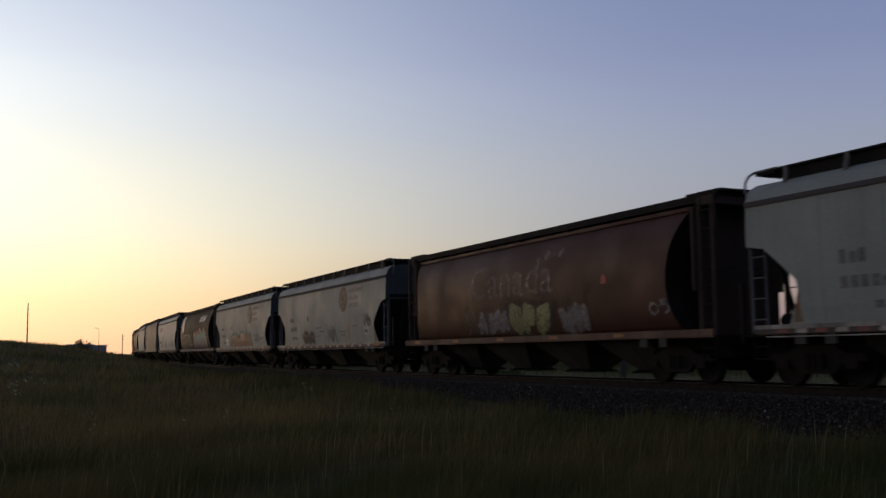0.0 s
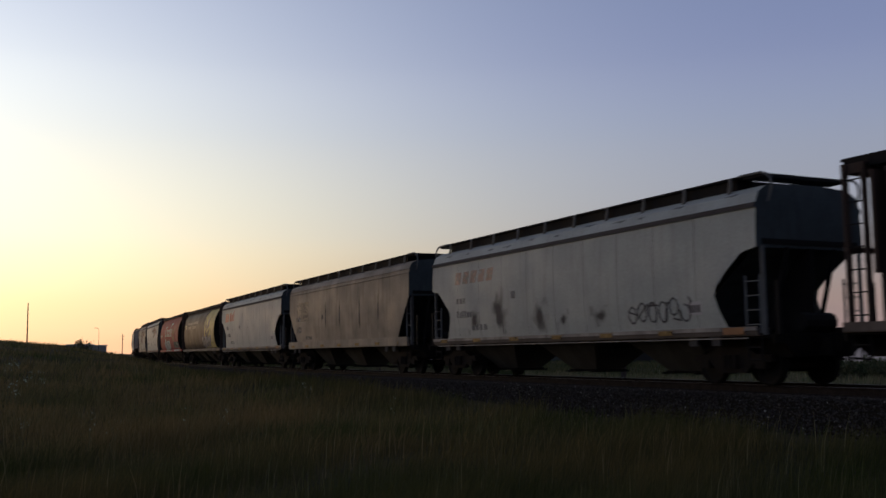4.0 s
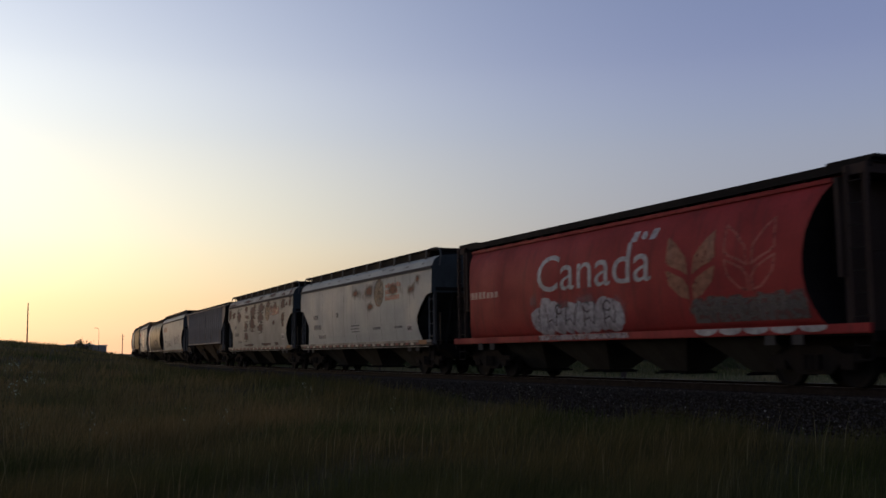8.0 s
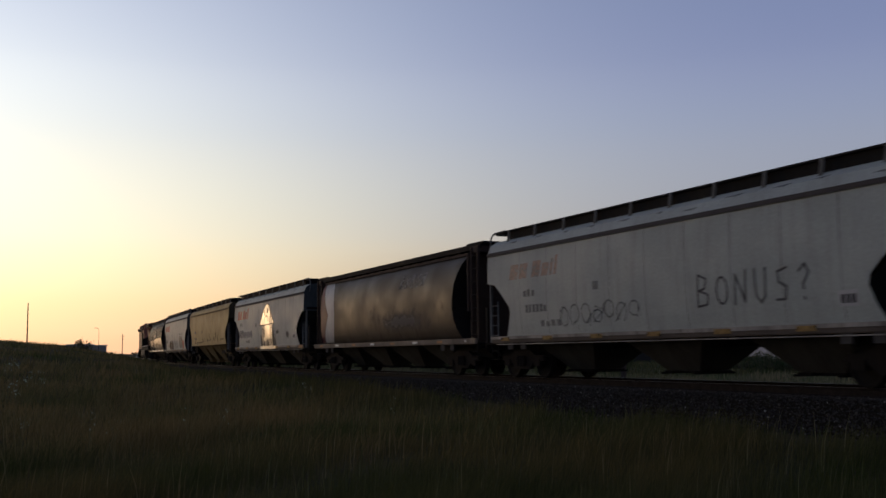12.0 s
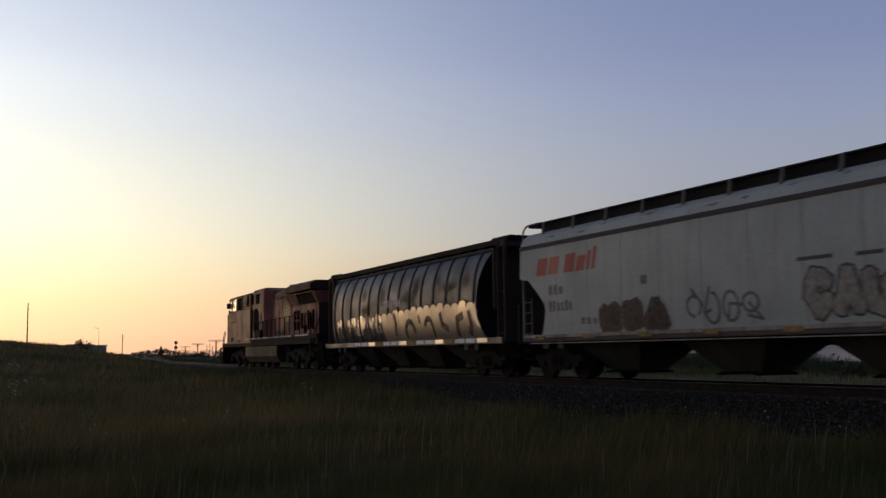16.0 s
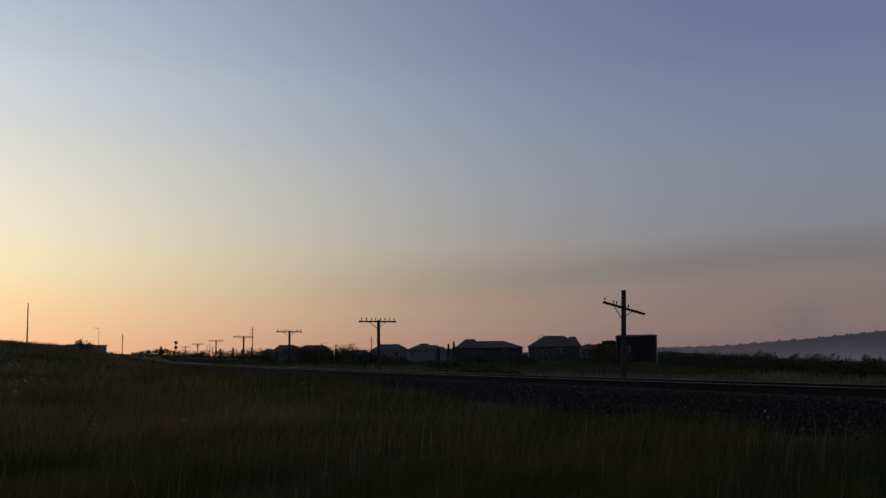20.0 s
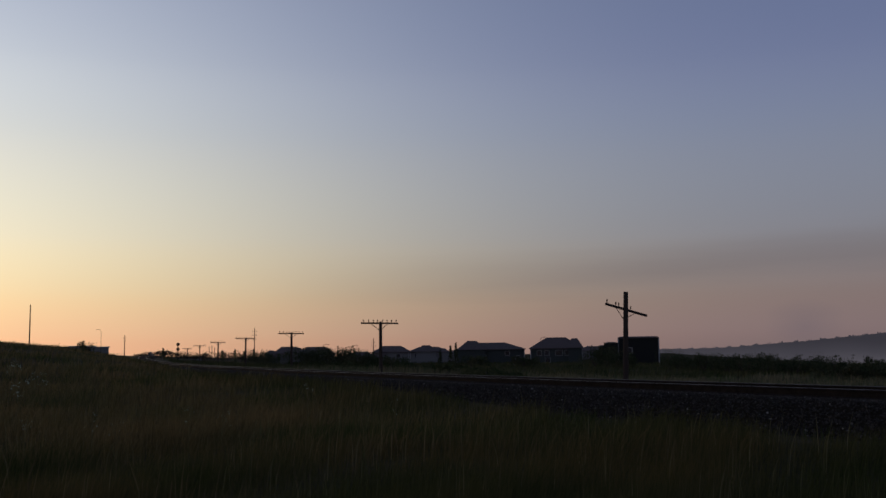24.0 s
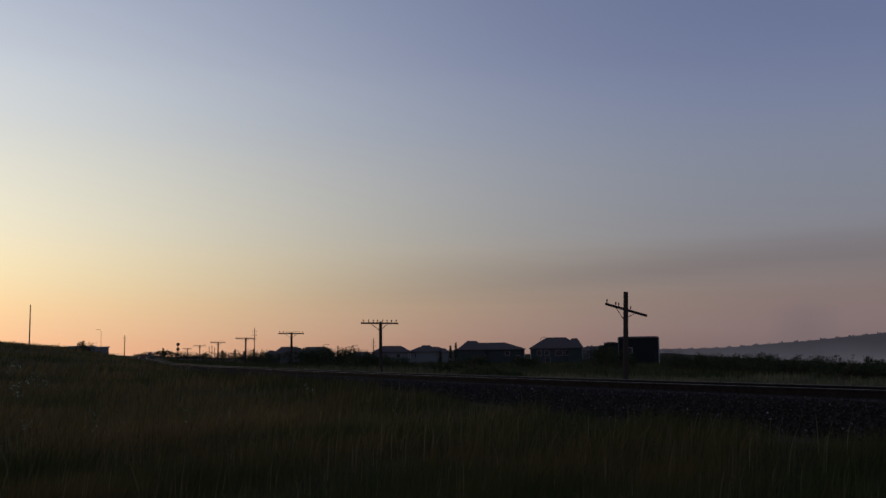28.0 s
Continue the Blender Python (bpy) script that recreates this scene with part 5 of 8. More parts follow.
def emblem(car, x0, x1, z0, z1, mat, inner):
    cx, cz, rx, rz = (x0 + x1) / 2, (z0 + z1) / 2, (x1 - x0) / 2, (z1 - z0) / 2
    on_side(car, GREY, [arc(cx, cz, rx, rz, 0, 352, 23)], mat, "emblem", "faded brown oval emblem, a plain shape")
    on_side(car, GREY, [arc(cx, cz + rz * 0.05, rx * 0.72, rz * 0.74, 0, 352, 23)], inner, "emblem_field", "", 0.009)
    on_side(car, GREY, [[(cx - rx * 0.45, cz - rz * 0.5), (cx + rx * 0.45, cz - rz * 0.5), (cx + rx * 0.3, cz + rz * 0.25), (cx, cz + rz * 0.6), (cx - rx * 0.3, cz + rz * 0.25)]], mat, "emblem_centre", "", 0.012)


def red_mark(car, x0, x1, z0, z1, mat, seed):
    """A railway's name as plain slanted blocks."""
    w = x1 - x0
    sl = (z1 - z0) * 0.2
    for a, b2, top in ((0.0, 0.17, 0.82), (0.2, 0.36, 0.82), (0.46, 0.62, 0.85), (0.65, 0.78, 0.68), (0.81, 0.86, 0.85), (0.89, 0.94, 1.0)):
        on_side(car, GREY if seed else BARREL, [rect(x0 + a * w, x0 + b2 * w, z0, z0 + (z1 - z0) * top, sl)], mat, "name_mark", "slanted block of a railway name")


def reflectors(car, levels_y, x0, x1, z, step, mats, h=0.09, duty=0.6):
    k = 0
    x = x0
    while x < x1:
        bm = bmesh.new()
        box(bm, x, min(x1, x + step * duty), -levels_y - 0.006, -levels_y, z, z + h)
        part("reflector", bm, mats[k % len(mats)], car)
        x += step
        k += 1


def wheat(car, x0, x1, z0, z1, mat, rng, line=False):
    w, h = x1 - x0, z1 - z0
    ols = []
    leaf = [(0.0, 0.62), (0.02, 1.0), (0.2, 0.88), (0.42, 0.66), (0.46, 0.4), (0.3, 0.48), (0.1, 0.55)]
    low = [(0.0, 0.5), (0.12, 0.46), (0.36, 0.36), (0.46, 0.24), (0.46, 0.05), (0.28, 0.1), (0.06, 0.28)]
    for sgn in (1, -1):
        for q in (leaf, low):
            o = [((x0 + u * w) if sgn > 0 else (x1 - u * w), z0 + v * h) for u, v in q]
            ols.append(o)
    if line:
        rib = []
        for o in ols:
            rib += ribbon(o + o[:1], 0.05)
        ols = rib
    for o in ols:
        on_side(car, BARREL, [o], mat, "wheat_leaf", "plain leaf shape of a wheat emblem", 0.012)


def canada(car, x0, x1, z0, z1, mat, fl):
    lettering(car, BARREL, "Canada", x0, x1, z0, z1, mat, label="large word painted in white")
    a, b2, c, d = fl
    on_side(car, BARREL, [rect(a, a + (b2 - a) * 0.24, c, d, 0.1), rect(b2 - (b2 - a) * 0.24, b2, c, d, 0.1), arc((a + b2) / 2 + 0.05, (c + d) / 2, (b2 - a) * 0.12, (d - c) * 0.42, 0, 320, 8)], mat, "flag_mark", "small flag mark")


def paint_train(C):
    W, D = M["white"], M["mark_dark"]
    pale = spray("pale", (0.42, 0.42, 0.42))
    faint = spray("faint_grey", (0.19, 0.195, 0.195), 0.6, 0.6)
    silver = spray("silver", (0.8, 0.76, 0.68), 0.3)
    silver.node_tree.nodes["Principled BSDF"].inputs["Metallic"].default_value = 0.8
    dull = spray("silver_dull", (0.66, 0.62, 0.54), 0.34, 0.9)
    dull.node_tree.nodes["Principled BSDF"].inputs["Metallic"].default_value = 0.7
    old_red = spray("faded_red", (0.33, 0.19, 0.17), 0.55, 0.45)
    red, org = M["mark_red"], M["mark_orange"]
    oval = spray("oval_brown", (0.17, 0.115, 0.075), 0.55, 0.75)
    oval_in = spray("oval_tan", (0.24, 0.19, 0.13), 0.55, 0.7)
    rr = [spray("reflector_red", (0.22, 0.07, 0.06)), spray("reflector_white", (0.42, 0.37, 0.32))]
    yy = [spray("reflector_yellow", (0.34, 0.21, 0.06), 0.6, 0.85)]
    for i, (m1, m2) in {0: ((-5.63, -4.96, 2.37, 2.64), (-5.63, -4.2, 1.9, 2.13)), 2: ((-5.18, -4.49, 2.41, 2.62), (-5.11, -3.93, 1.93, 2.16)), 3: ((-5.4, -4.7, 2.4, 2.62), (-5.3, -4.1, 1.93, 2.16)),
                        5: ((-5.9, -5.2, 2.4, 2.62), (-5.9, -4.8, 1.93, 2.16)), 6: ((-6.4, -5.6, 2.4, 2.62), (-6.66, -5.49, 1.84, 2.14)), 7: ((-6.06, -5.43, 2.42, 2.67), (-5.89, -4.86, 1.95, 2.17)),
                        10: ((-5.6, -4.9, 2.4, 2.62), (-5.6, -4.4, 1.93, 2.16)), 11: ((-5.8, -5.1, 2.4, 2.62), (-5.7, -4.5, 1.93, 2.16)), 13: ((-5.8, -5.1, 2.4, 2.62), (-5.7, -4.5, 1.93, 2.16)),
                        15: ((-6.4, -5.65, 2.5, 2.72), (-6.4, -5.4, 2.1, 2.3)), 16: ((-5.7, -5.0, 2.4, 2.6), (-5.7, -4.6, 1.93, 2.14)), 17: ((-6.42, -5.63, 2.37, 2.64), (-6.43, -5.21, 1.9, 2.2))}.items():
        mt = faint
        bars(C[i], GREY, *m1, mt, 3, i)
        bars(C[i], GREY, *m2, mt, 6, i + 50)
        on_side(C[i], GREY, [rect(-2.2, -1.95, 2.4, 2.62)], mt, "data_mark")
        bars(C[i], GREY, -4.9, -3.8, 1.5, 1.68, mt, 4, i + 80, "data_mark")
    for i in (0, 2, 3, 10, 11):
        reflectors(C[i], 1.523, -7.3, 7.0, 1.085, 0.5, rr, 0.085, 0.55)
    for i in (5, 6, 7, 13, 15, 17):
        reflectors(C[i], 1.547 if i != 6 else 1.563, -7.2, 7.3, 1.12, 2.4, yy, 0.11, 0.22)
    for i in (0, 2, 3, 5, 7, 10, 11, 13, 15, 17):
        on_side(C[i], GREY, [rect(5.9, 6.36, 1.57, 1.88)], pale, "placard", "small pale placard with dark bars")
        for q in range(3):
            on_side(C[i], GREY, [rect(5.95 + q * 0.13, 6.05 + q * 0.13, 1.63, 1.8)], D, "placard_bar", "", 0.01)
        bm = bmesh.new()
        box(bm, 7.05, 7.7, -1.556, -1.548, 1.1, 1.25)
        part("sill_end_mark", bm, org, C[i])
    # car 0 and 2, 3: oval emblems, red lines beside them
    for i in (0, 2, 3):
        q = 0.2 if i == 2 else 0.05
        emblem(C[i], 2.48 + q, 3.62 + q, 2.62, 3.72, oval, oval_in)
        for k, (z, e) in enumerate(((3.42, 5.5), (3.1, 5.0), (2.78, 5.1))):
            bars(C[i], GREY, 3.8 + q, e + q, z, z + 0.2, old_red, 9, i * 5 + k, "name_mark")
    # 1: brown barrel
    ink0 = spray("dusk_dark", (0.04, 0.03, 0.028), 0.6, 0.8)
    canada(C[1], -2.9, 2.13, 2.45, 3.52, spray("faded_white", (0.3, 0.24, 0.21), 0.55, 0.42), (1.5, 2.5, 3.42, 3.66))
    M["haze_grey"], M["haze_lime"], M["haze_dark"] = stain_mat("haze_grey", (0.2, 0.18, 0.17), False), stain_mat("haze_lime", (0.23, 0.23, 0.1), False), stain_mat("haze_dark", (0.016, 0.012, 0.01), False)
    haze(C[1], BARREL, -3.3, 4.3, 1.25, 2.6, M["haze_dark"], label="dark sprayed haze round the graffiti")
    haze(C[1], BARREL, -2.7, -0.2, 1.2, 2.2, M["haze_grey"])
    haze(C[1], BARREL, -0.7, 2.1, 1.2, 2.35, M["haze_lime"])
    bubble(C[1], BARREL, -2.5, -0.5, 1.35, 2.1, 3, 11, spray("faded_grey", (0.27, 0.25, 0.25), 0.5, 0.5), None, None, "faded grey spray letters", 0.46)
    bubble(C[1], BARREL, -0.4, 1.9, 1.3, 2.2, 3, 15, spray("faded_lime", (0.3, 0.31, 0.13), 0.5, 0.7), ink0, None, "faded yellow green spray letters", 0.5)
    bubble(C[1], BARREL, 2.4, 3.8, 1.3, 2.1, 2, 13, spray("faded_grey", (0.27, 0.25, 0.25), 0.5, 0.5), None, None, "faded grey spray letters", 0.44)
    scrawl(C[1], BARREL, -3.5, -2.6, 1.35, 2.2, 2, 14, spray("ghost_brown", (0.2, 0.16, 0.14), 0.6, 0.5), "thin faded tag")
    scrawl(C[1], BARREL, 6.4, 7.2, 1.62, 2.0, 2, 16, spray("faded_grey", (0.27, 0.25, 0.25), 0.5, 0.5), "small pale scrawled tag", 0.07)
    on_side(C[1], BARREL, [blob(4.6, 2.62, 0.11, 0.12, random.Random(9))], M["mark_red"], "paint_spot")
    reflectors(C[1], 1.495, -7.6, 7.9, 1.12, 3.1, [org], 0.09, 0.14)
    # 2
    M["haze_soot"], M["haze_mint"], M["haze_brown"] = stain_mat("haze_soot", (0.06, 0.07, 0.065), False), stain_mat("haze_mint", (0.1, 0.14, 0.12), False), stain_mat("haze_brown", (0.13, 0.09, 0.065), False)
    for x0, x1, z1 in ((-3.2, -1.9, 2.15), (-2.1, -0.8, 2.15)):
        haze(C[2], GREY, x0, x1, 1.1, z1, M["haze_brown"], label="brown sprayed patch")
    bubble(C[2], GREY, -3.0, -1.0, 1.28, 1.95, 2, 21, spray("smudge_brown", (0.14, 0.1, 0.075), 0.6, 0.6), None, None, "brown spray letters", 0.6)
    haze(C[2], GREY, 0.7, 2.6, 1.1, 2.2, M["haze_mint"], label="dark green sprayed dome")
    on_side(C[2], GREY, ribbon(arc(1.6, 1.45, 0.62, 0.6, 10, 170), 0.05) + ribbon([(1.3, 1.35), (1.5, 1.75), (1.75, 1.4)], 0.05), spray("teal_dark", (0.07, 0.11, 0.1)), "graffiti_line", "dark sprayed outlines of a dome", 0.01)
    for x, z, w2 in ((-0.9, 2.0, 1.0), (-0.4, 1.82, 0.9), (-0.8, 1.62, 0.8), (2.7, 1.75, 0.9), (2.8, 1.6, 0.6), (4.4, 1.95, 0.7)):
        on_side(C[2], GREY, [rect(x, x + w2, z, z + 0.035)], D, "paint_dash")
    on_side(C[2], GREY, [blob(3.95, 1.75, 0.1, 0.4, random.Random(3))], spray("ochre", (0.3, 0.19, 0.07)), "paint_drip")
    haze(C[2], GREY, 5.6, 7.0, 1.85, 2.5, M["haze_soot"], label="dark green sprayed smear")
    scrawl(C[2], GREY, 5.8, 6.7, 1.95, 2.35, 2, 23, spray("dark_green_tag", (0.05, 0.075, 0.07), 0.6, 0.7), "dark green scrawled tag", 0.09)
    for i, x, sg in ((2, 7.12, 1), (2, -6.28, -1), (0, -6.75, -1)):
        on_side(C[i], GREY, [rect(x - 0.12, x + 0.1, 1.3, 2.05, 0.06 * sg)], spray("ochre_edge", (0.3, 0.15, 0.04), 0.6, 0.75), "edge_stripe", "ochre stripe along the cut edge")
    # 3
    top = [(-2.68, 1.58), (-2.4, 1.85), (-2.17, 1.97), (-1.58, 2.02), (-1.02, 1.91), (-0.86, 2.12), (-0.34, 1.87), (0.38, 1.85), (0.6, 2.18), (1.06, 1.97), (1.26, 2.13), (1.81, 1.82), (2.16, 2.19), (2.76, 1.83), (3.1, 2.05), (3.55, 1.75), (3.75, 1.3)]
    teal, ink = spray("teal", (0.05, 0.19, 0.19), 0.55, 0.75), spray("black_line", (0.03, 0.03, 0.03))
    halo = [(x, z + 0.2 + 0.06 * math.sin(x * 7)) for x, z in top]
    on_side(C[3], GREY, [[(-3.0, 1.3)] + halo + [(3.9, 1.3)]], teal, "graffiti_halo", "teal sprayed haze round the letters", 0.006)
    on_side(C[3], GREY, [[(-2.75, 1.3)] + [(x, z + 0.05) for x, z in top]], ink, "graffiti_edge", "", 0.008)
    on_side(C[3], GREY, [[(-2.65, 1.3)] + top], spray("salmon_dull", (0.165, 0.068, 0.048)), "graffiti_fill", "salmon sprayed wave of letters", 0.011)
    st = []
    for x0, z0, x1, z1 in ((-1.1, 1.85, -0.6, 1.35), (0.3, 1.85, -0.5, 1.45), (1.0, 1.95, 1.3, 1.4), (2.2, 1.75, 1.4, 1.6), (2.7, 1.8, 2.4, 1.35), (3.1, 2.0, 3.3, 1.4), (-0.35, 1.85, 0.4, 1.84), (1.2, 1.8, 2.1, 1.78)):
        st += ribbon([(x0, z0), ((x0 + x1) / 2 + 0.08, (z0 + z1) / 2), (x1, z1)], 0.05)
    st += ribbon(arc(-1.6, 1.62, 0.14, 0.16, 0, 360, 10), 0.06) + ribbon(arc(-2.2, 1.66, 0.16, 0.14, -150, 40, 8), 0.06)
    on_side(C[3], GREY, st, ink, "graffiti_line", "dark spray outlines", 0.014)
    st = ribbon(arc(-1.6, 1.64, 0.2, 0.22, 0, 360, 12), 0.025) + ribbon([(-2.1, 1.9), (-1.5, 1.96), (-1.1, 1.86)], 0.025) + ribbon([(0.3, 1.82), (-0.4, 1.5)], 0.02) + ribbon([(2.1, 1.74), (1.4, 1.66)], 0.02)
    on_side(C[3], GREY, st, spray("cream_line", (0.5, 0.42, 0.33)), "graffiti_line", "cream spray highlights", 0.016)
    scrawl(C[3], GREY, -4.0, -3.3, 1.42, 2.0, 1, 32, W, "white scrawled mark", 0.09)
    scrawl(C[3], GREY, 4.0, 5.8, 1.5, 2.0, 4, 33, faint, "grey scrawled tags")
    # 4
    for i, mt in ((4, M["dark_brown"]), (14, M["dark_brown"])):
        maroon = spray("maroon", (0.12, 0.03, 0.03))
        on_side(C[i], BARREL, [[(-7.55, 1.3), (-6.92, 1.3), (-6.08, 2.56), (-7.35, 4.05), (-7.55, 4.05)]], maroon, "mark_wedge", "dark red wedge of a plain geometric mark")
        rim = [(-6.25, 4.05), (-5.8, 3.8), (-5.4, 3.3), (-5.17, 2.6), (-5.27, 1.95), (-5.5, 1.55), (-5.75, 1.3)]
        on_side(C[i], BARREL, [[(-7.3, 4.05), (-6.04, 2.56), (-6.88, 1.3)] + rim[::-1]], spray("mark_white", (0.42, 0.42, 0.42), 0.5), "mark_disc", "white segment of a plain geometric mark", 0.007)
    on_side(C[4], BARREL, [rect(2.5 + a * 2.9, 2.5 + b2 * 2.9, 3.28, 3.28 + h * 0.48, 0.12) for a, b2, h in ((0, 0.16, 0.85), (0.19, 0.35, 0.85), (0.45, 0.6, 1), (0.63, 0.76, 0.7), (0.8, 0.85, 1), (0.9, 0.94, 1))], pale, "name_mark", "pale slanted blocks of a railway name")
    cream = spray("cream", (0.5, 0.44, 0.33), 0.5, 0.85)
    rng = random.Random(41)
    loops, inner = [], []
    for k in range(9):
        x, w, h = -6.1 + k * 0.62, rng.uniform(0.34, 0.56), rng.uniform(0.55, 0.8) - 0.05 * max(0, k - 6)
        zc = 1.6 + rng.uniform(0, 0.3) - 0.08 * max(0, k - 6)
        on_side(C[4], BARREL, [blob(x, zc + 0.15, w * 1.3, h, rng)], spray(("moss_fill", "rust_fill")[k % 2], ((0.08, 0.095, 0.06), (0.12, 0.05, 0.035))[k % 2], 0.6, 0.55), "graffiti_fill", "dull sprayed letter body", 0.009 + 0.0005 * k)
        turn = rng.uniform(-50, 40)
        loops += ribbon(arc(x, zc, w, h, -60 + turn, 200 + turn, 14), 0.06)
        loops += ribbon([(x - w * 0.6, zc - 0.1), (x, zc + 0.1), (x + w * 0.7, zc - 0.25 + rng.uniform(-0.1, 0.2))], 0.04)
        inner += ribbon(arc(x + 0.06, zc - 0.1, w * 0.5, h * 0.55, -60, 230, 10), 0.035)
    on_side(C[4], BARREL, loops, cream, "graffiti_line", "cream sprayed loops of letters", 0.0155)
    on_side(C[4], BARREL, inner, spray("dull_salmon_line", (0.3, 0.16, 0.12)), "graffiti_line", "salmon inner loops of letters", 0.0175)
    rng = random.Random(42)
    crest = [(-0.2, 1.3), (-0.08, 1.72), (-0.2, 2.1), (0.1, 2.42), (0.4, 2.55), (0.72, 2.56), (1.05, 2.45), (1.27, 2.43), (1.7, 2.58), (1.98, 2.6), (2.3, 2.5), (2.56, 2.5), (2.95, 2.66), (3.14, 2.74), (3.32, 2.62), (3.7, 2.62), (4.05, 2.6), (4.6, 2.55), (4.8, 2.74), (4.95, 2.78), (5.12, 2.66), (5.3, 2.55), (5.64, 2.42), (5.9, 2.1), (5.95, 1.8), (6.12, 1.55), (5.9, 1.3)]
    cloud = spray("cream_dim", (0.3, 0.265, 0.195), 0.6, 0.85)
    on_side(C[4], BARREL, [crest], cloud, "graffiti_cloud", "cream spray cloud behind the letters", 0.006)
    for k, (x, z) in enumerate(((0.0, 1.6), (0.1, 2.2), (0.75, 2.42), (1.85, 2.45), (3.1, 2.52), (4.9, 2.55), (5.5, 2.3), (5.85, 1.75))):
        on_side(C[4], BARREL, [blob(x, z, rng.uniform(0.28, 0.4), rng.uniform(0.2, 0.3), rng)], cloud, "graffiti_cloud", "", 0.0065 + 0.0004 * k)
    haze(C[4], BARREL, 5.6, 7.0, 1.3, 2.7, M["haze_grey"])
    fade = paint("spray_blue_violet", (0.1, 0.1, 0.1), 0.5)
    nt = fade.node_tree
    tc, sep = nt.nodes.new("ShaderNodeTexCoord"), nt.nodes.new("ShaderNodeSeparateXYZ")
    nt.links.new(tc.outputs["Object"], sep.inputs[0])
    half_z = nt.nodes.new("ShaderNodeMath")
    half_z.operation = "MULTIPLY"
    half_z.inputs[1].default_value = 0.3
    nt.links.new(sep.outputs[2], half_z.inputs[0])
    nt.links.new(ramp_node(nt, half_z.outputs[0], [(0.4, (0.13, 0.07, 0.1)), (0.52, (0.1, 0.1, 0.15)), (0.64, (0.06, 0.19, 0.24)), (0.74, (0.06, 0.22, 0.25))]).outputs[0], nt.nodes["Principled BSDF"].inputs["Base Color"])
    body = [(0.62, 1.3), (0.58, 1.39), (0.95, 1.6), (1.24, 1.72), (0.6, 1.85), (0.7, 2.0), (1.25, 2.07), (1.2, 2.3), (1.71, 2.42), (2.48, 2.45), (3.12, 2.38), (3.75, 2.55), (4.48, 2.5), (5.0, 2.42), (5.44, 2.25), (5.75, 1.98), (5.67, 1.68), (5.4, 1.52), (5.55, 1.3)]
    ink = spray("black_line", (0.03, 0.03, 0.03))
    on_side(C[4], BARREL, [body], fade, "graffiti_fill", "blue and violet spray letters", 0.011)
    st = ribbon(body, 0.1)
    for pts in ([(1.3, 2.3), (1.55, 1.9), (1.45, 1.35)], [(1.9, 2.15), (1.85, 1.7), (2.1, 1.35)], [(2.35, 2.25), (2.9, 2.2), (2.85, 2.05), (2.4, 1.95), (2.8, 1.75), (2.7, 1.45), (2.25, 1.4)], [(3.15, 2.3), (3.2, 1.9), (3.05, 1.4)],
                [(3.55, 2.4), (3.4, 2.0), (3.75, 1.75), (3.6, 1.4)], [(3.9, 2.45), (4.1, 2.05), (4.0, 1.75)], [(4.3, 2.4), (4.35, 1.9), (4.2, 1.5)], [(4.7, 2.0), (5.1, 1.95), (5.3, 1.75)], [(4.65, 1.35), (4.75, 1.6), (5.1, 1.62)]):
        st += ribbon(pts, 0.075)
    on_side(C[4], BARREL, st, ink, "graffiti_line", "black spray outlines of the letters", 0.015)
    st = ribbon(arc(2.5, 1.62, 0.2, 0.09, 0, 360, 10), 0.05) + ribbon([(4.4, 2.35), (5.0, 2.28), (5.4, 2.1)], 0.035) + ribbon([(3.6, 2.42), (4.2, 2.42)], 0.03) + ribbon([(0.8, 1.95), (1.3, 1.98)], 0.03)
    on_side(C[4], BARREL, st, spray("pale_sky", (0.2, 0.34, 0.36), 0.5, 0.7), "graffiti_line", "pale spray highlights", 0.018)
    on_side(C[4], BARREL, [blob(-5.9, 1.75, 1.05, 0.78, random.Random(48))], spray("murky_brown", (0.06, 0.042, 0.034), 0.6), "graffiti_fill", "murky brown spray over the mark", 0.0085)
    for x, z in ((2.1, 2.4), (2.9, 2.38), (1.5, 2.3)):
        on_side(C[4], BARREL, [blob(x, z, 0.24, 0.12, random.Random(int(x * 10)))], spray("burnt_orange", (0.3, 0.12, 0.04), 0.5, 0.8), "graffiti_spot", "", 0.021)
    scrawl(C[4], BARREL, 5.9, 6.9, 2.15, 2.5, 4, 44, spray("dim_grey_tag", (0.14, 0.14, 0.14), 0.6, 0.6), "dim grey scrawled tag", 0.05)
    on_side(C[4], BARREL, ribbon([(6.95, 2.3), (7.02, 1.8), (7.2, 1.35)], 0.1), spray("burnt_orange", (0.3, 0.12, 0.04), 0.5, 0.8), "paint_drip", "orange drip down the end of the side")
    for x0, x1 in ((-4.9, -1.4), (-0.9, 3.9)):
        bm = bmesh.new()
        box(bm, x0, x1, -1.497, -1.491, 1.09, 1.24)
        part("sill_block", bm, spray("dusty_pink", (0.26, 0.2, 0.18), 0.6, 0.7), C[4], "dusty pink paint over the sill")
    # 5
    for x, z, rx, rz in ((-3.0, 1.95, 0.4, 0.6), (-0.6, 1.75, 0.35, 0.42), (0.6, 1.65, 0.22, 0.22), (-4.7, 1.8, 0.3, 0.35), (2.4, 1.7, 0.3, 0.2)):
        on_side(C[5], GREY, [rect(x - rx * 1.5, x + rx * 1.5, z - rz * 1.4, z + rz * 1.4)], M["soot"], "smudge", "dark sooty smudge")
    scrawl(C[5], GREY, 3.6, 6.0, 1.4, 2.0, 6, 51, D, "dark scrawled tags", 0.04)
    on_side(C[5], GREY, [rect(-6.0 + k * 0.55, -5.6 + k * 0.55, 3.05, 3.45, 0.1) for k in range(5)], spray("ghost_orange", (0.5, 0.33, 0.25), 0.5, 0.6), "name_mark", "faded orange blocks")
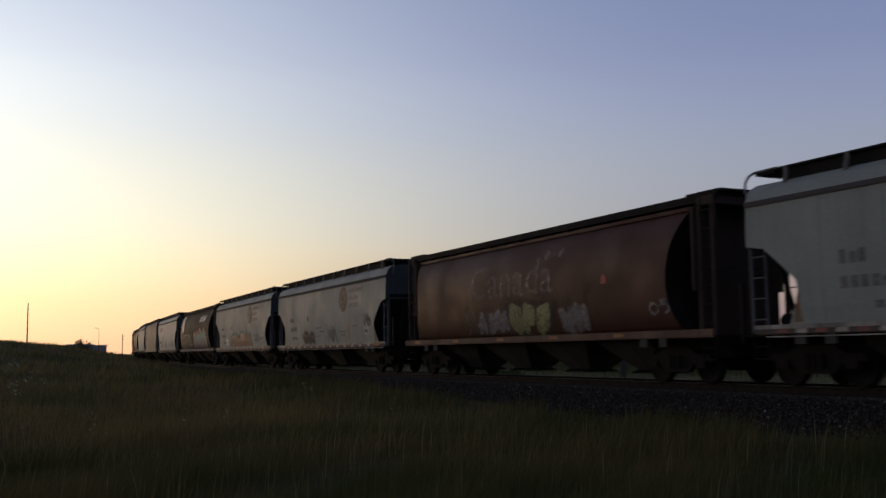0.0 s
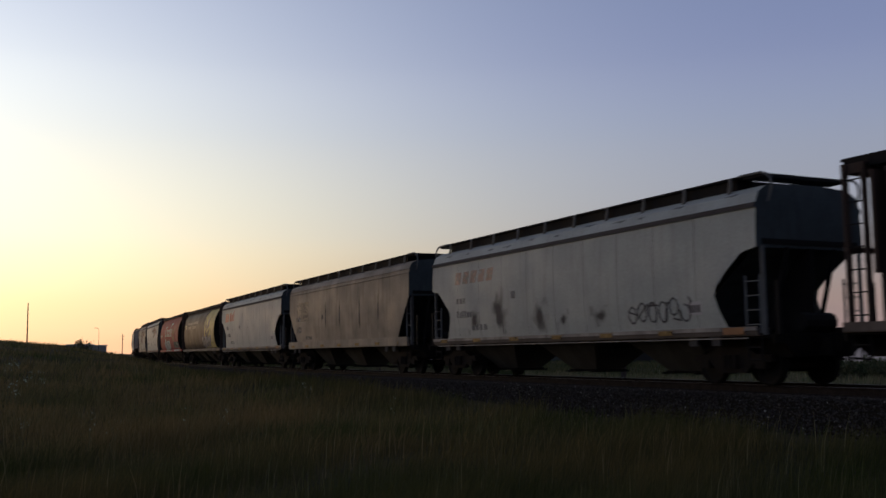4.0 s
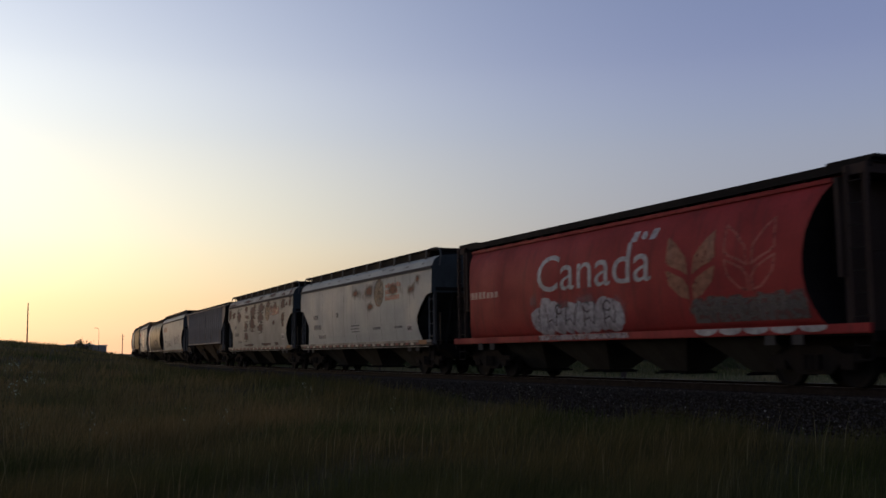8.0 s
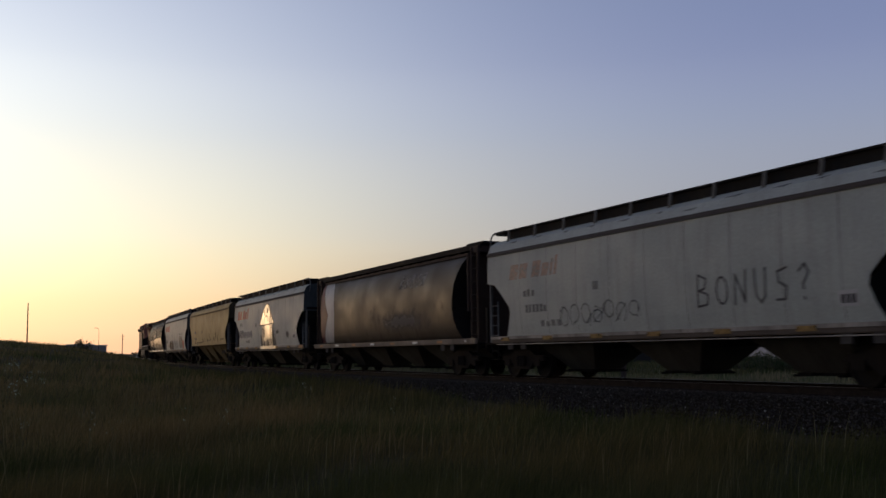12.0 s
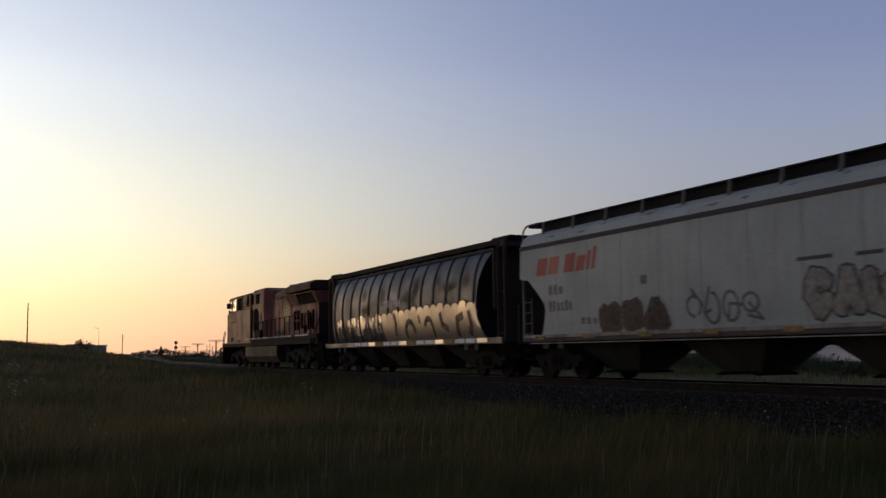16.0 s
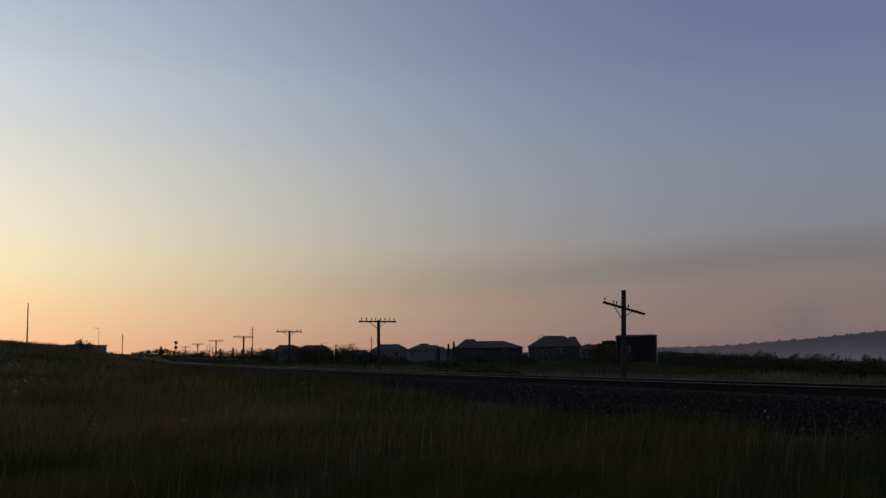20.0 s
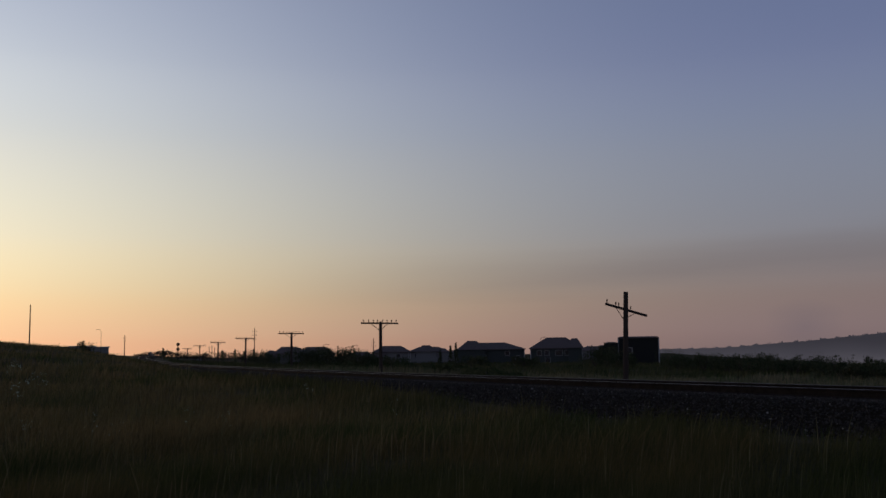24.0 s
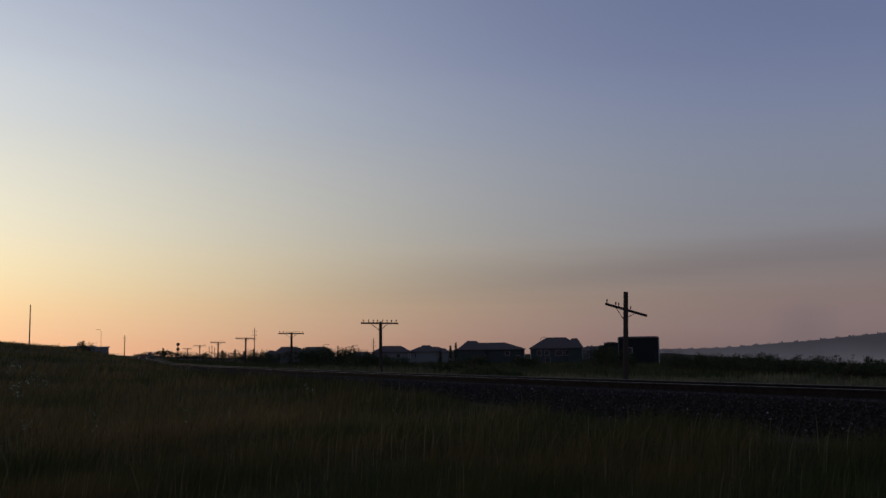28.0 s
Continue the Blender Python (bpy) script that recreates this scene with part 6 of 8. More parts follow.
    # 6
    on_side(C[6], GREY, [rect(-6.2, -4.3, 2.4, 3.35)], spray("cream_square", (0.3, 0.25, 0.185), 0.5, 0.6), "repaint_patch", "slightly paler repainted square")
    for x in (-1.6, 0.4, 3.0, 5.2):
        on_side(C[6], GREY, [rect(x - 0.14, x + 0.14, 1.4, 3.7)], M["soot"], "streak", "dark run-down streak")
    # 7, 15, 17 red names
    red_mark(C[7], -6.5, -3.6, 2.95, 3.6, red, 1)
    red_mark(C[15], -7.0, -4.0, 2.95, 3.6, red, 1)
    red_mark(C[17], -7.05, -3.95, 2.95, 3.55, red, 1)
    red_mark(C[13], -6.6, -3.8, 2.95, 3.5, spray("ghost_orange", (0.5, 0.33, 0.25), 0.5, 0.6), 1)
    # 8
    on_side(C[8], BARREL, [[(3.35, 1.3), (7.55, 1.3), (7.55, 4.05), (3.75, 4.05), (3.3, 3.65), (3.05, 3.2), (2.98, 2.6), (3.08, 1.9)]], spray("straw_yellow", (0.36, 0.3, 0.06)), "end_panel", "yellow painted end panel")
    wheat(C[8], 3.3, 5.1, 1.9, 3.5, spray("dark_leaf", (0.08, 0.05, 0.035)), random.Random(1))
    wheat(C[8], 5.4, 7.2, 1.5, 3.6, spray("dark_leaf_line", (0.17, 0.13, 0.04)), random.Random(1), True)
    M["haze_pale"] = stain_mat("haze_pale", (0.2, 0.2, 0.2), False)
    haze(C[8], BARREL, 1.7, 6.2, 1.25, 2.5, M["haze_pale"], lift=0.0135)
    bubble(C[8], BARREL, 1.9, 5.9, 1.35, 2.2, 6, 81, spray("cloud_grey", (0.24, 0.24, 0.25), 0.5, 0.7), None, spray("cloud_line", (0.36, 0.36, 0.37), 0.5, 0.7), "grey bubble letters", 0.5)
    on_side(C[8], BARREL, ribbon([(6.9, 2.6), (6.95, 2.0), (7.15, 1.4)], 0.1), spray("burnt_orange", (0.3, 0.12, 0.04), 0.5, 0.8), "paint_drip", "orange edge of the panel", 0.014)
    on_side(C[8], BARREL, [rect(-7.0, -6.75, 2.78, 3.25), rect(-6.45, -6.1, 2.85, 3.2)], spray("old_straw", (0.36, 0.29, 0.15), 0.5, 0.8), "flag_mark", "pale yellow flag mark")
    for k, (a, b2, z) in enumerate(((-5.36, -3.27, 3.2), (-5.36, -3.8, 2.85), (-2.74, -0.33, 3.2), (-2.74, -1.0, 2.85))):
        bars(C[8], BARREL, a, b2, z, z + 0.2, spray("dull_pink", (0.13, 0.095, 0.085)), 8, 90 + k, "name_mark")
    for x in (-7.2, -4.2, -1.4, 1.6):
        on_side(C[8], BARREL, [rect(x, x + 0.12, 1.5, 1.9, -0.1)], spray("old_yellow", (0.26, 0.18, 0.05), 0.5, 0.7), "jack_mark", "yellow jacking mark")
    # 9
    canada(C[9], -2.92, 2.33, 2.46, 3.5, spray("letter_white", (0.55, 0.53, 0.52), 0.5, 0.92), (1.4, 2.4, 3.48, 3.74))
    wheat(C[9], 2.9, 4.6, 1.85, 3.45, spray("wheat_gold", (0.34, 0.135, 0.075), 0.55, 0.95), random.Random(1))
    wheat(C[9], 4.9, 6.4, 1.95, 3.5, spray("wheat_faint", (0.5, 0.12, 0.1), 0.55, 0.75), random.Random(1), True)
    bars(C[9], BARREL, -7.3, -5.2, 2.48, 2.7, spray("dull_rose", (0.5, 0.25, 0.22)), 8, 9)
    M["haze_white"] = stain_mat("haze_white", (0.3, 0.27, 0.27), False)
    haze(C[9], BARREL, -3.5, 1.5, 1.1, 2.45, M["haze_white"])
    rng = random.Random(97)
    cloud, thin = spray("white_fill", (0.5, 0.49, 0.51), 0.5, 0.85), spray("violet_grey_line", (0.11, 0.085, 0.095), 0.6, 0.85)
    for k in range(9):
        x, top = -2.95 + 0.46 * k, 2.1 + rng.uniform(-0.12, 0.2) - 0.07 * max(0, k - 6)
        on_side(C[9], BARREL, [blob(x, (1.28 + top) / 2, 0.36, (top - 1.28) / 2, rng, 16, 0.12)], cloud, "graffiti_fill", "white sprayed cloud of letters", 0.009 + 0.0006 * k)
    st = []
    for k in range(9):
        x = -3.0 + 0.46 * k
        st += ribbon([(x, 1.4 + rng.uniform(0, 0.2)), (x + 0.1, 1.75), (x + rng.uniform(0.0, 0.3), 2.1)], 0.05)
        if k in (2, 5, 7):
            st += ribbon(arc(x + 0.25, 1.95, 0.15, 0.13, 20, 330, 9), 0.05)
        if k % 2:
            st += ribbon([(x + 0.05, 1.6), (x + 0.3, 1.68), (x + 0.42, 1.5)], 0.04)
    on_side(C[9], BARREL, st, thin, "graffiti_line", "thin grey lines between the letters", 0.0165)
    bm = bmesh.new()
    box(bm, -3.1, 1.2, -1.497, -1.491, 1.1, 1.24)
    part("sill_block", bm, spray("drip_white", (0.4, 0.33, 0.33), 0.5, 0.55), C[9], "white paint run over the sill")
    rng = random.Random(92)
    on_side(C[9], BARREL, [blob(3.95 + k * 0.42, 1.72 + rng.uniform(-0.03, 0.06), 0.28, 0.2, rng) for k in range(8)] + [rect(3.75, 7.15, 1.38, 1.74)], spray("cloud_dark", (0.12, 0.105, 0.1), 0.6, 0.8), "graffiti_cloud", "dark grey cloud row", 0.01)
    st = []
    for k in range(8):
        st += ribbon(arc(3.95 + k * 0.42, 1.74, 0.22, 0.14, 10, 170, 8), 0.045)
    on_side(C[9], BARREL, st, spray("pale_rim", (0.2, 0.17, 0.165), 0.55, 0.45), "graffiti_line", "pale rims of the cloud row", 0.014)
    for k in range(5):
        x = 3.72 + k * 0.78
        bm = bmesh.new()
        slab(bm, [(x, 1.235)] + [(x + 0.36 - 0.36 * math.cos(math.pi * q / 8), 1.215 - (0.125 if k < 4 else 0.11) * math.sin(math.pi * q / 8)) for q in range(9)] + [(x + 0.72, 1.235)], -1.503, -1.493)
        part("sill_scallop", bm, spray("sill_white", (0.5, 0.48, 0.46), 0.5, 0.9), C[9], "white scallop painted on the sill")
    # 10
    emblem(C[10], 2.5, 3.6, 2.65, 3.78, oval, oval_in)
    for z, e in ((3.35, 5.95), (3.1, 5.6), (2.86, 5.8)):
        bars(C[10], GREY, 3.75, e - 0.55, z, z + 0.18, spray("dull_red", (0.36, 0.14, 0.1)), 7, int(z * 10), "name_mark")
    for x, z, rx, rz in ((0.9, 3.35, 0.9, 0.35), (2.5, 3.35, 0.85, 0.5), (5.1, 3.3, 1.1, 0.45), (6.9, 3.15, 0.55, 0.4), (7.5, 3.5, 0.4, 0.3), (2.7, 2.7, 0.9, 0.3)):
        on_side(C[10], GREY, [rect(x - rx - 0.55, x + rx - 0.55, z - rz, z + rz)], M["rust_stain"], "rust_stain", "orange brown rust bloom", 0.012)
    on_side(C[10], GREY, [rect(-0.35, 0.75, 1.95, 2.0), rect(-0.35, 0.65, 1.82, 1.86), rect(-0.3, 0.7, 1.7, 1.74), rect(2.35, 3.15, 1.75, 1.85), rect(4.65, 5.45, 1.75, 1.83)], faint, "data_mark")
    # 11
    emblem(C[11], 2.3, 3.45, 2.66, 3.75, oval, oval_in)
    bars(C[11], GREY, 3.6, 5.6, 2.95, 3.4, spray("ghost_red", (0.34, 0.1, 0.1), 0.5, 0.6), 5, 4, "name_mark", "", 0.0, 0.024)
    for k, (x0, x1, z0, z1) in enumerate(((-7.6, -6.7, 3.05, 3.7), (-6.5, -5.5, 3.05, 3.5), (-5.1, -3.9, 2.8, 3.6), (-2.95, -2.1, 3.35, 3.75), (-3.0, -1.6, 2.95, 3.2), (-3.1, -2.0, 2.15, 2.85), (-3.1, -2.0, 1.6, 2.2),
                                          (-1.4, 0.1, 2.95, 3.78), (-1.6, 0.0, 2.15, 3.0), (0.55, 2.2, 3.2, 3.78), (0.4, 2.15, 2.6, 3.25), (0.45, 2.05, 2.05, 2.65), (2.65, 3.5, 3.45, 3.78), (4.1, 5.1, 2.95, 3.78), (3.4, 4.0, 3.2, 3.6),
                                          (5.7, 6.7, 3.2, 3.7), (5.9, 6.65, 2.5, 3.0), (6.0, 6.5, 2.25, 2.6), (7.4, 7.95, 3.3, 3.76), (6.8, 7.25, 3.35, 3.55), (4.05, 4.65, 2.4, 2.65))):
        gx, gz2 = (x1 - x0) * 0.03, (z1 - z0) * 0.1
        on_side(C[11], GREY, [rect(x0 - gx, x1 + gx, z0 - gz2, min(3.785, z1 + gz2))], M["rust_patch"], "rust_patch", "dark red rust patch with torn edges", 0.01 + 0.0005 * k)
    for x0, x1, z0, z1 in ((-7.7, -4.9, 3.89, 4.05), (-3.5, -1.3, 3.92, 4.1), (0.4, 1.5, 3.95, 4.2), (2.9, 4.5, 3.95, 4.2), (5.6, 6.6, 3.92, 4.08), (7.2, 7.9, 3.9, 4.2)):
        on_side(C[11], GREY, [rect(x0, x1, z0, z1)], M["rust_patch"], "rust_patch", "rust along the edge of the roof", 0.008)
    for x0, x1 in ((-3.2, -0.3), (1.2, 3.4), (4.2, 5.2)):
        on_side(C[11], GREY, [rect(x0, x1, 1.27, 1.45)], M["rust_patch"], "rust_patch", "rust along the foot of the side", 0.008)
    # 12
    rib = RIBBED
    for k in (0, 4, 7, 10, 13, 17):
        x = -7.08 + 14.2 * k / 17
        bm = bmesh.new()
        box(bm, x - 0.034, x + 0.034, -1.557, -1.551, 1.8, 2.15 + 0.2 * (k % 3))
        part("rib_mark", bm, org, C[12])
    for x, z, rx, rz in ((0.7, 2.1, 0.9, 0.45), (2.0, 2.1, 0.9, 0.45), (-1.6, 3.0, 0.5, 1.2), (0.7, 3.2, 0.6, 1.0), (1.3, 1.85, 1.2, 0.35), (3.2, 1.95, 0.9, 0.4), (-3.4, 2.0, 0.6, 0.3), (5.2, 2.2, 0.5, 0.5), (3.4, 3.2, 0.35, 0.9), (-5.0, 3.0, 0.3, 0.8)):
        on_side(C[12], rib, [rect(x - rx, x + rx, z - rz, z + rz)], M["soot"], "smudge", "dark sooty smudge")
    for x in (-6.2, 5.3, 5.95):
        bars(C[12], rib, x, x + 0.45, 2.0, 2.25, D, 2, int(x * 10 + 99), "data_mark")
    # 13
    h, z = 0.72, 1.75
    st = []
    for k, g in enumerate((
            [[(0, 0), (0.1, 1), (0.6, 0.85), (0.5, 0.55), (0.1, 0.5), (0.7, 0.35), (0.6, 0.05), (0, 0)]],
            [arc(0.4, 0.45, 0.34, 0.42, 0, 360, 10)],
            [[(0, 0), (0.1, 0.9), (0.6, 0.05), (0.7, 1)]],
            [[(0.05, 1), (0.1, 0.2), (0.35, 0.0), (0.6, 0.2), (0.65, 1)]],
            [[(0.65, 0.95), (0.15, 0.85), (0.2, 0.55), (0.6, 0.4), (0.5, 0.05), (0, 0.05)]],
            [[(0.1, 0.8), (0.4, 1), (0.6, 0.75), (0.3, 0.45), (0.3, 0.3)], [(0.3, 0.08), (0.32, 0.02)]])):
        for p in g:
            st += ribbon([(1.9 + k * 0.6 + u * 0.52, z + v * h) for u, v in p], 0.05)
    on_side(C[13], GREY, st, D, "graffiti_tag", "black sprayed letters")
    scrawl(C[13], GREY, -3.9, -0.2, 1.45, 2.1, 7, 131, faint, "grey scrawled tags", 0.04)
    # 14
    on_side(C[14], BARREL, [rect(2.3 + k * 0.5, 2.6 + k * 0.5, 3.2, 3.7, 0.15) for k in range(5)], faint, "name_mark", "dull slanted blocks of a railway name")
    on_side(C[14], BARREL, [rect(-1.5, 6.8, 1.35, 2.6)], M["soot"], "smudge")
    reflectors(C[14], 1.495, -7.6, 7.9, 1.12, 2.2, [org, W], 0.08, 0.2)
    # 15
    blk = spray("black_line", (0.03, 0.03, 0.03))
    on_side(C[15], GREY, [[(-0.72, 1.28), (1.66, 1.28), (1.72, 2.52), (-0.56, 2.52)]], silver, "graffiti_fill", "silver sprayed house wall")
    dome = [(-1.1, 2.46), (-0.72, 2.84), (-0.32, 3.22), (0.08, 3.54), (0.5, 3.68), (0.9, 3.56), (1.25, 3.2), (1.75, 2.82), (2.14, 2.5), (0.6, 2.46)]
    on_side(C[15], GREY, [dome], silver, "graffiti_fill", "silver sprayed roof shape", 0.009)
    for q in ([(-1.05, 1.28), (-0.9, 1.95), (-0.72, 1.28)], [(1.72, 1.28), (1.98, 2.2), (2.12, 1.28)], [(2.1, 1.28), (2.42, 1.75), (2.4, 1.28)], [(-0.4, 1.28), (-0.3, 1.75), (-0.12, 1.28)], [(0.5, 1.28), (0.7, 1.7), (0.78, 1.28)]):
        on_side(C[15], GREY, [q], spray("leaf_grey", (0.06, 0.065, 0.07), 0.5, 0.8), "graffiti_leaf", "dark sprayed leaf", 0.016)
    st = ribbon(dome + dome[:1], 0.06) + ribbon(arc(0.4, 2.62, 0.44, 0.36, 10, 170), 0.07) + ribbon(arc(0.0, 3.15, 0.13, 0.13, 0, 360), 0.045) + ribbon(arc(0.66, 3.24, 0.14, 0.13, 0, 360), 0.05) + ribbon(arc(0.0, 3.13, 0.04, 0.05, 0, 360), 0.06) + ribbon(arc(0.66, 3.22, 0.04, 0.05, 0, 360), 0.06)
    st += ribbon(arc(-0.2, 2.1, 0.2, 0.3, 0, 360), 0.08) + ribbon([(1.25, 3.2), (1.3, 2.5), (1.38, 1.4)], 0.06) + ribbon([(-0.9, 1.9), (-0.65, 1.35)], 0.05) + ribbon([(1.7, 2.0), (1.75, 1.35)], 0.05) + ribbon([(1.95, 1.9), (1.85, 1.35)], 0.05)
    for k in range(9):
        st += ribbon([(1.42, 2.3 - k * 0.1), (1.64, 2.28 - k * 0.1)], 0.025)
    rng = random.Random(155)
    for k in range(13):
        x = -0.62 + k * 0.17
        st += ribbon([(x, 1.3), (x + rng.uniform(-0.04, 0.04), 1.45 + rng.random() * 0.45)], rng.uniform(0.03, 0.08))
    for k in range(16):
        st += ribbon([(1.2, 3.16 - k * 0.042), (1.4 + k * 0.028, 3.1 - k * 0.042)], 0.016)
    st += ribbon([(-0.56, 2.5), (-0.68, 1.3)], 0.05) + ribbon([(1.7, 2.5), (1.64, 1.3)], 0.05) + ribbon([(1.6, 1.35), (2.0, 2.35), (2.15, 1.5), (2.4, 1.9)], 0.06) + ribbon([(-0.95, 1.35), (-0.7, 1.9)], 0.05) + ribbon(arc(-0.2, 2.1, 0.1, 0.16, 0, 360), 0.05)
    on_side(C[15], GREY, st, blk, "graffiti_line", "black sprayed outlines", 0.014)
    throw_up(C[15], GREY, -6.7, -3.1, 1.75, 2.25, 7, 151, None, None, spray("ghost_grey", (0.33, 0.33, 0.34), 0.6, 0.5), None, "faint buffed graffiti")
    bm = bmesh.new()
    box(bm, -1.0, 2.4, -1.556, -1.548, 1.1, 1.262)
    part("sill_block", bm, dull, C[15], "silver paint over the sill")
    for x, z, rx, rz in ((2.8, 2.0, 0.5, 0.16), (4.8, 1.85, 0.5, 0.35)):
        on_side(C[15], GREY, [rect(x - rx, x + rx, z - rz, z + rz)], M["soot"], "smudge")
    # 16
    for x0, x1, z0, z1 in ((-5.6, -5.2, 1.62, 1.85), (-4.6, -2.2, 1.68, 1.76), (-1.95, -1.6, 1.72, 2.0), (-0.9, -0.8, 1.7, 2.0), (0.0, 0.4, 1.75, 1.95), (0.85, 1.05, 1.7, 2.35), (1.4, 1.55, 1.75, 2.1), (2.7, 3.1, 1.8, 2.05), (3.45, 3.7, 1.9, 2.4), (4.2, 4.4, 1.7, 2.15), (5.4, 6.6, 1.8, 1.9)):
        on_side(C[16], GREY, [rect(x0, x1, z0, z1)], spray("mustard_brown", (0.17, 0.105, 0.05), 0.6, 0.55), "repaint_patch", "brown painted-out patch")
    # 17
    bubble(C[17], GREY, -4.0, -1.2, 1.2, 2.05, 3, 171, spray("rust_brown", (0.1, 0.065, 0.05), 0.6, 0.8), None, None, "brown spray letters", 0.62)
    scrawl(C[17], GREY, -0.6, 1.8, 1.4, 2.2, 4, 172, spray("tag_dark", (0.11, 0.11, 0.12)), "dark curled spray tag", 0.07)
    bubble(C[17], GREY, 3.0, 5.2, 1.32, 2.28, 3, 177, spray("tan_fill", (0.34, 0.32, 0.28), 0.5, 0.8), blk, None, "tan spray letters with dark edges", 0.45)
    throw_up(C[17], GREY, 4.75, 5.95, 1.2, 2.15, 2, 174, None, None, spray("flame_red", (0.42, 0.11, 0.06)), None, "orange red spray blob")
    on_side(C[17], GREY, [rect(2.86, 3.77, 2.52, 2.6), rect(4.32, 4.95, 2.5, 2.58)], D, "paint_dash")
    # 18
    bars(C[18], BARREL, -1.33, 0.85, 2.55, 2.85, spray("dull_white", (0.45, 0.46, 0.48), 0.5, 0.8), 9, 18, "name_mark", "worn white blocks of a company name", 0.0, 0.04)
    haze(C[18], BARREL, -5.9, 8.2, 0.9, 2.5, stain_mat("haze_silver", (0.07, 0.073, 0.077), False), lift=0.041)
    for x0, x1, n, sd in ((-6.6, -5.7, 2, 180), (-5.3, -1.2, 5, 181)):
        bubble(C[18], BARREL, x0, x1, 1.5, 2.3, n, sd, silver, blk, None, "silver spray letters with black edges", 0.34)
    rng = random.Random(182)
    band = spray("silver_band", (0.42, 0.39, 0.34), 0.32)
    band.node_tree.nodes["Principled BSDF"].inputs["Metallic"].default_value = 0.85
    top = []
    for k in range(15):
        x, rise = -1.1 + 0.58 * k, 2.2 + 0.02 * min(k, 6) + rng.uniform(-0.05, 0.05)
        top += [(x + 0.29 - 0.29 * math.cos(math.pi * q / 5), rise + 0.16 * math.sin(math.pi * q / 5)) for q in range(5)]
    on_side(C[18], BARREL, [[(-1.0, 1.26)] + top + [(7.4, 1.26)]], band, "graffiti_fill", "silver sprayed band with a scalloped top", 0.044)
    on_side(C[18], BARREL, ribbon([(x, z2 + 0.02) for x, z2 in top], 0.04), blk, "graffiti_line", "thin dark edge of the silver band", 0.047)
    maroon2 = spray("maroon_dark", (0.05, 0.028, 0.028), 0.5, 0.9)
    for pts, w in (([(0.2, 2.25), (0.35, 1.9), (0.2, 1.5)], 0.22), (arc(1.65, 1.5, 0.42, 0.45, 10, 190, 9), 0.22), (arc(3.35, 1.55, 0.36, 0.45, -20, 150, 9), 0.2), ([(4.4, 2.1), (4.5, 1.75), (4.85, 1.6)], 0.24),
                   ([(5.6, 1.4), (5.7, 1.9), (6.1, 2.0)], 0.26), ([(6.6, 2.1), (6.7, 1.7), (6.5, 1.4)], 0.24), ([(2.5, 2.1), (2.6, 1.9)], 0.16)):
        on_side(C[18], BARREL, ribbon(pts, w), maroon2, "graffiti_line", "dark maroon sprayed curve", 0.049)
    reflectors(C[18], 1.495, -4.6, 7.6, 1.1, 0.82, [W, W, silver, yy[0]], 0.14, 0.86)
    for x, z2, rx, rz in ((-3.0, 2.6, 1.0, 0.4), (1.5, 2.8, 1.2, 0.5), (-6.3, 1.7, 0.7, 0.5), (5.0, 3.0, 1.0, 0.4), (-5.3, 1.7, 1.6, 0.6), (-2.6, 1.6, 2.2, 0.5), (4.1, 3.3, 0.3, 0.6), (2.1, 3.2, 0.25, 0.7), (-1.1, 3.1, 0.3, 0.7), (-3.2, 3.2, 0.3, 0.6), (6.3, 3.2, 0.3, 0.7)):
        on_side(C[18], BARREL, [rect(x - rx, x + rx, z2 - rz, z2 + rz)], M["loco_soot"], "smudge", "dark worn patch", 0.042)

    # weld seams of the side sheets, scraped paint along the roof's edge
    seam = spray("seam_shadow", (0.2, 0.215, 0.2), 0.6, 0.55)
    for i in (0, 2, 3, 5, 7, 10, 13, 15, 17):
        for k in range(9):
            x = -6.0 + 1.5 * k + BODY_DX[C[i].name]
            on_side(C[i], GREY, [rect(x, x + 0.018, 1.3, 3.76)], seam, "weld_seam", "", 0.003)
    for i in (5, 7, 10, 11, 13, 15, 17):
        rng = random.Random(600 + i)
        for k in range(11):
            x = -6.7 + 1.36 * k + rng.uniform(-0.3, 0.3)
            ln = rng.uniform(0.25, 0.7)
            z = rng.uniform(4.02, 4.16)
            on_side(C[i], GREY, [[(x, z - 0.015), (x + ln * 0.5, z - 0.025), (x + ln * 0.6, z - 0.05), (x + ln, z + 0.015), (x + ln * 0.7, z + 0.02), (x + ln * 0.3, z + 0.006)]], faint, "roof_scuff", "dark scrape along the roof's edge", 0.004)


paint_train(CARS)

# ---- ground ----
STEP_S = np.arange(-900, 901, 2.0)
LINE = np.array([[np.interp(s, np.arange(-900, 901), TRACK[:, k]) for k in range(4)] for s in STEP_S])


def smooth(a, b, v):
    t = np.clip((v - a) / (b - a), 0, 1)
    return t * t * (3 - 2 * t)


def side_of(x, y):
    """Distance to the track's line (far side positive) and its height there, for arrays."""
    d = np.full(x.shape, 1e9)
    side = np.zeros(x.shape)
    zz = np.zeros(x.shape)
    for x0, y0, z0, th in LINE:
        q = (x - x0) ** 2 + (y - y0) ** 2
        m = q < d
        d = np.where(m, q, d)
        side = np.where(m, (x - x0) * math.sin(th) + (y - y0) * math.cos(th), side)
        zz = np.where(m, z0, zz)
    return np.where(side < 0, -np.sqrt(d), np.sqrt(d)), zz


def wave(x, y, k):
    return np.sin(x * 0.9 * k + 1.3) * np.cos(y * 1.1 * k + 0.4) + 0.6 * np.sin(x * 2.1 * k + y * 1.7 * k)


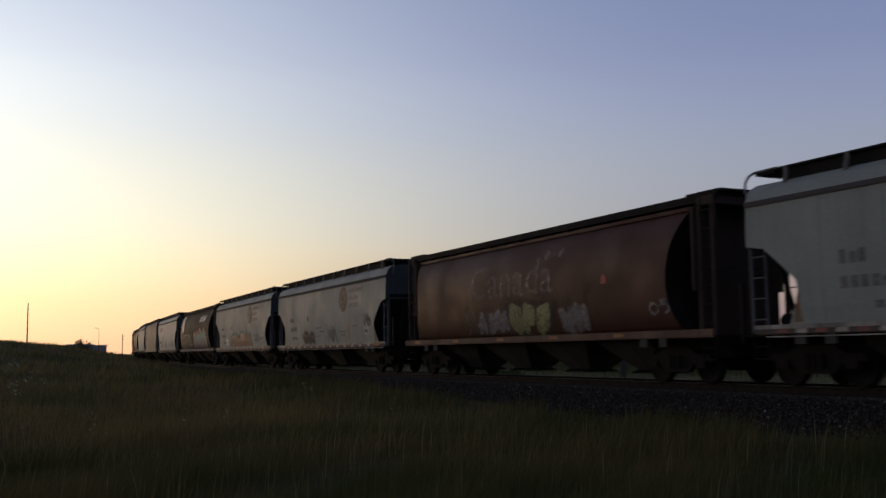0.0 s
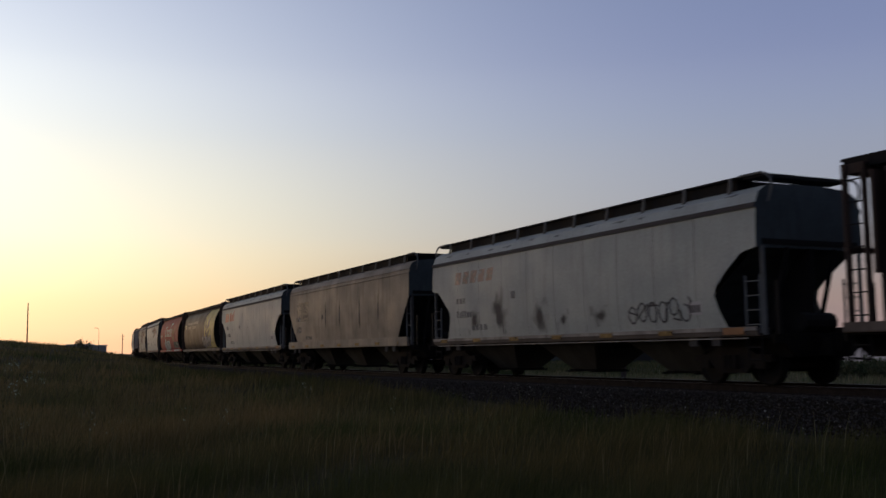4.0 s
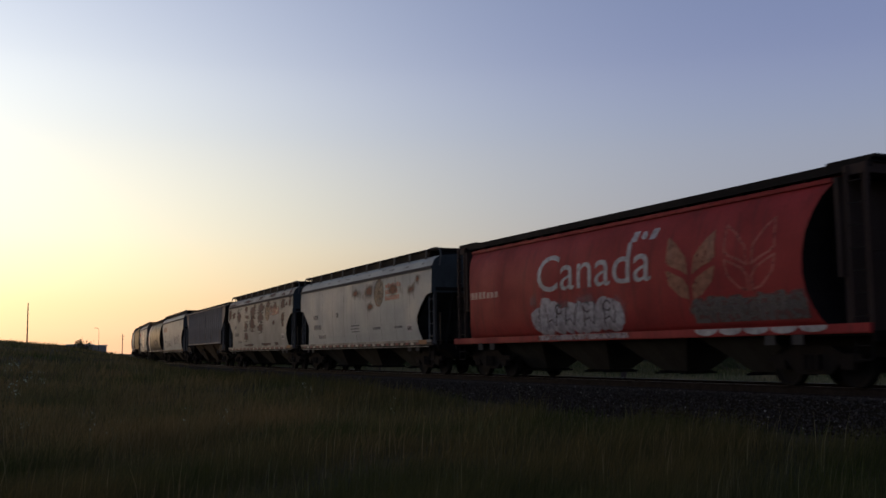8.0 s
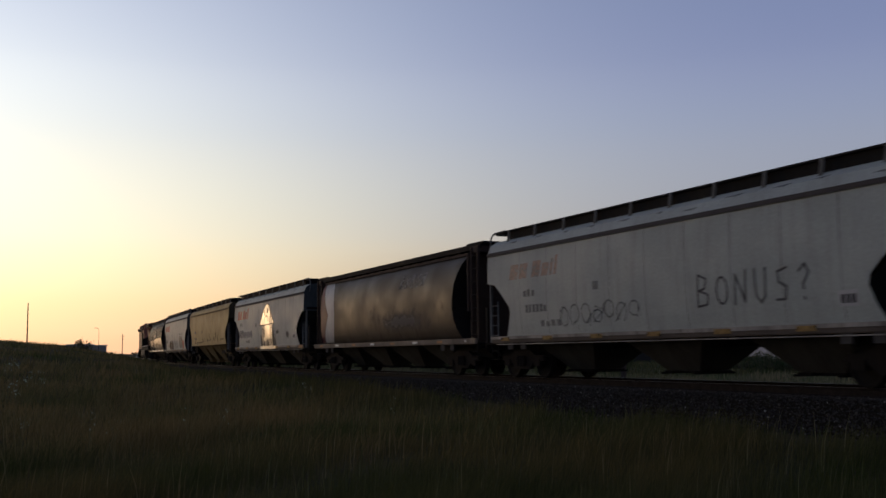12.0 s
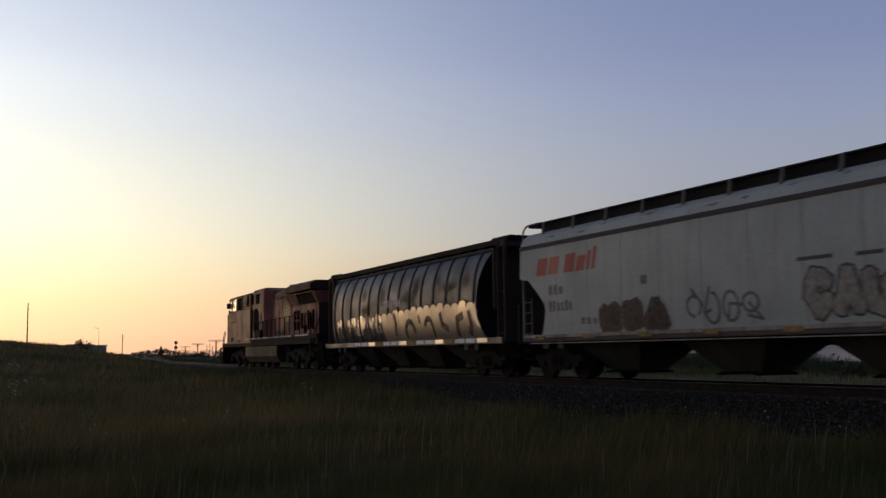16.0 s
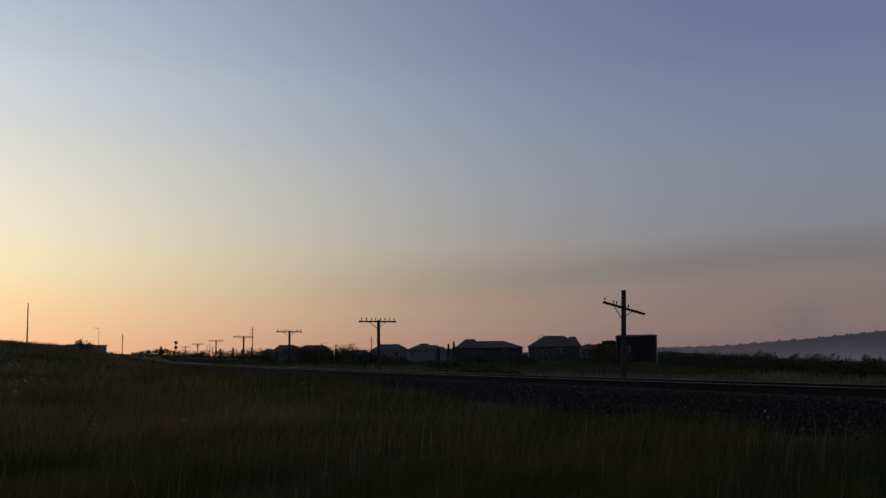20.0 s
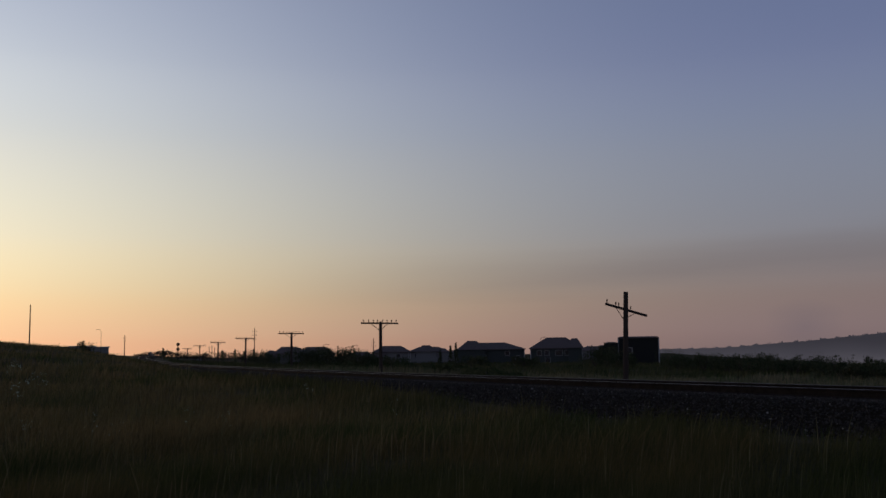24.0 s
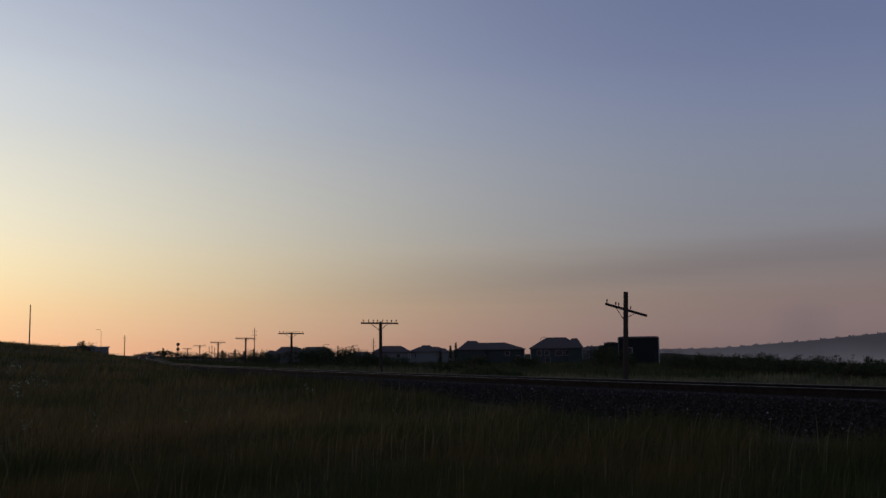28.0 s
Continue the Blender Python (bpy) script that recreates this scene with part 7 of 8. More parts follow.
def ground_z(x, y):
    d, zt = side_of(x, y)
    r = np.hypot(x, y)
    near = -0.95 + 0.05 * wave(x, y, 0.25) + 0.15 * smooth(10, 40, -x)
    rise = np.interp(-d, [3.7, 5.6, 8.7, 11.3, 16.6, 30, 80, 300], [0.1, 1.35, 2.0, 2.5, 3.0, 3.2, 3.2, 2.0])
    near = near + (rise + 0.07 * wave(x, y, 0.3)) * smooth(22, 95, -x) * smooth(900, 350, -x)
    far = -1.95 + 0.08 * wave(x, y, 0.12) + 1.35 * smooth(-20, -75, x) * smooth(40, 9, d)
    bearing = np.degrees(np.arctan2(-x, np.maximum(y, 0.01)))
    far = far - 42 * smooth(49.8, 46.5, bearing) * smooth(185, 480, r)
    z = np.where(d < 0, near, far)
    bank = zt - 0.75 + np.where(d < 0, 0.36 * smooth(-16, -42, x), 0.25 * smooth(-20, -60, x))
    reach = np.where((d < 0) & (x < -30), 9 - 4.2 * smooth(-30, -80, x), 9.0)
    z = z + (bank - z) * np.clip(1 - smooth(3.4, 9, 3.4 + (np.abs(d) - 3.4) * 5.6 / (reach - 3.4)), 0, 1)
    return z


def build_ground():
    def axis(lo, hi, fine0, fine1, step):
        a = list(np.arange(fine0, fine1, step))
        v, s = fine0, step
        while v > lo:
            s *= 1.25
            v -= s
            a.insert(0, v)
        v, s = fine1, step
        while v < hi:
            a.append(v)
            s *= 1.25
            v += s
        return np.array(a)
    xs = axis(-4600, 4600, -220, 30, 1.6)
    ys = axis(-4600, 4600, -6, 60, 1.2)
    X, Y = np.meshgrid(xs, ys, indexing="ij")
    Z = ground_z(X, Y)
    nx, ny = X.shape
    verts = np.stack([X, Y, Z], -1).reshape(-1, 3)
    i = np.arange(nx * ny).reshape(nx, ny)
    faces = np.stack([i[:-1, :-1], i[1:, :-1], i[1:, 1:], i[:-1, 1:]], -1).reshape(-1, 4)
    me = bpy.data.meshes.new("ground")
    me.from_pydata(verts.tolist(), [], faces.tolist())
    me.polygons.foreach_set("use_smooth", [True] * len(me.polygons))
    ob = new("ground", me)
    me.materials.append(ground_mat())
    tagged(ob, "dark grassy prairie ground", "ground", kind="structure")


def ground_mat():
    m, nt, b = mat_new("prairie_soil", 0.95)
    b.inputs["Specular IOR Level"].default_value = 0.05
    a = noise_node(nt, 0.35, 6)
    c = noise_node(nt, 5, 5)
    col = mix_node(nt, ramp_node(nt, a.outputs[0], [(0.35, grey3(0)), (0.65, grey3(1))]).outputs[0], (0.047, 0.047, 0.022), (0.092, 0.072, 0.038))
    col = mix_node(nt, 0.7, col, ramp_node(nt, c.outputs[0], [(0.3, grey3(0.4)), (0.7, grey3(1))]).outputs[0], "MULTIPLY")
    nt.links.new(col, b.inputs["Base Color"])
    bump_to(nt, b, c.outputs[0], 0.8, 0.1)
    return m


build_ground()


def sweep(name, outline, s0, s1, step, mat, parent=None):
    """An outline of (side, up) run along the track."""
    ss = np.arange(s0, s1 + 0.01, step)
    verts, faces = [], []
    n = len(outline)
    for s in ss:
        for d, u in outline:
            verts.append(track(s, d, u)[0][:])
    for i in range(len(ss) - 1):
        for k in range(n):
            a, b = i * n + k, i * n + (k + 1) % n
            faces.append((a, b, b + n, a + n))
    me = bpy.data.meshes.new(name)
    me.from_pydata(verts, [], faces)
    ob = new(name, me)
    me.materials.append(mat)
    if parent is not None:
        ob.parent = parent
    return ob


M["ballast"] = plain("crushed_stone_ballast", (0.02, 0.0155, 0.0105), 0.95, vary=0.5, scale=30, gloss=0.04)
M["rail"] = plain("rusty_rail", (0.022, 0.017, 0.014), 0.85, vary=0.3, gloss=0.05)
M["rail_top"] = plain("polished_rail_head", (0.22, 0.2, 0.185), 0.5, 1.0, vary=0.1)
M["tie"] = plain("creosoted_tie_wood", (0.03, 0.025, 0.021), 0.95, gloss=0.1)


def build_track():
    bed = sweep("ballast_bed", [(-4.2, -1.15), (-1.9, -0.3), (-1.55, -0.21), (1.55, -0.21), (1.9, -0.3), (4.2, -1.3)], -700, 120, 4.0, M["ballast"])
    tagged(bed, "dark crushed stone ballast bed under the rails", "ballast", kind="structure")
    tr = thing("railway_track", "single railway track on wooden ties", "track", kind="structure")
    for sd in (-0.755, 0.755):
        rail = sweep("rail", [(sd - 0.07, -0.18), (sd - 0.012, -0.15), (sd - 0.012, -0.05), (sd - 0.037, -0.04), (sd - 0.037, -0.004), (sd + 0.037, -0.004), (sd + 0.037, -0.04), (sd + 0.012, -0.05), (sd + 0.012, -0.15), (sd + 0.07, -0.18)], -700, 120, 4.0, M["rail"], tr)
        sweep("rail_head", [(sd - 0.034, -0.004), (sd - 0.03, 0.0), (sd + 0.03, 0.0), (sd + 0.034, -0.004)], -700, 120, 4.0, M["rail_top"], rail)
    bm = bmesh.new()
    box(bm, -0.115, 0.115, -1.3, 1.3, -0.36, -0.18)
    me = bpy.data.meshes.new("tie")
    bm.to_mesh(me)
    bm.free()
    me.materials.append(M["tie"])
    for k in range(300):
        o = new("tie", me)
        o.parent = tr
        p, th = track(-110 + k * 0.55)
        o.matrix_local = Matrix.Translation(p) @ Matrix.Rotation(-th, 4, "Z")
    return tr


TRACK_OB = build_track()


# ---- poles ----
def at_view(px, dist):
    """Plan point at a bearing (degrees left of the camera's axis) and distance."""
    a = radians(62.517 + px)
    return -math.sin(a) * dist, math.cos(a) * dist


def gz(x, y):
    return float(ground_z(np.array([x]), np.array([y]))[0])


def telegraph_pole(x, y, top, arm, label, turn, lean=0.0, arm_drop=0.12, arm_tilt=0.0, arm_shift=0.0, pins=(0.06, 0.2, 0.33, 0.44, 0.58, 0.7, 0.82, 0.95), r=0.14):
    z0 = gz(x, y) - 0.3
    p = thing("telegraph_pole", label, "pole", "telegraph poles beside the track")
    p.matrix_world = pose(x, y, z0, 0, lean, turn)
    bm = bmesh.new()
    h = top - z0
    tube(bm, (0, 0, 0), (0, 0, h), r, 10, r * 0.8)
    part("post", bm, M["wood"], p, smooth=False)
    bm = bmesh.new()
    rot = Matrix.Translation((arm_shift, r, h - arm_drop)) @ Matrix.Rotation(radians(arm_tilt), 4, "Y")
    box(bm, -arm / 2, arm / 2, -0.05, 0.05, -0.06, 0.06, rot)
    a = part("crossarm", bm, M["wood"], p)
    bm = bmesh.new()
    for sx in (-1, 1):
        tube(bm, rot @ Vector((sx * arm * 0.22, 0.06, -0.05)), (0, r, h - arm_drop - 0.55), 0.02, 5)
    part("brace", bm, M["wood"], p)
    for q in pins:
        bm = bmesh.new()
        v = rot @ Vector(((q - 0.5) * arm, 0, 0.05))
        tube(bm, v, v + Vector((0, 0, 0.1)), 0.018, 5)
        tube(bm, v + Vector((0, 0, 0.1)), v + Vector((0, 0, 0.22)), 0.05, 6, 0.03)
        part("insulator", bm, M["black"], a)
    return p


def build_poles():
    rows = [(-10.15, 54, 4.0, 3.05, -0.9, 1.0), (3.77, 74, 3.25, 3.05, 0, 0), (8.85, 112, 3.4, 3.05, 0, 0), (11.41, 147, 3.5, 3.05, 0, 0),
            (12.93, 192, 3.6, 3.05, 0, 0), (13.93, 240, 3.55, 3.05, 0, 0), (14.6, 300, 3.4, 3.05, 0, 0)]
    for i, (a, d, top, arm, lean, tilt) in enumerate(rows):
        x, y = at_view(a, d)
        if i == 0:
            telegraph_pole(x, y, top, arm, "old leaning telegraph pole with a crooked crossarm", 96, 2.4, 0.95, 9.0, 0.2, (0.03, 0.24, 0.31, 0.6), 0.16)
        else:
            telegraph_pole(x, y, top, arm, "old telegraph pole with one straight crossarm", 90 + a * 0.5)


build_poles()



# ---- land beyond the track ----
def leaf_mat(name, lo, hi, through=0.0):
    """Blades and leaves: each its own tone, in patches; through: the share of light that passes them."""
    m, nt, b = mat_new(name, 0.9)
    b.inputs["Specular IOR Level"].default_value = 0.03
    g = nt.nodes.new("ShaderNodeNewGeometry")
    c = ramp_node(nt, g.outputs["Random Per Island"], [(0.0, lo), (1.0, hi)]).outputs[0]
    patch = ramp_node(nt, noise_node(nt, 0.22, 4).outputs[0], [(0.36, (0.42, 0.66, 0.42)), (0.48, (0.85, 0.95, 0.8)), (0.66, (1.25, 1.15, 0.95))])
    col = mix_node(nt, 1.0, c, patch.outputs[0], "MULTIPLY")
    nt.links.new(col, b.inputs["Base Color"])
    if through:
        tr, mx = nt.nodes.new("ShaderNodeBsdfTranslucent"), nt.nodes.new("ShaderNodeMixShader")
        nt.links.new(col, tr.inputs["Color"])
        mx.inputs[0].default_value = through
        nt.links.new(b.outputs[0], mx.inputs[1])
        nt.links.new(tr.outputs[0], mx.inputs[2])
        nt.links.new(mx.outputs[0], nt.nodes["Material Output"].inputs[0])
    return m


M["grass"] = leaf_mat("dry_grass", (0.057, 0.055, 0.024), (0.15, 0.117, 0.057), 0.35)
# Dry grass paler than the rest, with backlight put into its colour.
M["straw"] = leaf_mat("backlit_straw_grass", (0.114, 0.088, 0.044), (0.265, 0.19, 0.1), 0.35)
M["field"] = leaf_mat("rough_field_grass", (0.045, 0.052, 0.025), (0.13, 0.115, 0.062))
M["stalk"] = leaf_mat("pale_dry_stalks", (0.13, 0.1, 0.06), (0.3, 0.235, 0.14))
M["dry"] = leaf_mat("dry_bank_grass", (0.12, 0.11, 0.07), (0.25, 0.21, 0.14))
M["weed"] = leaf_mat("green_weeds", (0.03, 0.04, 0.015), (0.09, 0.1, 0.04))
M["seed"] = leaf_mat("white_seed_heads", (0.45, 0.44, 0.4), (0.7, 0.68, 0.62))
M["leaf"] = leaf_mat("dark_foliage", (0.05, 0.054, 0.034), (0.11, 0.108, 0.07))
# Paler brown leaves, with distance haze put into the colour.
M["hedge_leaf"] = leaf_mat("hazy_hedge_foliage", (0.05, 0.042, 0.035), (0.12, 0.09, 0.075))
M["rank"] = leaf_mat("rank_green_foliage", (0.045, 0.052, 0.026), (0.1, 0.1, 0.052))
M["roof"] = plain("asphalt_shingle", (0.125, 0.1, 0.095), 0.9, gloss=0.1)
M["siding"] = plain("lap_siding", (0.2, 0.195, 0.195), 0.85, vary=0.12, gloss=0.1)
M["siding_black"] = plain("blackened_siding", (0.03, 0.03, 0.029), 0.9, vary=0.12, gloss=0.03)
M["siding_dark"] = plain("dark_siding", (0.06, 0.068, 0.065), 0.85, vary=0.12, gloss=0.1)
M["trim"] = plain("pale_trim", (0.36, 0.36, 0.36), 0.7, vary=0.1, gloss=0.2)
M["pane"] = mat_new("window_pane", 0.12)[0]
M["pane"].node_tree.nodes["Principled BSDF"].inputs["Base Color"].default_value = (0.03, 0.032, 0.036, 1)


def blades(name, pts, heights, widths, rng, label, mat, lean=0.35, kind="stuff"):
    """Many grass blades in one mesh: three cross-sections each, bent by the wind."""
    n = len(pts)
    az = rng.uniform(0, 2 * np.pi, n)
    bend = rng.uniform(0.05, lean, n) * heights
    baz = rng.normal(0.6, 1.1, n)
    dx, dy = np.cos(az) * widths / 2, np.sin(az) * widths / 2
    bx, by = np.cos(baz) * bend, np.sin(baz) * bend
    v = np.zeros((n, 5, 3))
    for k, (h, s, q) in enumerate(((0, 1, 0), (0, -1, 0), (0.55, 0.7, 0.3), (0.55, -0.7, 0.3), (1.0, 0.0, 1.0))):
        v[:, k, 0] = pts[:, 0] + dx * s + bx * q
        v[:, k, 1] = pts[:, 1] + dy * s + by * q
        v[:, k, 2] = pts[:, 2] + heights * h
    base = np.arange(n)[:, None] * 5
    tris = np.concatenate([base + np.array(t) for t in ((0, 1, 2), (1, 3, 2), (2, 3, 4))], 1).reshape(-1)
    me = bpy.data.meshes.new(name)
    me.vertices.add(n * 5)
    me.vertices.foreach_set("co", v.reshape(-1))
    me.loops.add(n * 9)
    me.loops.foreach_set("vertex_index", tris)
    me.polygons.add(n * 3)
    me.polygons.foreach_set("loop_start", np.arange(n * 3) * 3)
    me.polygons.foreach_set("loop_total", np.full(n * 3, 3))
    me.update()
    me.validate()
    ob = new(name, me)
    me.materials.append(mat)
    return tagged(ob, label, "grass", kind=kind)


def scatter(n, rng, r0, r1, a0, a1, power=1.0):
    """Plan points over a sector of the field, denser close by."""
    u = rng.random(n)
    r = r0 * (r1 / r0) ** (u ** power)
    a = np.radians(62.517 + rng.uniform(a0, a1, n))
    return -np.sin(a) * r, np.cos(a) * r, r


def build_grass():
    rng = np.random.default_rng(5)
    x, y, r = scatter(420000, rng, 7.5, 130, -33, 36)
    d, _ = side_of(x, y)
    patch = wave(x, y, 0.5) + wave(x + 9, y - 4, 1.3)
    keep = (d < -4.0 + 1.5 * smooth(-16, -42, x) - 0.7 * rng.random(len(x))) & (rng.random(len(x)) < 0.62 + 0.2 * patch)
    x, y, r, patch, d = x[keep], y[keep], r[keep], patch[keep], d[keep]
    z = ground_z(x, y)
    h = rng.uniform(0.2, 0.48, len(x)) * (1 + 0.14 * patch) * (1 - 0.4 * smooth(40, 90, r)) * np.where(rng.random(len(x)) < 0.06, 1.35, 1.0)
    w = rng.uniform(0.004, 0.009, len(x)) * np.clip(r / 12, 1, 5)
    # straw-coloured grass out in the field, its backlit brightness painted in; greener grass close by and along the
    # ballast
    dry = rng.random(len(x)) < smooth(13.5, 24, r + 1.2 * patch) * smooth(-4.5, -8.5, d + 0.5 * patch) * 0.85
    pts = np.stack([x, y, z - 0.02], 1)
    blades("field_grass", pts[~dry], h[~dry], w[~dry], rng, "tall green brown prairie grass in the field", M["grass"], 0.75)
    blades("backlit_straw_grass", pts[dry], h[dry] * 1.1, w[dry], rng, "tall dry grass, backlit brightness put into its straw colour", M["straw"], 0.75)
    # paler dry stalks standing above the rest
    x, y, r = scatter(1800, rng, 9, 60, -33, 30)
    keep = side_of(x, y)[0] < -4.2
    x, y, r = x[keep], y[keep], r[keep]
    blades("dry_stalks", np.stack([x, y, ground_z(x, y) - 0.02], 1), rng.uniform(0.45, 0.8, len(x)), rng.uniform(0.006, 0.011, len(x)) * np.clip(r / 12, 1, 4), rng, "pale dry stalks among the prairie grass", M["stalk"], 0.25)
    # thin weeds creeping up the ballast shoulder
    s = -70 + 86 * rng.random(26000)
    dd = -2.0 - 3.0 * np.sqrt(rng.random(26000))
    ax = np.arange(-900, 901)
    X, Y, Z, TH = (np.interp(s, ax, TRACK[:, k]) for k in range(4))
    u = np.interp(-dd, [1.9, 4.2, 5.0], [-0.3, -1.15, -1.15])
    clump = wave(s, dd, 0.9) + 1.7 * (-dd - 3.5) > 0.1 + 0.5 * rng.random(len(s))
    pts = np.stack([X + np.sin(TH) * dd, Y + np.cos(TH) * dd, Z + u], 1)[clump]
    blades("shoulder_weeds", pts, rng.uniform(0.12, 0.4, len(pts)), rng.uniform(0.01, 0.02, len(pts)), rng, "green weeds on the ballast shoulder", M["weed"])
    x, y, r = scatter(90000, rng, 25, 330, -33, 26, 0.75)
    d, _ = side_of(x, y)
    keep = (d > 4.2 + rng.random(len(x))) & (d < 170)
    x, y, r = x[keep], y[keep], r[keep]
    z = ground_z(x, y)
    h = rng.uniform(0.3, 0.75, len(x))
    w = rng.uniform(0.012, 0.02, len(x)) * np.clip(r / 25, 1, 9)
    dry = (x > -78 + 14 * wave(x, y, 0.08)) & (d[keep] < 60)
    pts = np.stack([x, y, z - 0.02], 1)
    blades("far_grass", pts[~dry], h[~dry], w[~dry], rng, "rough green grass beyond the railway track", M["field"])
    blades("far_dry_grass", pts[dry], h[dry], w[dry], rng, "dry pale grass beyond the railway track", M["dry"])


build_grass()


def build_stones():
    """Ballast stones lying on the bed's near shoulder."""
    rng = np.random.default_rng(8)
    n = 62000
    s = -75 + 90 * rng.random(n) ** 0.8
    d = -rng.uniform(0.9, 4.3, n)
    u = np.interp(-d, [0.9, 1.55, 1.9, 4.2], [-0.2, -0.2, -0.29, -1.12])
    ax = np.arange(-900, 901)
    X, Y, Z, TH = (np.interp(s, ax, TRACK[:, k]) for k in range(4))
    c = np.stack([X + np.sin(TH) * d, Y + np.cos(TH) * d, Z + u + 0.015], 1)
    shape = np.array([(1, 0, 0), (-1, 0, 0), (0, 1, 0), (0, -1, 0), (0, 0, 0.8), (0, 0, -0.8)], float)
    tri = np.array([(0, 2, 4), (2, 1, 4), (1, 3, 4), (3, 0, 4), (2, 0, 5), (1, 2, 5), (3, 1, 5), (0, 3, 5)])
    v = c[:, None, :] + (shape[None] + rng.normal(0, 0.22, (n, 6, 3))) * rng.uniform(0.012, 0.032, (n, 1, 1))
    me = bpy.data.meshes.new("ballast_stones")
    me.from_pydata(v.reshape(-1, 3).tolist(), [], (np.arange(n)[:, None, None] * 6 + tri).reshape(-1, 3).tolist())
    stone, nt, b = mat_new("ballast_stone", 0.8)
    g = nt.nodes.new("ShaderNodeNewGeometry")
    nt.links.new(ramp_node(nt, g.outputs["Random Per Island"], [(0.0, (0.016, 0.012, 0.009)), (0.9, (0.042, 0.032, 0.024)), (0.965, (0.07, 0.056, 0.046)), (0.985, (0.13, 0.115, 0.1)), (1.0, (0.26, 0.24, 0.22))]).outputs[0], b.inputs["Base Color"])
    me.materials.append(stone)
    tagged(new("ballast_stones", me), "loose crushed ballast stones beside the track", "ballast", kind="stuff")


build_stones()


def build_weeds():
    """Pale seed heads standing in the field."""
    rng = random.Random(4)
    spots = [(23.75, 42), (23.5, 45), (23.3, 40), (23.6, 38), (22.78, 30), (22.6, 31), (22.15, 31), (22.05, 29), (23.5, 25), (23.3, 20), (22.9, 17), (19.6, 15), (18.4, 14), (14.5, 16), (12.7, 17), (8.0, 18), (3.0, 20)]
    for a, d in spots:
        x, y = at_view(a, d)
        z = gz(x, y)
        w = thing("seeding_weed", "thin dry weed with pale fluffy seed heads", "weed", "weeds in the field")
        w.location = (x, y, z)
        h = rng.uniform(0.75, 1.15)
        bm = bmesh.new()
        tube(bm, (0, 0, 0), (0.04, 0.02, h), 0.003, 4)
        for k in range(3):
            q = h * (0.5 + 0.16 * k)
            tube(bm, (0.02, 0.01, q), (rng.uniform(-0.12, 0.12), rng.uniform(-0.12, 0.12), q + 0.16), 0.004, 4)
        part("stem", bm, M["stalk"], w)
        bm = bmesh.new()
        for k in range(13):
            p = Vector((0.04 + rng.gauss(0, 0.06), 0.02 + rng.gauss(0, 0.06), h - abs(rng.gauss(0, 0.12)) + 0.04))
            s2 = rng.uniform(0.006, 0.013) * min(1.8, max(0.8, d / 17))
            bm.faces.new([bm.verts.new(p + Vector((rng.gauss(0, s2), rng.gauss(0, s2), rng.gauss(0, s2)))) for _ in range(3)])
        tagged(part("seed_head", bm, M["seed"], w), kind="stuff")


build_weeds()


def bush(name, label, x, y, rx, ry, h, n, seed, leaf=0.16, group="", spiky=False, z=None, category="bush", kind="", leaf_name="leaf"):
    """Stems and a crown of many small leaves with an uneven outline."""
    rng = np.random.default_rng(seed)
    z = gz(x, y) if z is None else z
    ob = thing(name, label, category, group, kind)
    ob.location = (x, y, z - 0.05)
    bm = bmesh.new()
    for _ in range(5 if not spiky else 2):
        a = rng.uniform(0, 6.28)
        tube(bm, (0, 0, 0), (math.cos(a) * rx * 0.4, math.sin(a) * ry * 0.4, h * 0.7), 0.04 + h * 0.008, 5, 0.015)
    part("stem" if not spiky else "trunk", bm, M["wood"], ob)
    if spiky:
        t = rng.random(n) ** 0.7
        rad = (1 - t) * rng.uniform(0.3, 1.0, n)
        a = rng.uniform(0, 6.28, n)
        c = np.stack([np.cos(a) * rad * rx, np.sin(a) * rad * ry, 0.1 * h + t * h * 0.9], 1)
    else:
        k = max(4, int(rx * 2.2))
        cc = np.stack([rng.uniform(-0.8, 0.8, k) * rx, rng.uniform(-0.8, 0.8, k) * ry, rng.uniform(0.3, 0.72, k) * h], 1)
        cr = rng.uniform(0.22, 0.42, k) * h
        i = rng.integers(0, k, n)
        q = rng.normal(0, 1, (n, 3))
        q /= np.linalg.norm(q, axis=1)[:, None]
        c = cc[i] + q * cr[i][:, None] * rng.uniform(0.5, 1.08, (n, 1))
        c[:, 2] = np.clip(c[:, 2], 0.02, None)
        m2 = n // 4
        shoot = rng.integers(0, 9, m2)
        sx, sy2, sh = rng.uniform(-0.9, 0.9, 9) * rx, rng.uniform(-0.9, 0.9, 9) * ry, rng.uniform(0.7, 1.02, 9) * h
        t = rng.random(m2)
        c[:m2] = np.stack([sx[shoot] + rng.normal(0, 0.12, m2), sy2[shoot] + rng.normal(0, 0.12, m2), sh[shoot] * (0.35 + 0.65 * t)], 1)
    v = c[:, None, :] + rng.normal(0, leaf * 0.6, (n, 3, 3))
    me = bpy.data.meshes.new("crown")
    me.from_pydata(v.reshape(-1, 3).tolist(), [], np.arange(n * 3).reshape(-1, 3).tolist())
    part("crown", me, M[leaf_name], ob)
    return ob


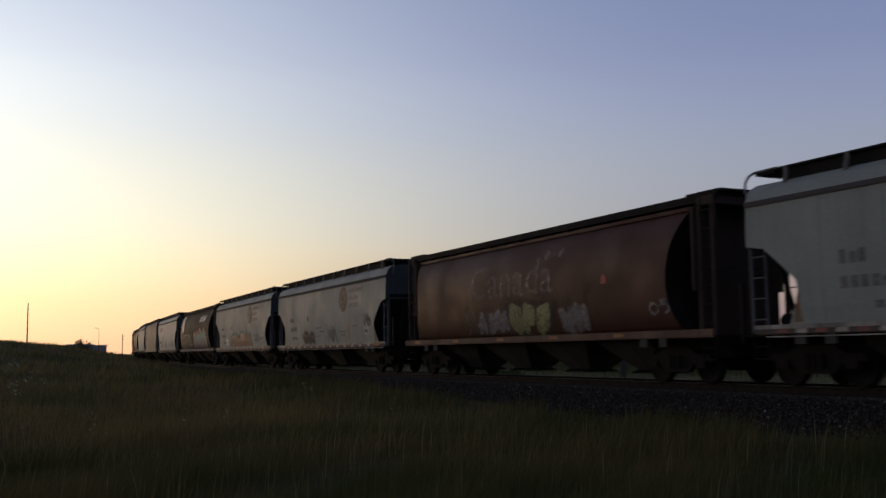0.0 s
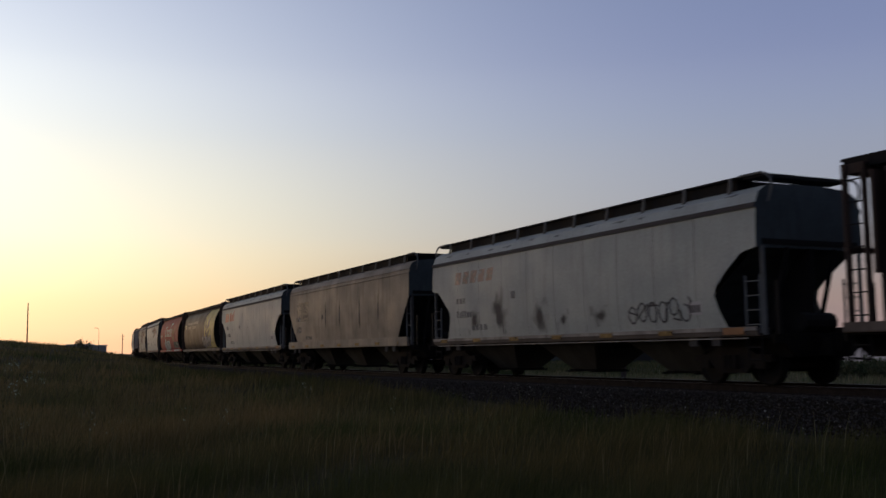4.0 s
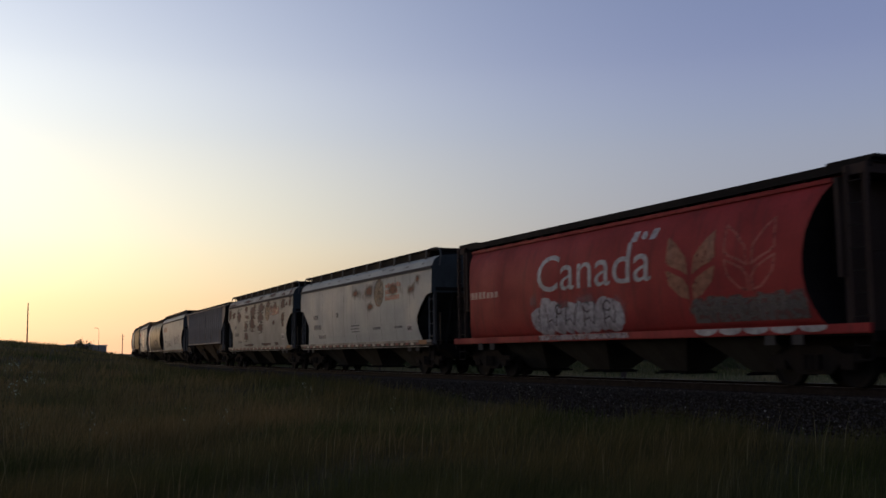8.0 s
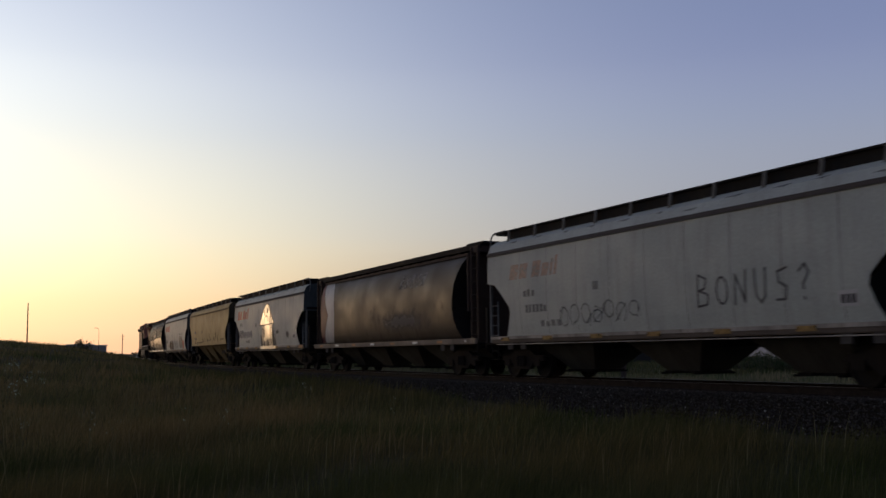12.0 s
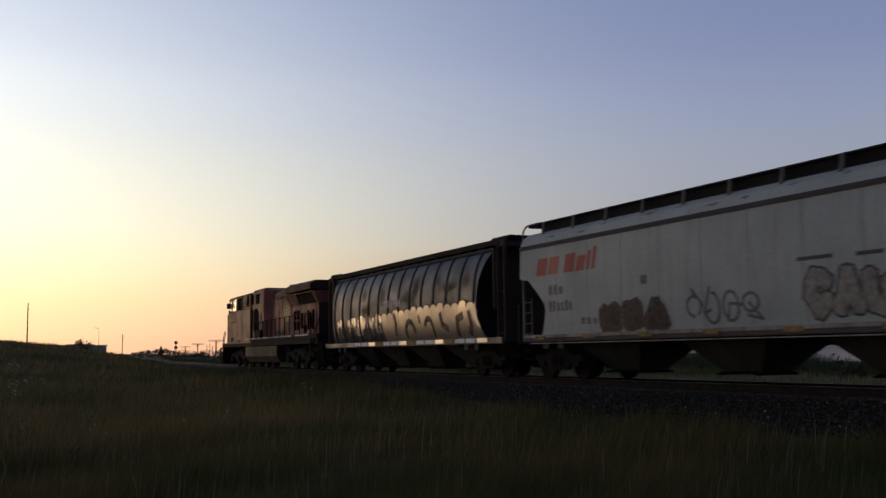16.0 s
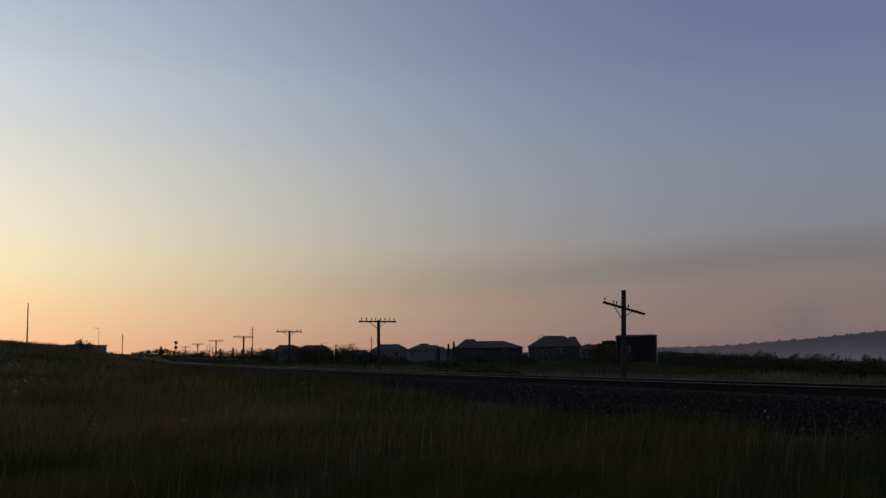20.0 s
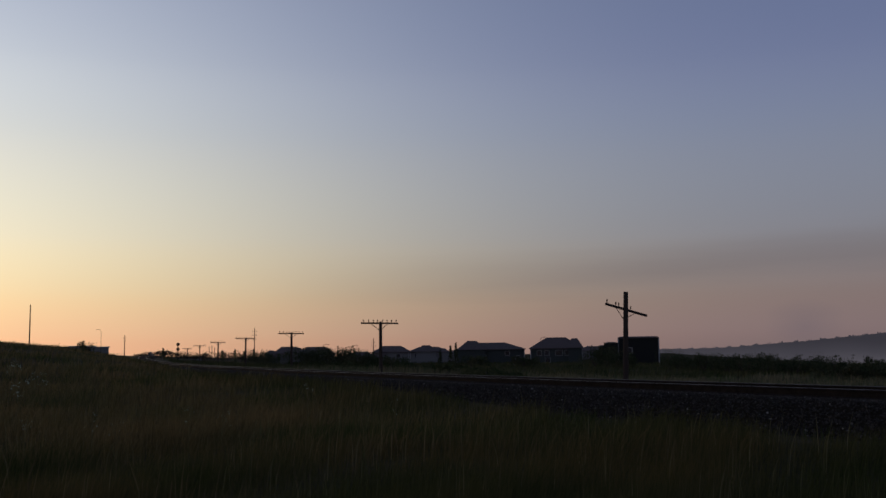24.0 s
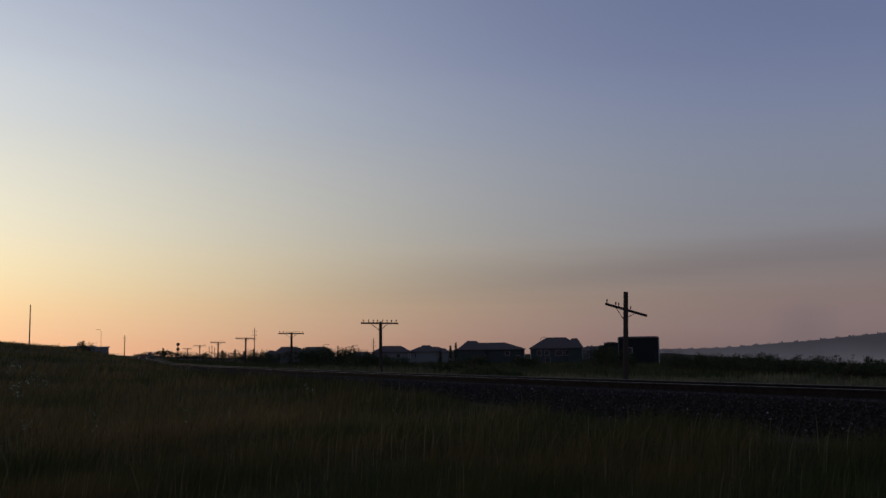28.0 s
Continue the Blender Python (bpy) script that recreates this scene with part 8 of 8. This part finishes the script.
def build_bushes():
    rng = random.Random(12)
    # scrub row far right of the houses
    for k in range(34):
        a = -12.6 - 12.0 * k / 33 + rng.uniform(-0.15, 0.15)
        d = 150 + rng.uniform(-12, 14) - 1.6 * k
        x, y = at_view(a, d)
        h = rng.uniform(2.0, 3.3) * d / 140
        bush("scrub_bush", "dark leafy scrub bush", x, y, rng.uniform(2.2, 3.2), 2.0, h * 0.92, 1300, 100 + k, 0.12, "scrub along the far field")
    # dark thicket before the houses
    for k, (a, d, w, h) in enumerate(((8.1, 190, 4, 3.9), (7.5, 190, 5, 4.4), (6.8, 186, 5, 4.3), (6.2, 184, 5, 4.1), (5.6, 180, 5, 3.9), (5.0, 178, 4, 3.5), (4.5, 178, 3, 3.0), (9.9, 230, 4, 3.2), (10.6, 240, 4, 3.0), (3.0, 190, 5, 2.6), (-1.5, 200, 5, 2.4), (-4.4, 200, 4, 2.2), (-8.5, 190, 3, 3.2), (-9.2, 185, 3, 4.0), (-9.8, 170, 4, 2.6))):
        x, y = at_view(a, d)
        bush("thicket_bush", "dark dense thicket bush", x, y, w, 3, h * 1.05, 3000, 200 + k, 0.15, "thicket before the houses")
    # along the mound's crest
    for k in range(16):
        a = 24.6 - 7.0 * k / 15
        d = 92 + rng.uniform(-8, 12)
        x, y = at_view(a, d)
        bush("low_bush", "low dark shrub on the grassy rise", x, y, rng.uniform(1.4, 2.4), 1.2, rng.uniform(0.12, 0.26), 420, 300 + k, 0.045, "shrubs on the rise", leaf_name="hedge_leaf")
    # low hedge line where the track leaves the view
    for k in range(24):
        a = 17.2 - 8.6 * k / 23 + rng.uniform(-0.1, 0.1)
        d = 400 + rng.uniform(-30, 30)
        x, y = at_view(a, d)
        bush("hedge_bush", "low dark bush in a distant hedge", x, y, rng.uniform(3.0, 4.6), 2.0, rng.uniform(2.6, 3.9) - gz(x, y), 800, 700 + k, 0.22, "distant hedge beyond the curve", leaf_name="hedge_leaf")
    # rank growth on the far side of the bank
    for k in range(26):
        a = 9.0 - 12.5 * k / 25 + rng.uniform(-0.2, 0.2)
        d = 122 - 2.4 * k + rng.uniform(-5, 5)
        x, y = at_view(a, d)
        bush("rank_bush", "low green bush beside the railway", x, y, rng.uniform(2.0, 3.2), 1.4, rng.uniform(0.7, 1.2), 380, 800 + k, 0.12, "bushes beyond the track", leaf_name="rank")
    x, y = at_view(19.9, 105)
    bush("round_bush", "single bushy shrub on the grassy rise", x, y, 0.8, 0.8, 1.4, 500, 400, 0.12)
    for k, (a, d, h) in enumerate(((-0.25, 230, 4.6), (-0.55, 232, 5.2), (12.0, 300, 4.2), (11.5, 300, 3.6), (10.95, 260, 4.0), (12.7, 310, 3.8), (0.35, 240, 3.8), (15.9, 250, 2.4))):
        x, y = at_view(a, d)
        bush("spruce_tree", "small dark pointed spruce tree", x, y, 0.9, 0.9, h, 600, 500 + k, 0.2, "small spruces by the houses", True, category="tree")


build_bushes()


def hip_roof(bm, x0, x1, y0, y1, z0, z1, inset, over=0.5):
    x0, x1, y0, y1 = x0 - over, x1 + over, y0 - over, y1 + over
    cy = (y0 + y1) / 2
    b = [bm.verts.new(p) for p in ((x0, y0, z0), (x1, y0, z0), (x1, y1, z0), (x0, y1, z0))]
    r = [bm.verts.new((x0 + inset, cy, z1)), bm.verts.new((x1 - inset, cy, z1))]
    bm.faces.new((b[0], b[1], r[1], r[0]))
    bm.faces.new((b[2], b[3], r[0], r[1]))
    bm.faces.new((b[1], b[2], r[1]))
    bm.faces.new((b[3], b[0], r[0]))
    bm.faces.new(b[::-1])


def house(a, d, width, depth, eave, ridge, label, wall="siding_dark", win=(), wings=(), turn=0.0, inset=None, over=0.5):
    x, y = at_view(a, d)
    z = gz(x, y) - 0.2
    h = thing("house", label, "house", "houses beyond the field")
    h.matrix_world = pose(x, y, z, 0, 0, 62.5 + a + turn)
    bm = bmesh.new()
    box(bm, -width / 2, width / 2, -depth / 2, depth / 2, 0, eave)
    part("wall", bm, M[wall], h)
    bm = bmesh.new()
    hip_roof(bm, -width / 2, width / 2, -depth / 2, depth / 2, eave, ridge, width * 0.3 if inset is None else inset, over)
    part("roof", bm, M["roof"], h)
    for x0, x1, e2, r2 in wings:
        bm = bmesh.new()
        box(bm, x0, x1, -depth / 2 - 1.5, -depth / 2, 0, e2)
        part("wing_wall", bm, M[wall], h)
        bm = bmesh.new()
        hip_roof(bm, x0, x1, -depth / 2 - 1.5, depth / 2 - 1, e2, r2, (x1 - x0) * 0.4, over)
        part("wing_roof", bm, M["roof"], h)
    for wx, wz, ww, wh in win:
        bm = bmesh.new()
        f = -depth / 2 - 0.05
        box(bm, wx - ww / 2 - 0.1, wx + ww / 2 + 0.1, f, f + 0.1, wz - 0.1, wz + wh + 0.1)
        fr = part("window", bm, M["trim"], h)
        bm = bmesh.new()
        box(bm, wx - ww / 2, wx + ww / 2, f - 0.02, f + 0.02, wz, wz + wh)
        part("pane", bm, M["pane"], fr)
    for sx in (-1, 1):
        bm = bmesh.new()
        box(bm, sx * width / 2 - 0.12, sx * width / 2 + 0.12, -depth / 2 - 0.06, -depth / 2 + 0.1, 0, eave)
        part("corner_trim", bm, M["trim"], h)
    bm = bmesh.new()
    box(bm, -width / 2 - over, width / 2 + over, -depth / 2 - over - 0.06, -depth / 2 - over, eave - 0.2, eave)
    part("fascia", bm, M["roof"], h)
    return h


def build_houses():
    two = [(-4.8, 2.4, 1.2, 1.3), (-2.6, 2.4, 1.2, 1.3), (0.8, 2.3, 1.9, 1.4), (3.0, 2.4, 1.0, 1.3), (5.6, 2.4, 1.2, 1.3), (-2.4, 0.3, 1.4, 1.3), (4.6, 0.4, 0.9, 1.2), (5.7, 0.4, 0.9, 1.2)]
    house(-6.31, 290, 14.5, 10, 4.4, 7.5, "two-storey house with dark siding and pale window frames", "siding_dark", two, [(3.4, 7.2, 4.4, 7.15)], inset=5)
    house(-2.54, 300, 20, 11, 4.3, 6.3, "wide two-storey house with a low hipped roof", "siding_dark", [(-6, 1.0, 1.3, 1.4), (-2, 1.0, 1.3, 1.4), (5, 2.4, 1.2, 1.2), (8, 1.0, 1.2, 1.3)], [(-9.5, -1.5, 4.2, 6.9)])
    house(-10.95, 240, 9.2, 11, 6.3, 6.6, "dark boxy house with a flat stepped roof", "siding_black", [(-2, 2.6, 1.0, 1.3)], [(-7.9, -4.7, 5.1, 5.35), (-9.1, -7.9, 4.4, 4.65)], inset=0.6, over=0.12)
    house(1.01, 330, 13, 10, 3.9, 5.5, "house with a low grey roof", "siding", [(-4, 2.0, 1.2, 1.2), (3, 2.0, 1.2, 1.2)], [(-4.2, 2.6, 3.9, 6.0), (2.8, 6.4, 3.6, 4.9)])
    house(3.12, 330, 12, 10, 3.9, 5.9, "house with a hipped grey roof", "siding", [(-4, 2.0, 1.2, 1.2), (2, 2.0, 1.2, 1.2)], [(-7, -2, 3.0, 4.6)])
    house(7.45, 380, 14, 10, 3.8, 6.4, "distant house with a hipped roof", "siding", [])
    house(9.0, 330, 9.5, 10, 3.9, 6.1, "house with a pale gable wall", "siding", [(-3.5, 1.8, 1.2, 1.2)], [(-7.6, -3.6, 2.9, 4.9), (0.6, 5.0, 3.9, 5.7)])
    house(4.85, 340, 6.5, 8, 2.9, 4.3, "small distant house with a hipped roof", "siding", [])
    house(-0.85, 420, 10, 10, 3.6, 5.0, "distant house with a hipped roof", "siding", [])
    house(-8.47, 420, 12, 10, 3.8, 5.6, "distant house with a hipped roof", "siding", [])


build_houses()


def utility_pole(a, d, top, arms, label, kind="utility"):
    x, y = at_view(a, d)
    z = gz(x, y) - 0.2
    p = thing("utility_pole" if kind == "utility" else "street_lamp", label, "pole" if kind == "utility" else "lamp", "distant poles")
    p.matrix_world = pose(x, y, z, 0, 0, 62.5 + a)
    h = top - z
    bm = bmesh.new()
    tube(bm, (0, 0, 0), (0, 0, h), *((0.15, 8, 0.09) if kind == "utility" else (0.07, 8, 0.045)))
    part("post", bm, M["wood"] if kind == "utility" else M["steel_dark"], p)
    if kind == "utility":
        for q, w in arms:
            bm = bmesh.new()
            box(bm, -w / 2, w / 2, -0.04, 0.04, h - q - 0.035, h - q + 0.035)
            for sx in (-0.45, 0, 0.45):
                tube(bm, (sx * w, 0, h - q), (sx * w, 0, h - q + 0.3), 0.035, 5)
            part("crossarm", bm, M["wood"], p)
    else:
        bm = bmesh.new()
        w = arms
        pts = [(0, h), (w * 0.12, h + 0.5), (w * 0.4, h + 0.75), (w, h + 0.8)]
        for (xa, za), (xb, zb) in zip(pts, pts[1:]):
            tube(bm, (xa, 0, za), (xb, 0, zb), 0.05, 6)
        part("arm", bm, M["steel_dark"], p)
        bm = bmesh.new()
        box(bm, w - 0.45 * (1 if w > 0 else -1), w + 0.45 * (1 if w > 0 else -1), -0.16, 0.16, h + 0.74, h + 0.85)
        part("lamp_head", bm, M["steel_dark"], p)
    return p


def build_far_poles():
    utility_pole(22.79, 210, 11.4, (), "tall bare distant utility pole")
    utility_pole(17.95, 330, 8.0, ((1.0, 1.0), (1.8, 0.7)), "distant utility pole with short arms")
    utility_pole(10.92, 280, 8.6, ((0.9, 1.2), (2.0, 1.2), (3.2, 1.0)), "distant utility pole with three arms")
    utility_pole(4.18, 300, 5.8, ((1.2, 1.0), (2.2, 1.6)), "distant utility pole with two arms")
    utility_pole(13.27, 420, 5.6, ((0.6, 1.0),), "very distant utility pole")
    utility_pole(13.42, 450, 5.4, ((0.6, 1.0),), "very distant utility pole")
    utility_pole(13.12, 480, 5.2, ((0.6, 1.0),), "very distant utility pole")
    utility_pole(19.18, 330, 9.0, -1.0, "tall curved street lamp beyond the rise", "lamp")
    utility_pole(7.09, 360, 4.0, 2.0, "curved street lamp beyond the houses", "lamp")
    utility_pole(5.45, 360, 3.6, 2.0, "curved street lamp beyond the houses", "lamp")
    utility_pole(-5.42, 330, 5.2, 1.2, "curved street lamp beyond the houses", "lamp")


build_far_poles()


def build_signal():
    x, y = at_view(15.11, 250)
    z = gz(x, y) - 0.2
    s = thing("rail_signal", "dark two-headed railway signal mast", "signal")
    s.matrix_world = pose(x, y, z, 0, 0, 77)
    top = 4.3 - z
    bm = bmesh.new()
    tube(bm, (0, 0, 0), (0, 0, top), 0.1, 8)
    part("mast", bm, M["black"], s)
    for q in (0.35, 1.5):
        bm = bmesh.new()
        tube(bm, (0, -0.12, top - q), (0, 0.1, top - q), 0.42, 14)
        tube(bm, (0, -0.4, top - q), (0, -0.1, top - q), 0.14, 8)
        part("signal_head", bm, M["black"], s)


build_signal()


def flat_building(a, d, width, depth, height, label, mat, turn=0.0, roof="roof"):
    x, y = at_view(a, d)
    z = gz(x, y) - 0.3
    b = thing("flat_roofed_building", label, "building", "distant buildings")
    b.matrix_world = pose(x, y, z, 0, 0, 62.5 + a + turn)
    bm = bmesh.new()
    box(bm, -width / 2, width / 2, -depth / 2, depth / 2, 0, height - z)
    part("wall", bm, mat, b)
    bm = bmesh.new()
    box(bm, -width / 2 - 0.3, width / 2 + 0.3, -depth / 2 - 0.3, depth / 2 + 0.3, height - z, height - z + 0.4)
    part("roof", bm, M[roof], b)
    return b


def build_far_buildings():
    # Pale roofs paint in the light that their edges reflect.
    flat_building(20.13, 420, 10, 12, 5.4, "long low flat-roofed building behind the rise", M["siding"], roof="trim")
    flat_building(19.15, 415, 5.5, 10, 5.0, "end block of a long low building", M["siding"], roof="trim")
    flat_building(21.1, 420, 5.0, 10, 5.0, "low end of a long flat-roofed building", M["siding"], roof="trim")
    for a, d, w, h in ((16.13, 420, 5.0, 1.0), (15.68, 430, 5, 0.8), (15.26, 430, 4, 0.6), (14.77, 420, 5, 0.7), (14.07, 430, 5, 0.7)):
        flat_building(a, d, w, 6, h, "small pale distant shed", M["siding"])
    x, y = at_view(16.58, 415)
    t = thing("storage_tank", "rounded pale distant tank", "tank", "distant buildings")
    t.location = (x, y, gz(x, y))
    bm = bmesh.new()
    bmesh.ops.create_uvsphere(bm, u_segments=16, v_segments=8, radius=1.0)
    for v in bm.verts:
        v.co.z = v.co.z * 1.1 + 1.2
    part("shell", bm, M["siding"], t, smooth=True)


build_far_buildings()


def build_hills():
    """Far ridge: a plain backdrop of distance, its haze a painted glow, paler towards the base."""
    m = bpy.data.materials.new("hazy_ridge")
    m.use_nodes = True
    nt = m.node_tree
    b = nt.nodes["Principled BSDF"]
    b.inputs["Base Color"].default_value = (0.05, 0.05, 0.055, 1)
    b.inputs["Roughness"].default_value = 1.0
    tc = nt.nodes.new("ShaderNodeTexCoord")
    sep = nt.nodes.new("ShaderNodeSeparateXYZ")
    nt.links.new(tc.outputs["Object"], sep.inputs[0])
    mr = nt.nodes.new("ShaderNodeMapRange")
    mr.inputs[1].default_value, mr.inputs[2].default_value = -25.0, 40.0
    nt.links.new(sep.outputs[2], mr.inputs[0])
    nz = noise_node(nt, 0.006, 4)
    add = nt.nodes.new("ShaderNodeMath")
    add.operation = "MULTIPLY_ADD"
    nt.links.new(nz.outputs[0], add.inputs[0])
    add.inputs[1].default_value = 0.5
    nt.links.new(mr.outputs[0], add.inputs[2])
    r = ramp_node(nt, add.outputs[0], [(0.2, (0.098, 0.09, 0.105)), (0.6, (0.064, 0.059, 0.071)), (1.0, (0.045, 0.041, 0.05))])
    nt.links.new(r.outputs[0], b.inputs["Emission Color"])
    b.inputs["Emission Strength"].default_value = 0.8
    rng = np.random.default_rng(3)
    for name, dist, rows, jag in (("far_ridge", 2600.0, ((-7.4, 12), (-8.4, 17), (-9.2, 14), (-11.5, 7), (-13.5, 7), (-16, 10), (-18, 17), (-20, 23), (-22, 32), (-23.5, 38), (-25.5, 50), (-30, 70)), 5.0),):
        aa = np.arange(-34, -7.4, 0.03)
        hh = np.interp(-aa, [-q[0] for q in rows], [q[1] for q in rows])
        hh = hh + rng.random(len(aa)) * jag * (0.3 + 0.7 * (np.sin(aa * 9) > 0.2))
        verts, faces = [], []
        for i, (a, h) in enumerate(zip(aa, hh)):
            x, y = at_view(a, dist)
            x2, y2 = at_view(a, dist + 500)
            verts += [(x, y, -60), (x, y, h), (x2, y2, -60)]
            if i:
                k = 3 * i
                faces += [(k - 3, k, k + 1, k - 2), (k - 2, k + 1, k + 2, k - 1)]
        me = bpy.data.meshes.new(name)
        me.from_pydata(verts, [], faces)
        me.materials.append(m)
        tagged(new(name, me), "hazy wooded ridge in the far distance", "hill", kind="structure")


build_hills()

def build_motions():
    for car, s0 in TRAIN:
        rows = []
        for k in range(57):
            t = k * 0.5
            rows.append((t, train_pose(s0 + train_way(t))))
        walk(car, rows)


def turn_wheels():
    """Wheelsets roll with the train; those set alike in their trucks share one roll."""
    first = {}
    for ob, dx, r in WHEELS:
        if (dx, r) not in first:
            first[(dx, r)] = ob
            walk(ob, [(k / FPS, Matrix.Translation((dx, 0, r)) @ Matrix.Rotation((train_way(k / FPS) / r) % (2 * math.pi), 4, "Y")) for k in range(28 * FPS + 1)])
        else:
            src = first[(dx, r)].animation_data
            ob.rotation_mode = "QUATERNION"
            data = ob.animation_data_create()
            data.action = src.action
            data.action_slot = src.action_slot


def motions():
    build_motions()
    turn_wheels()


motions()
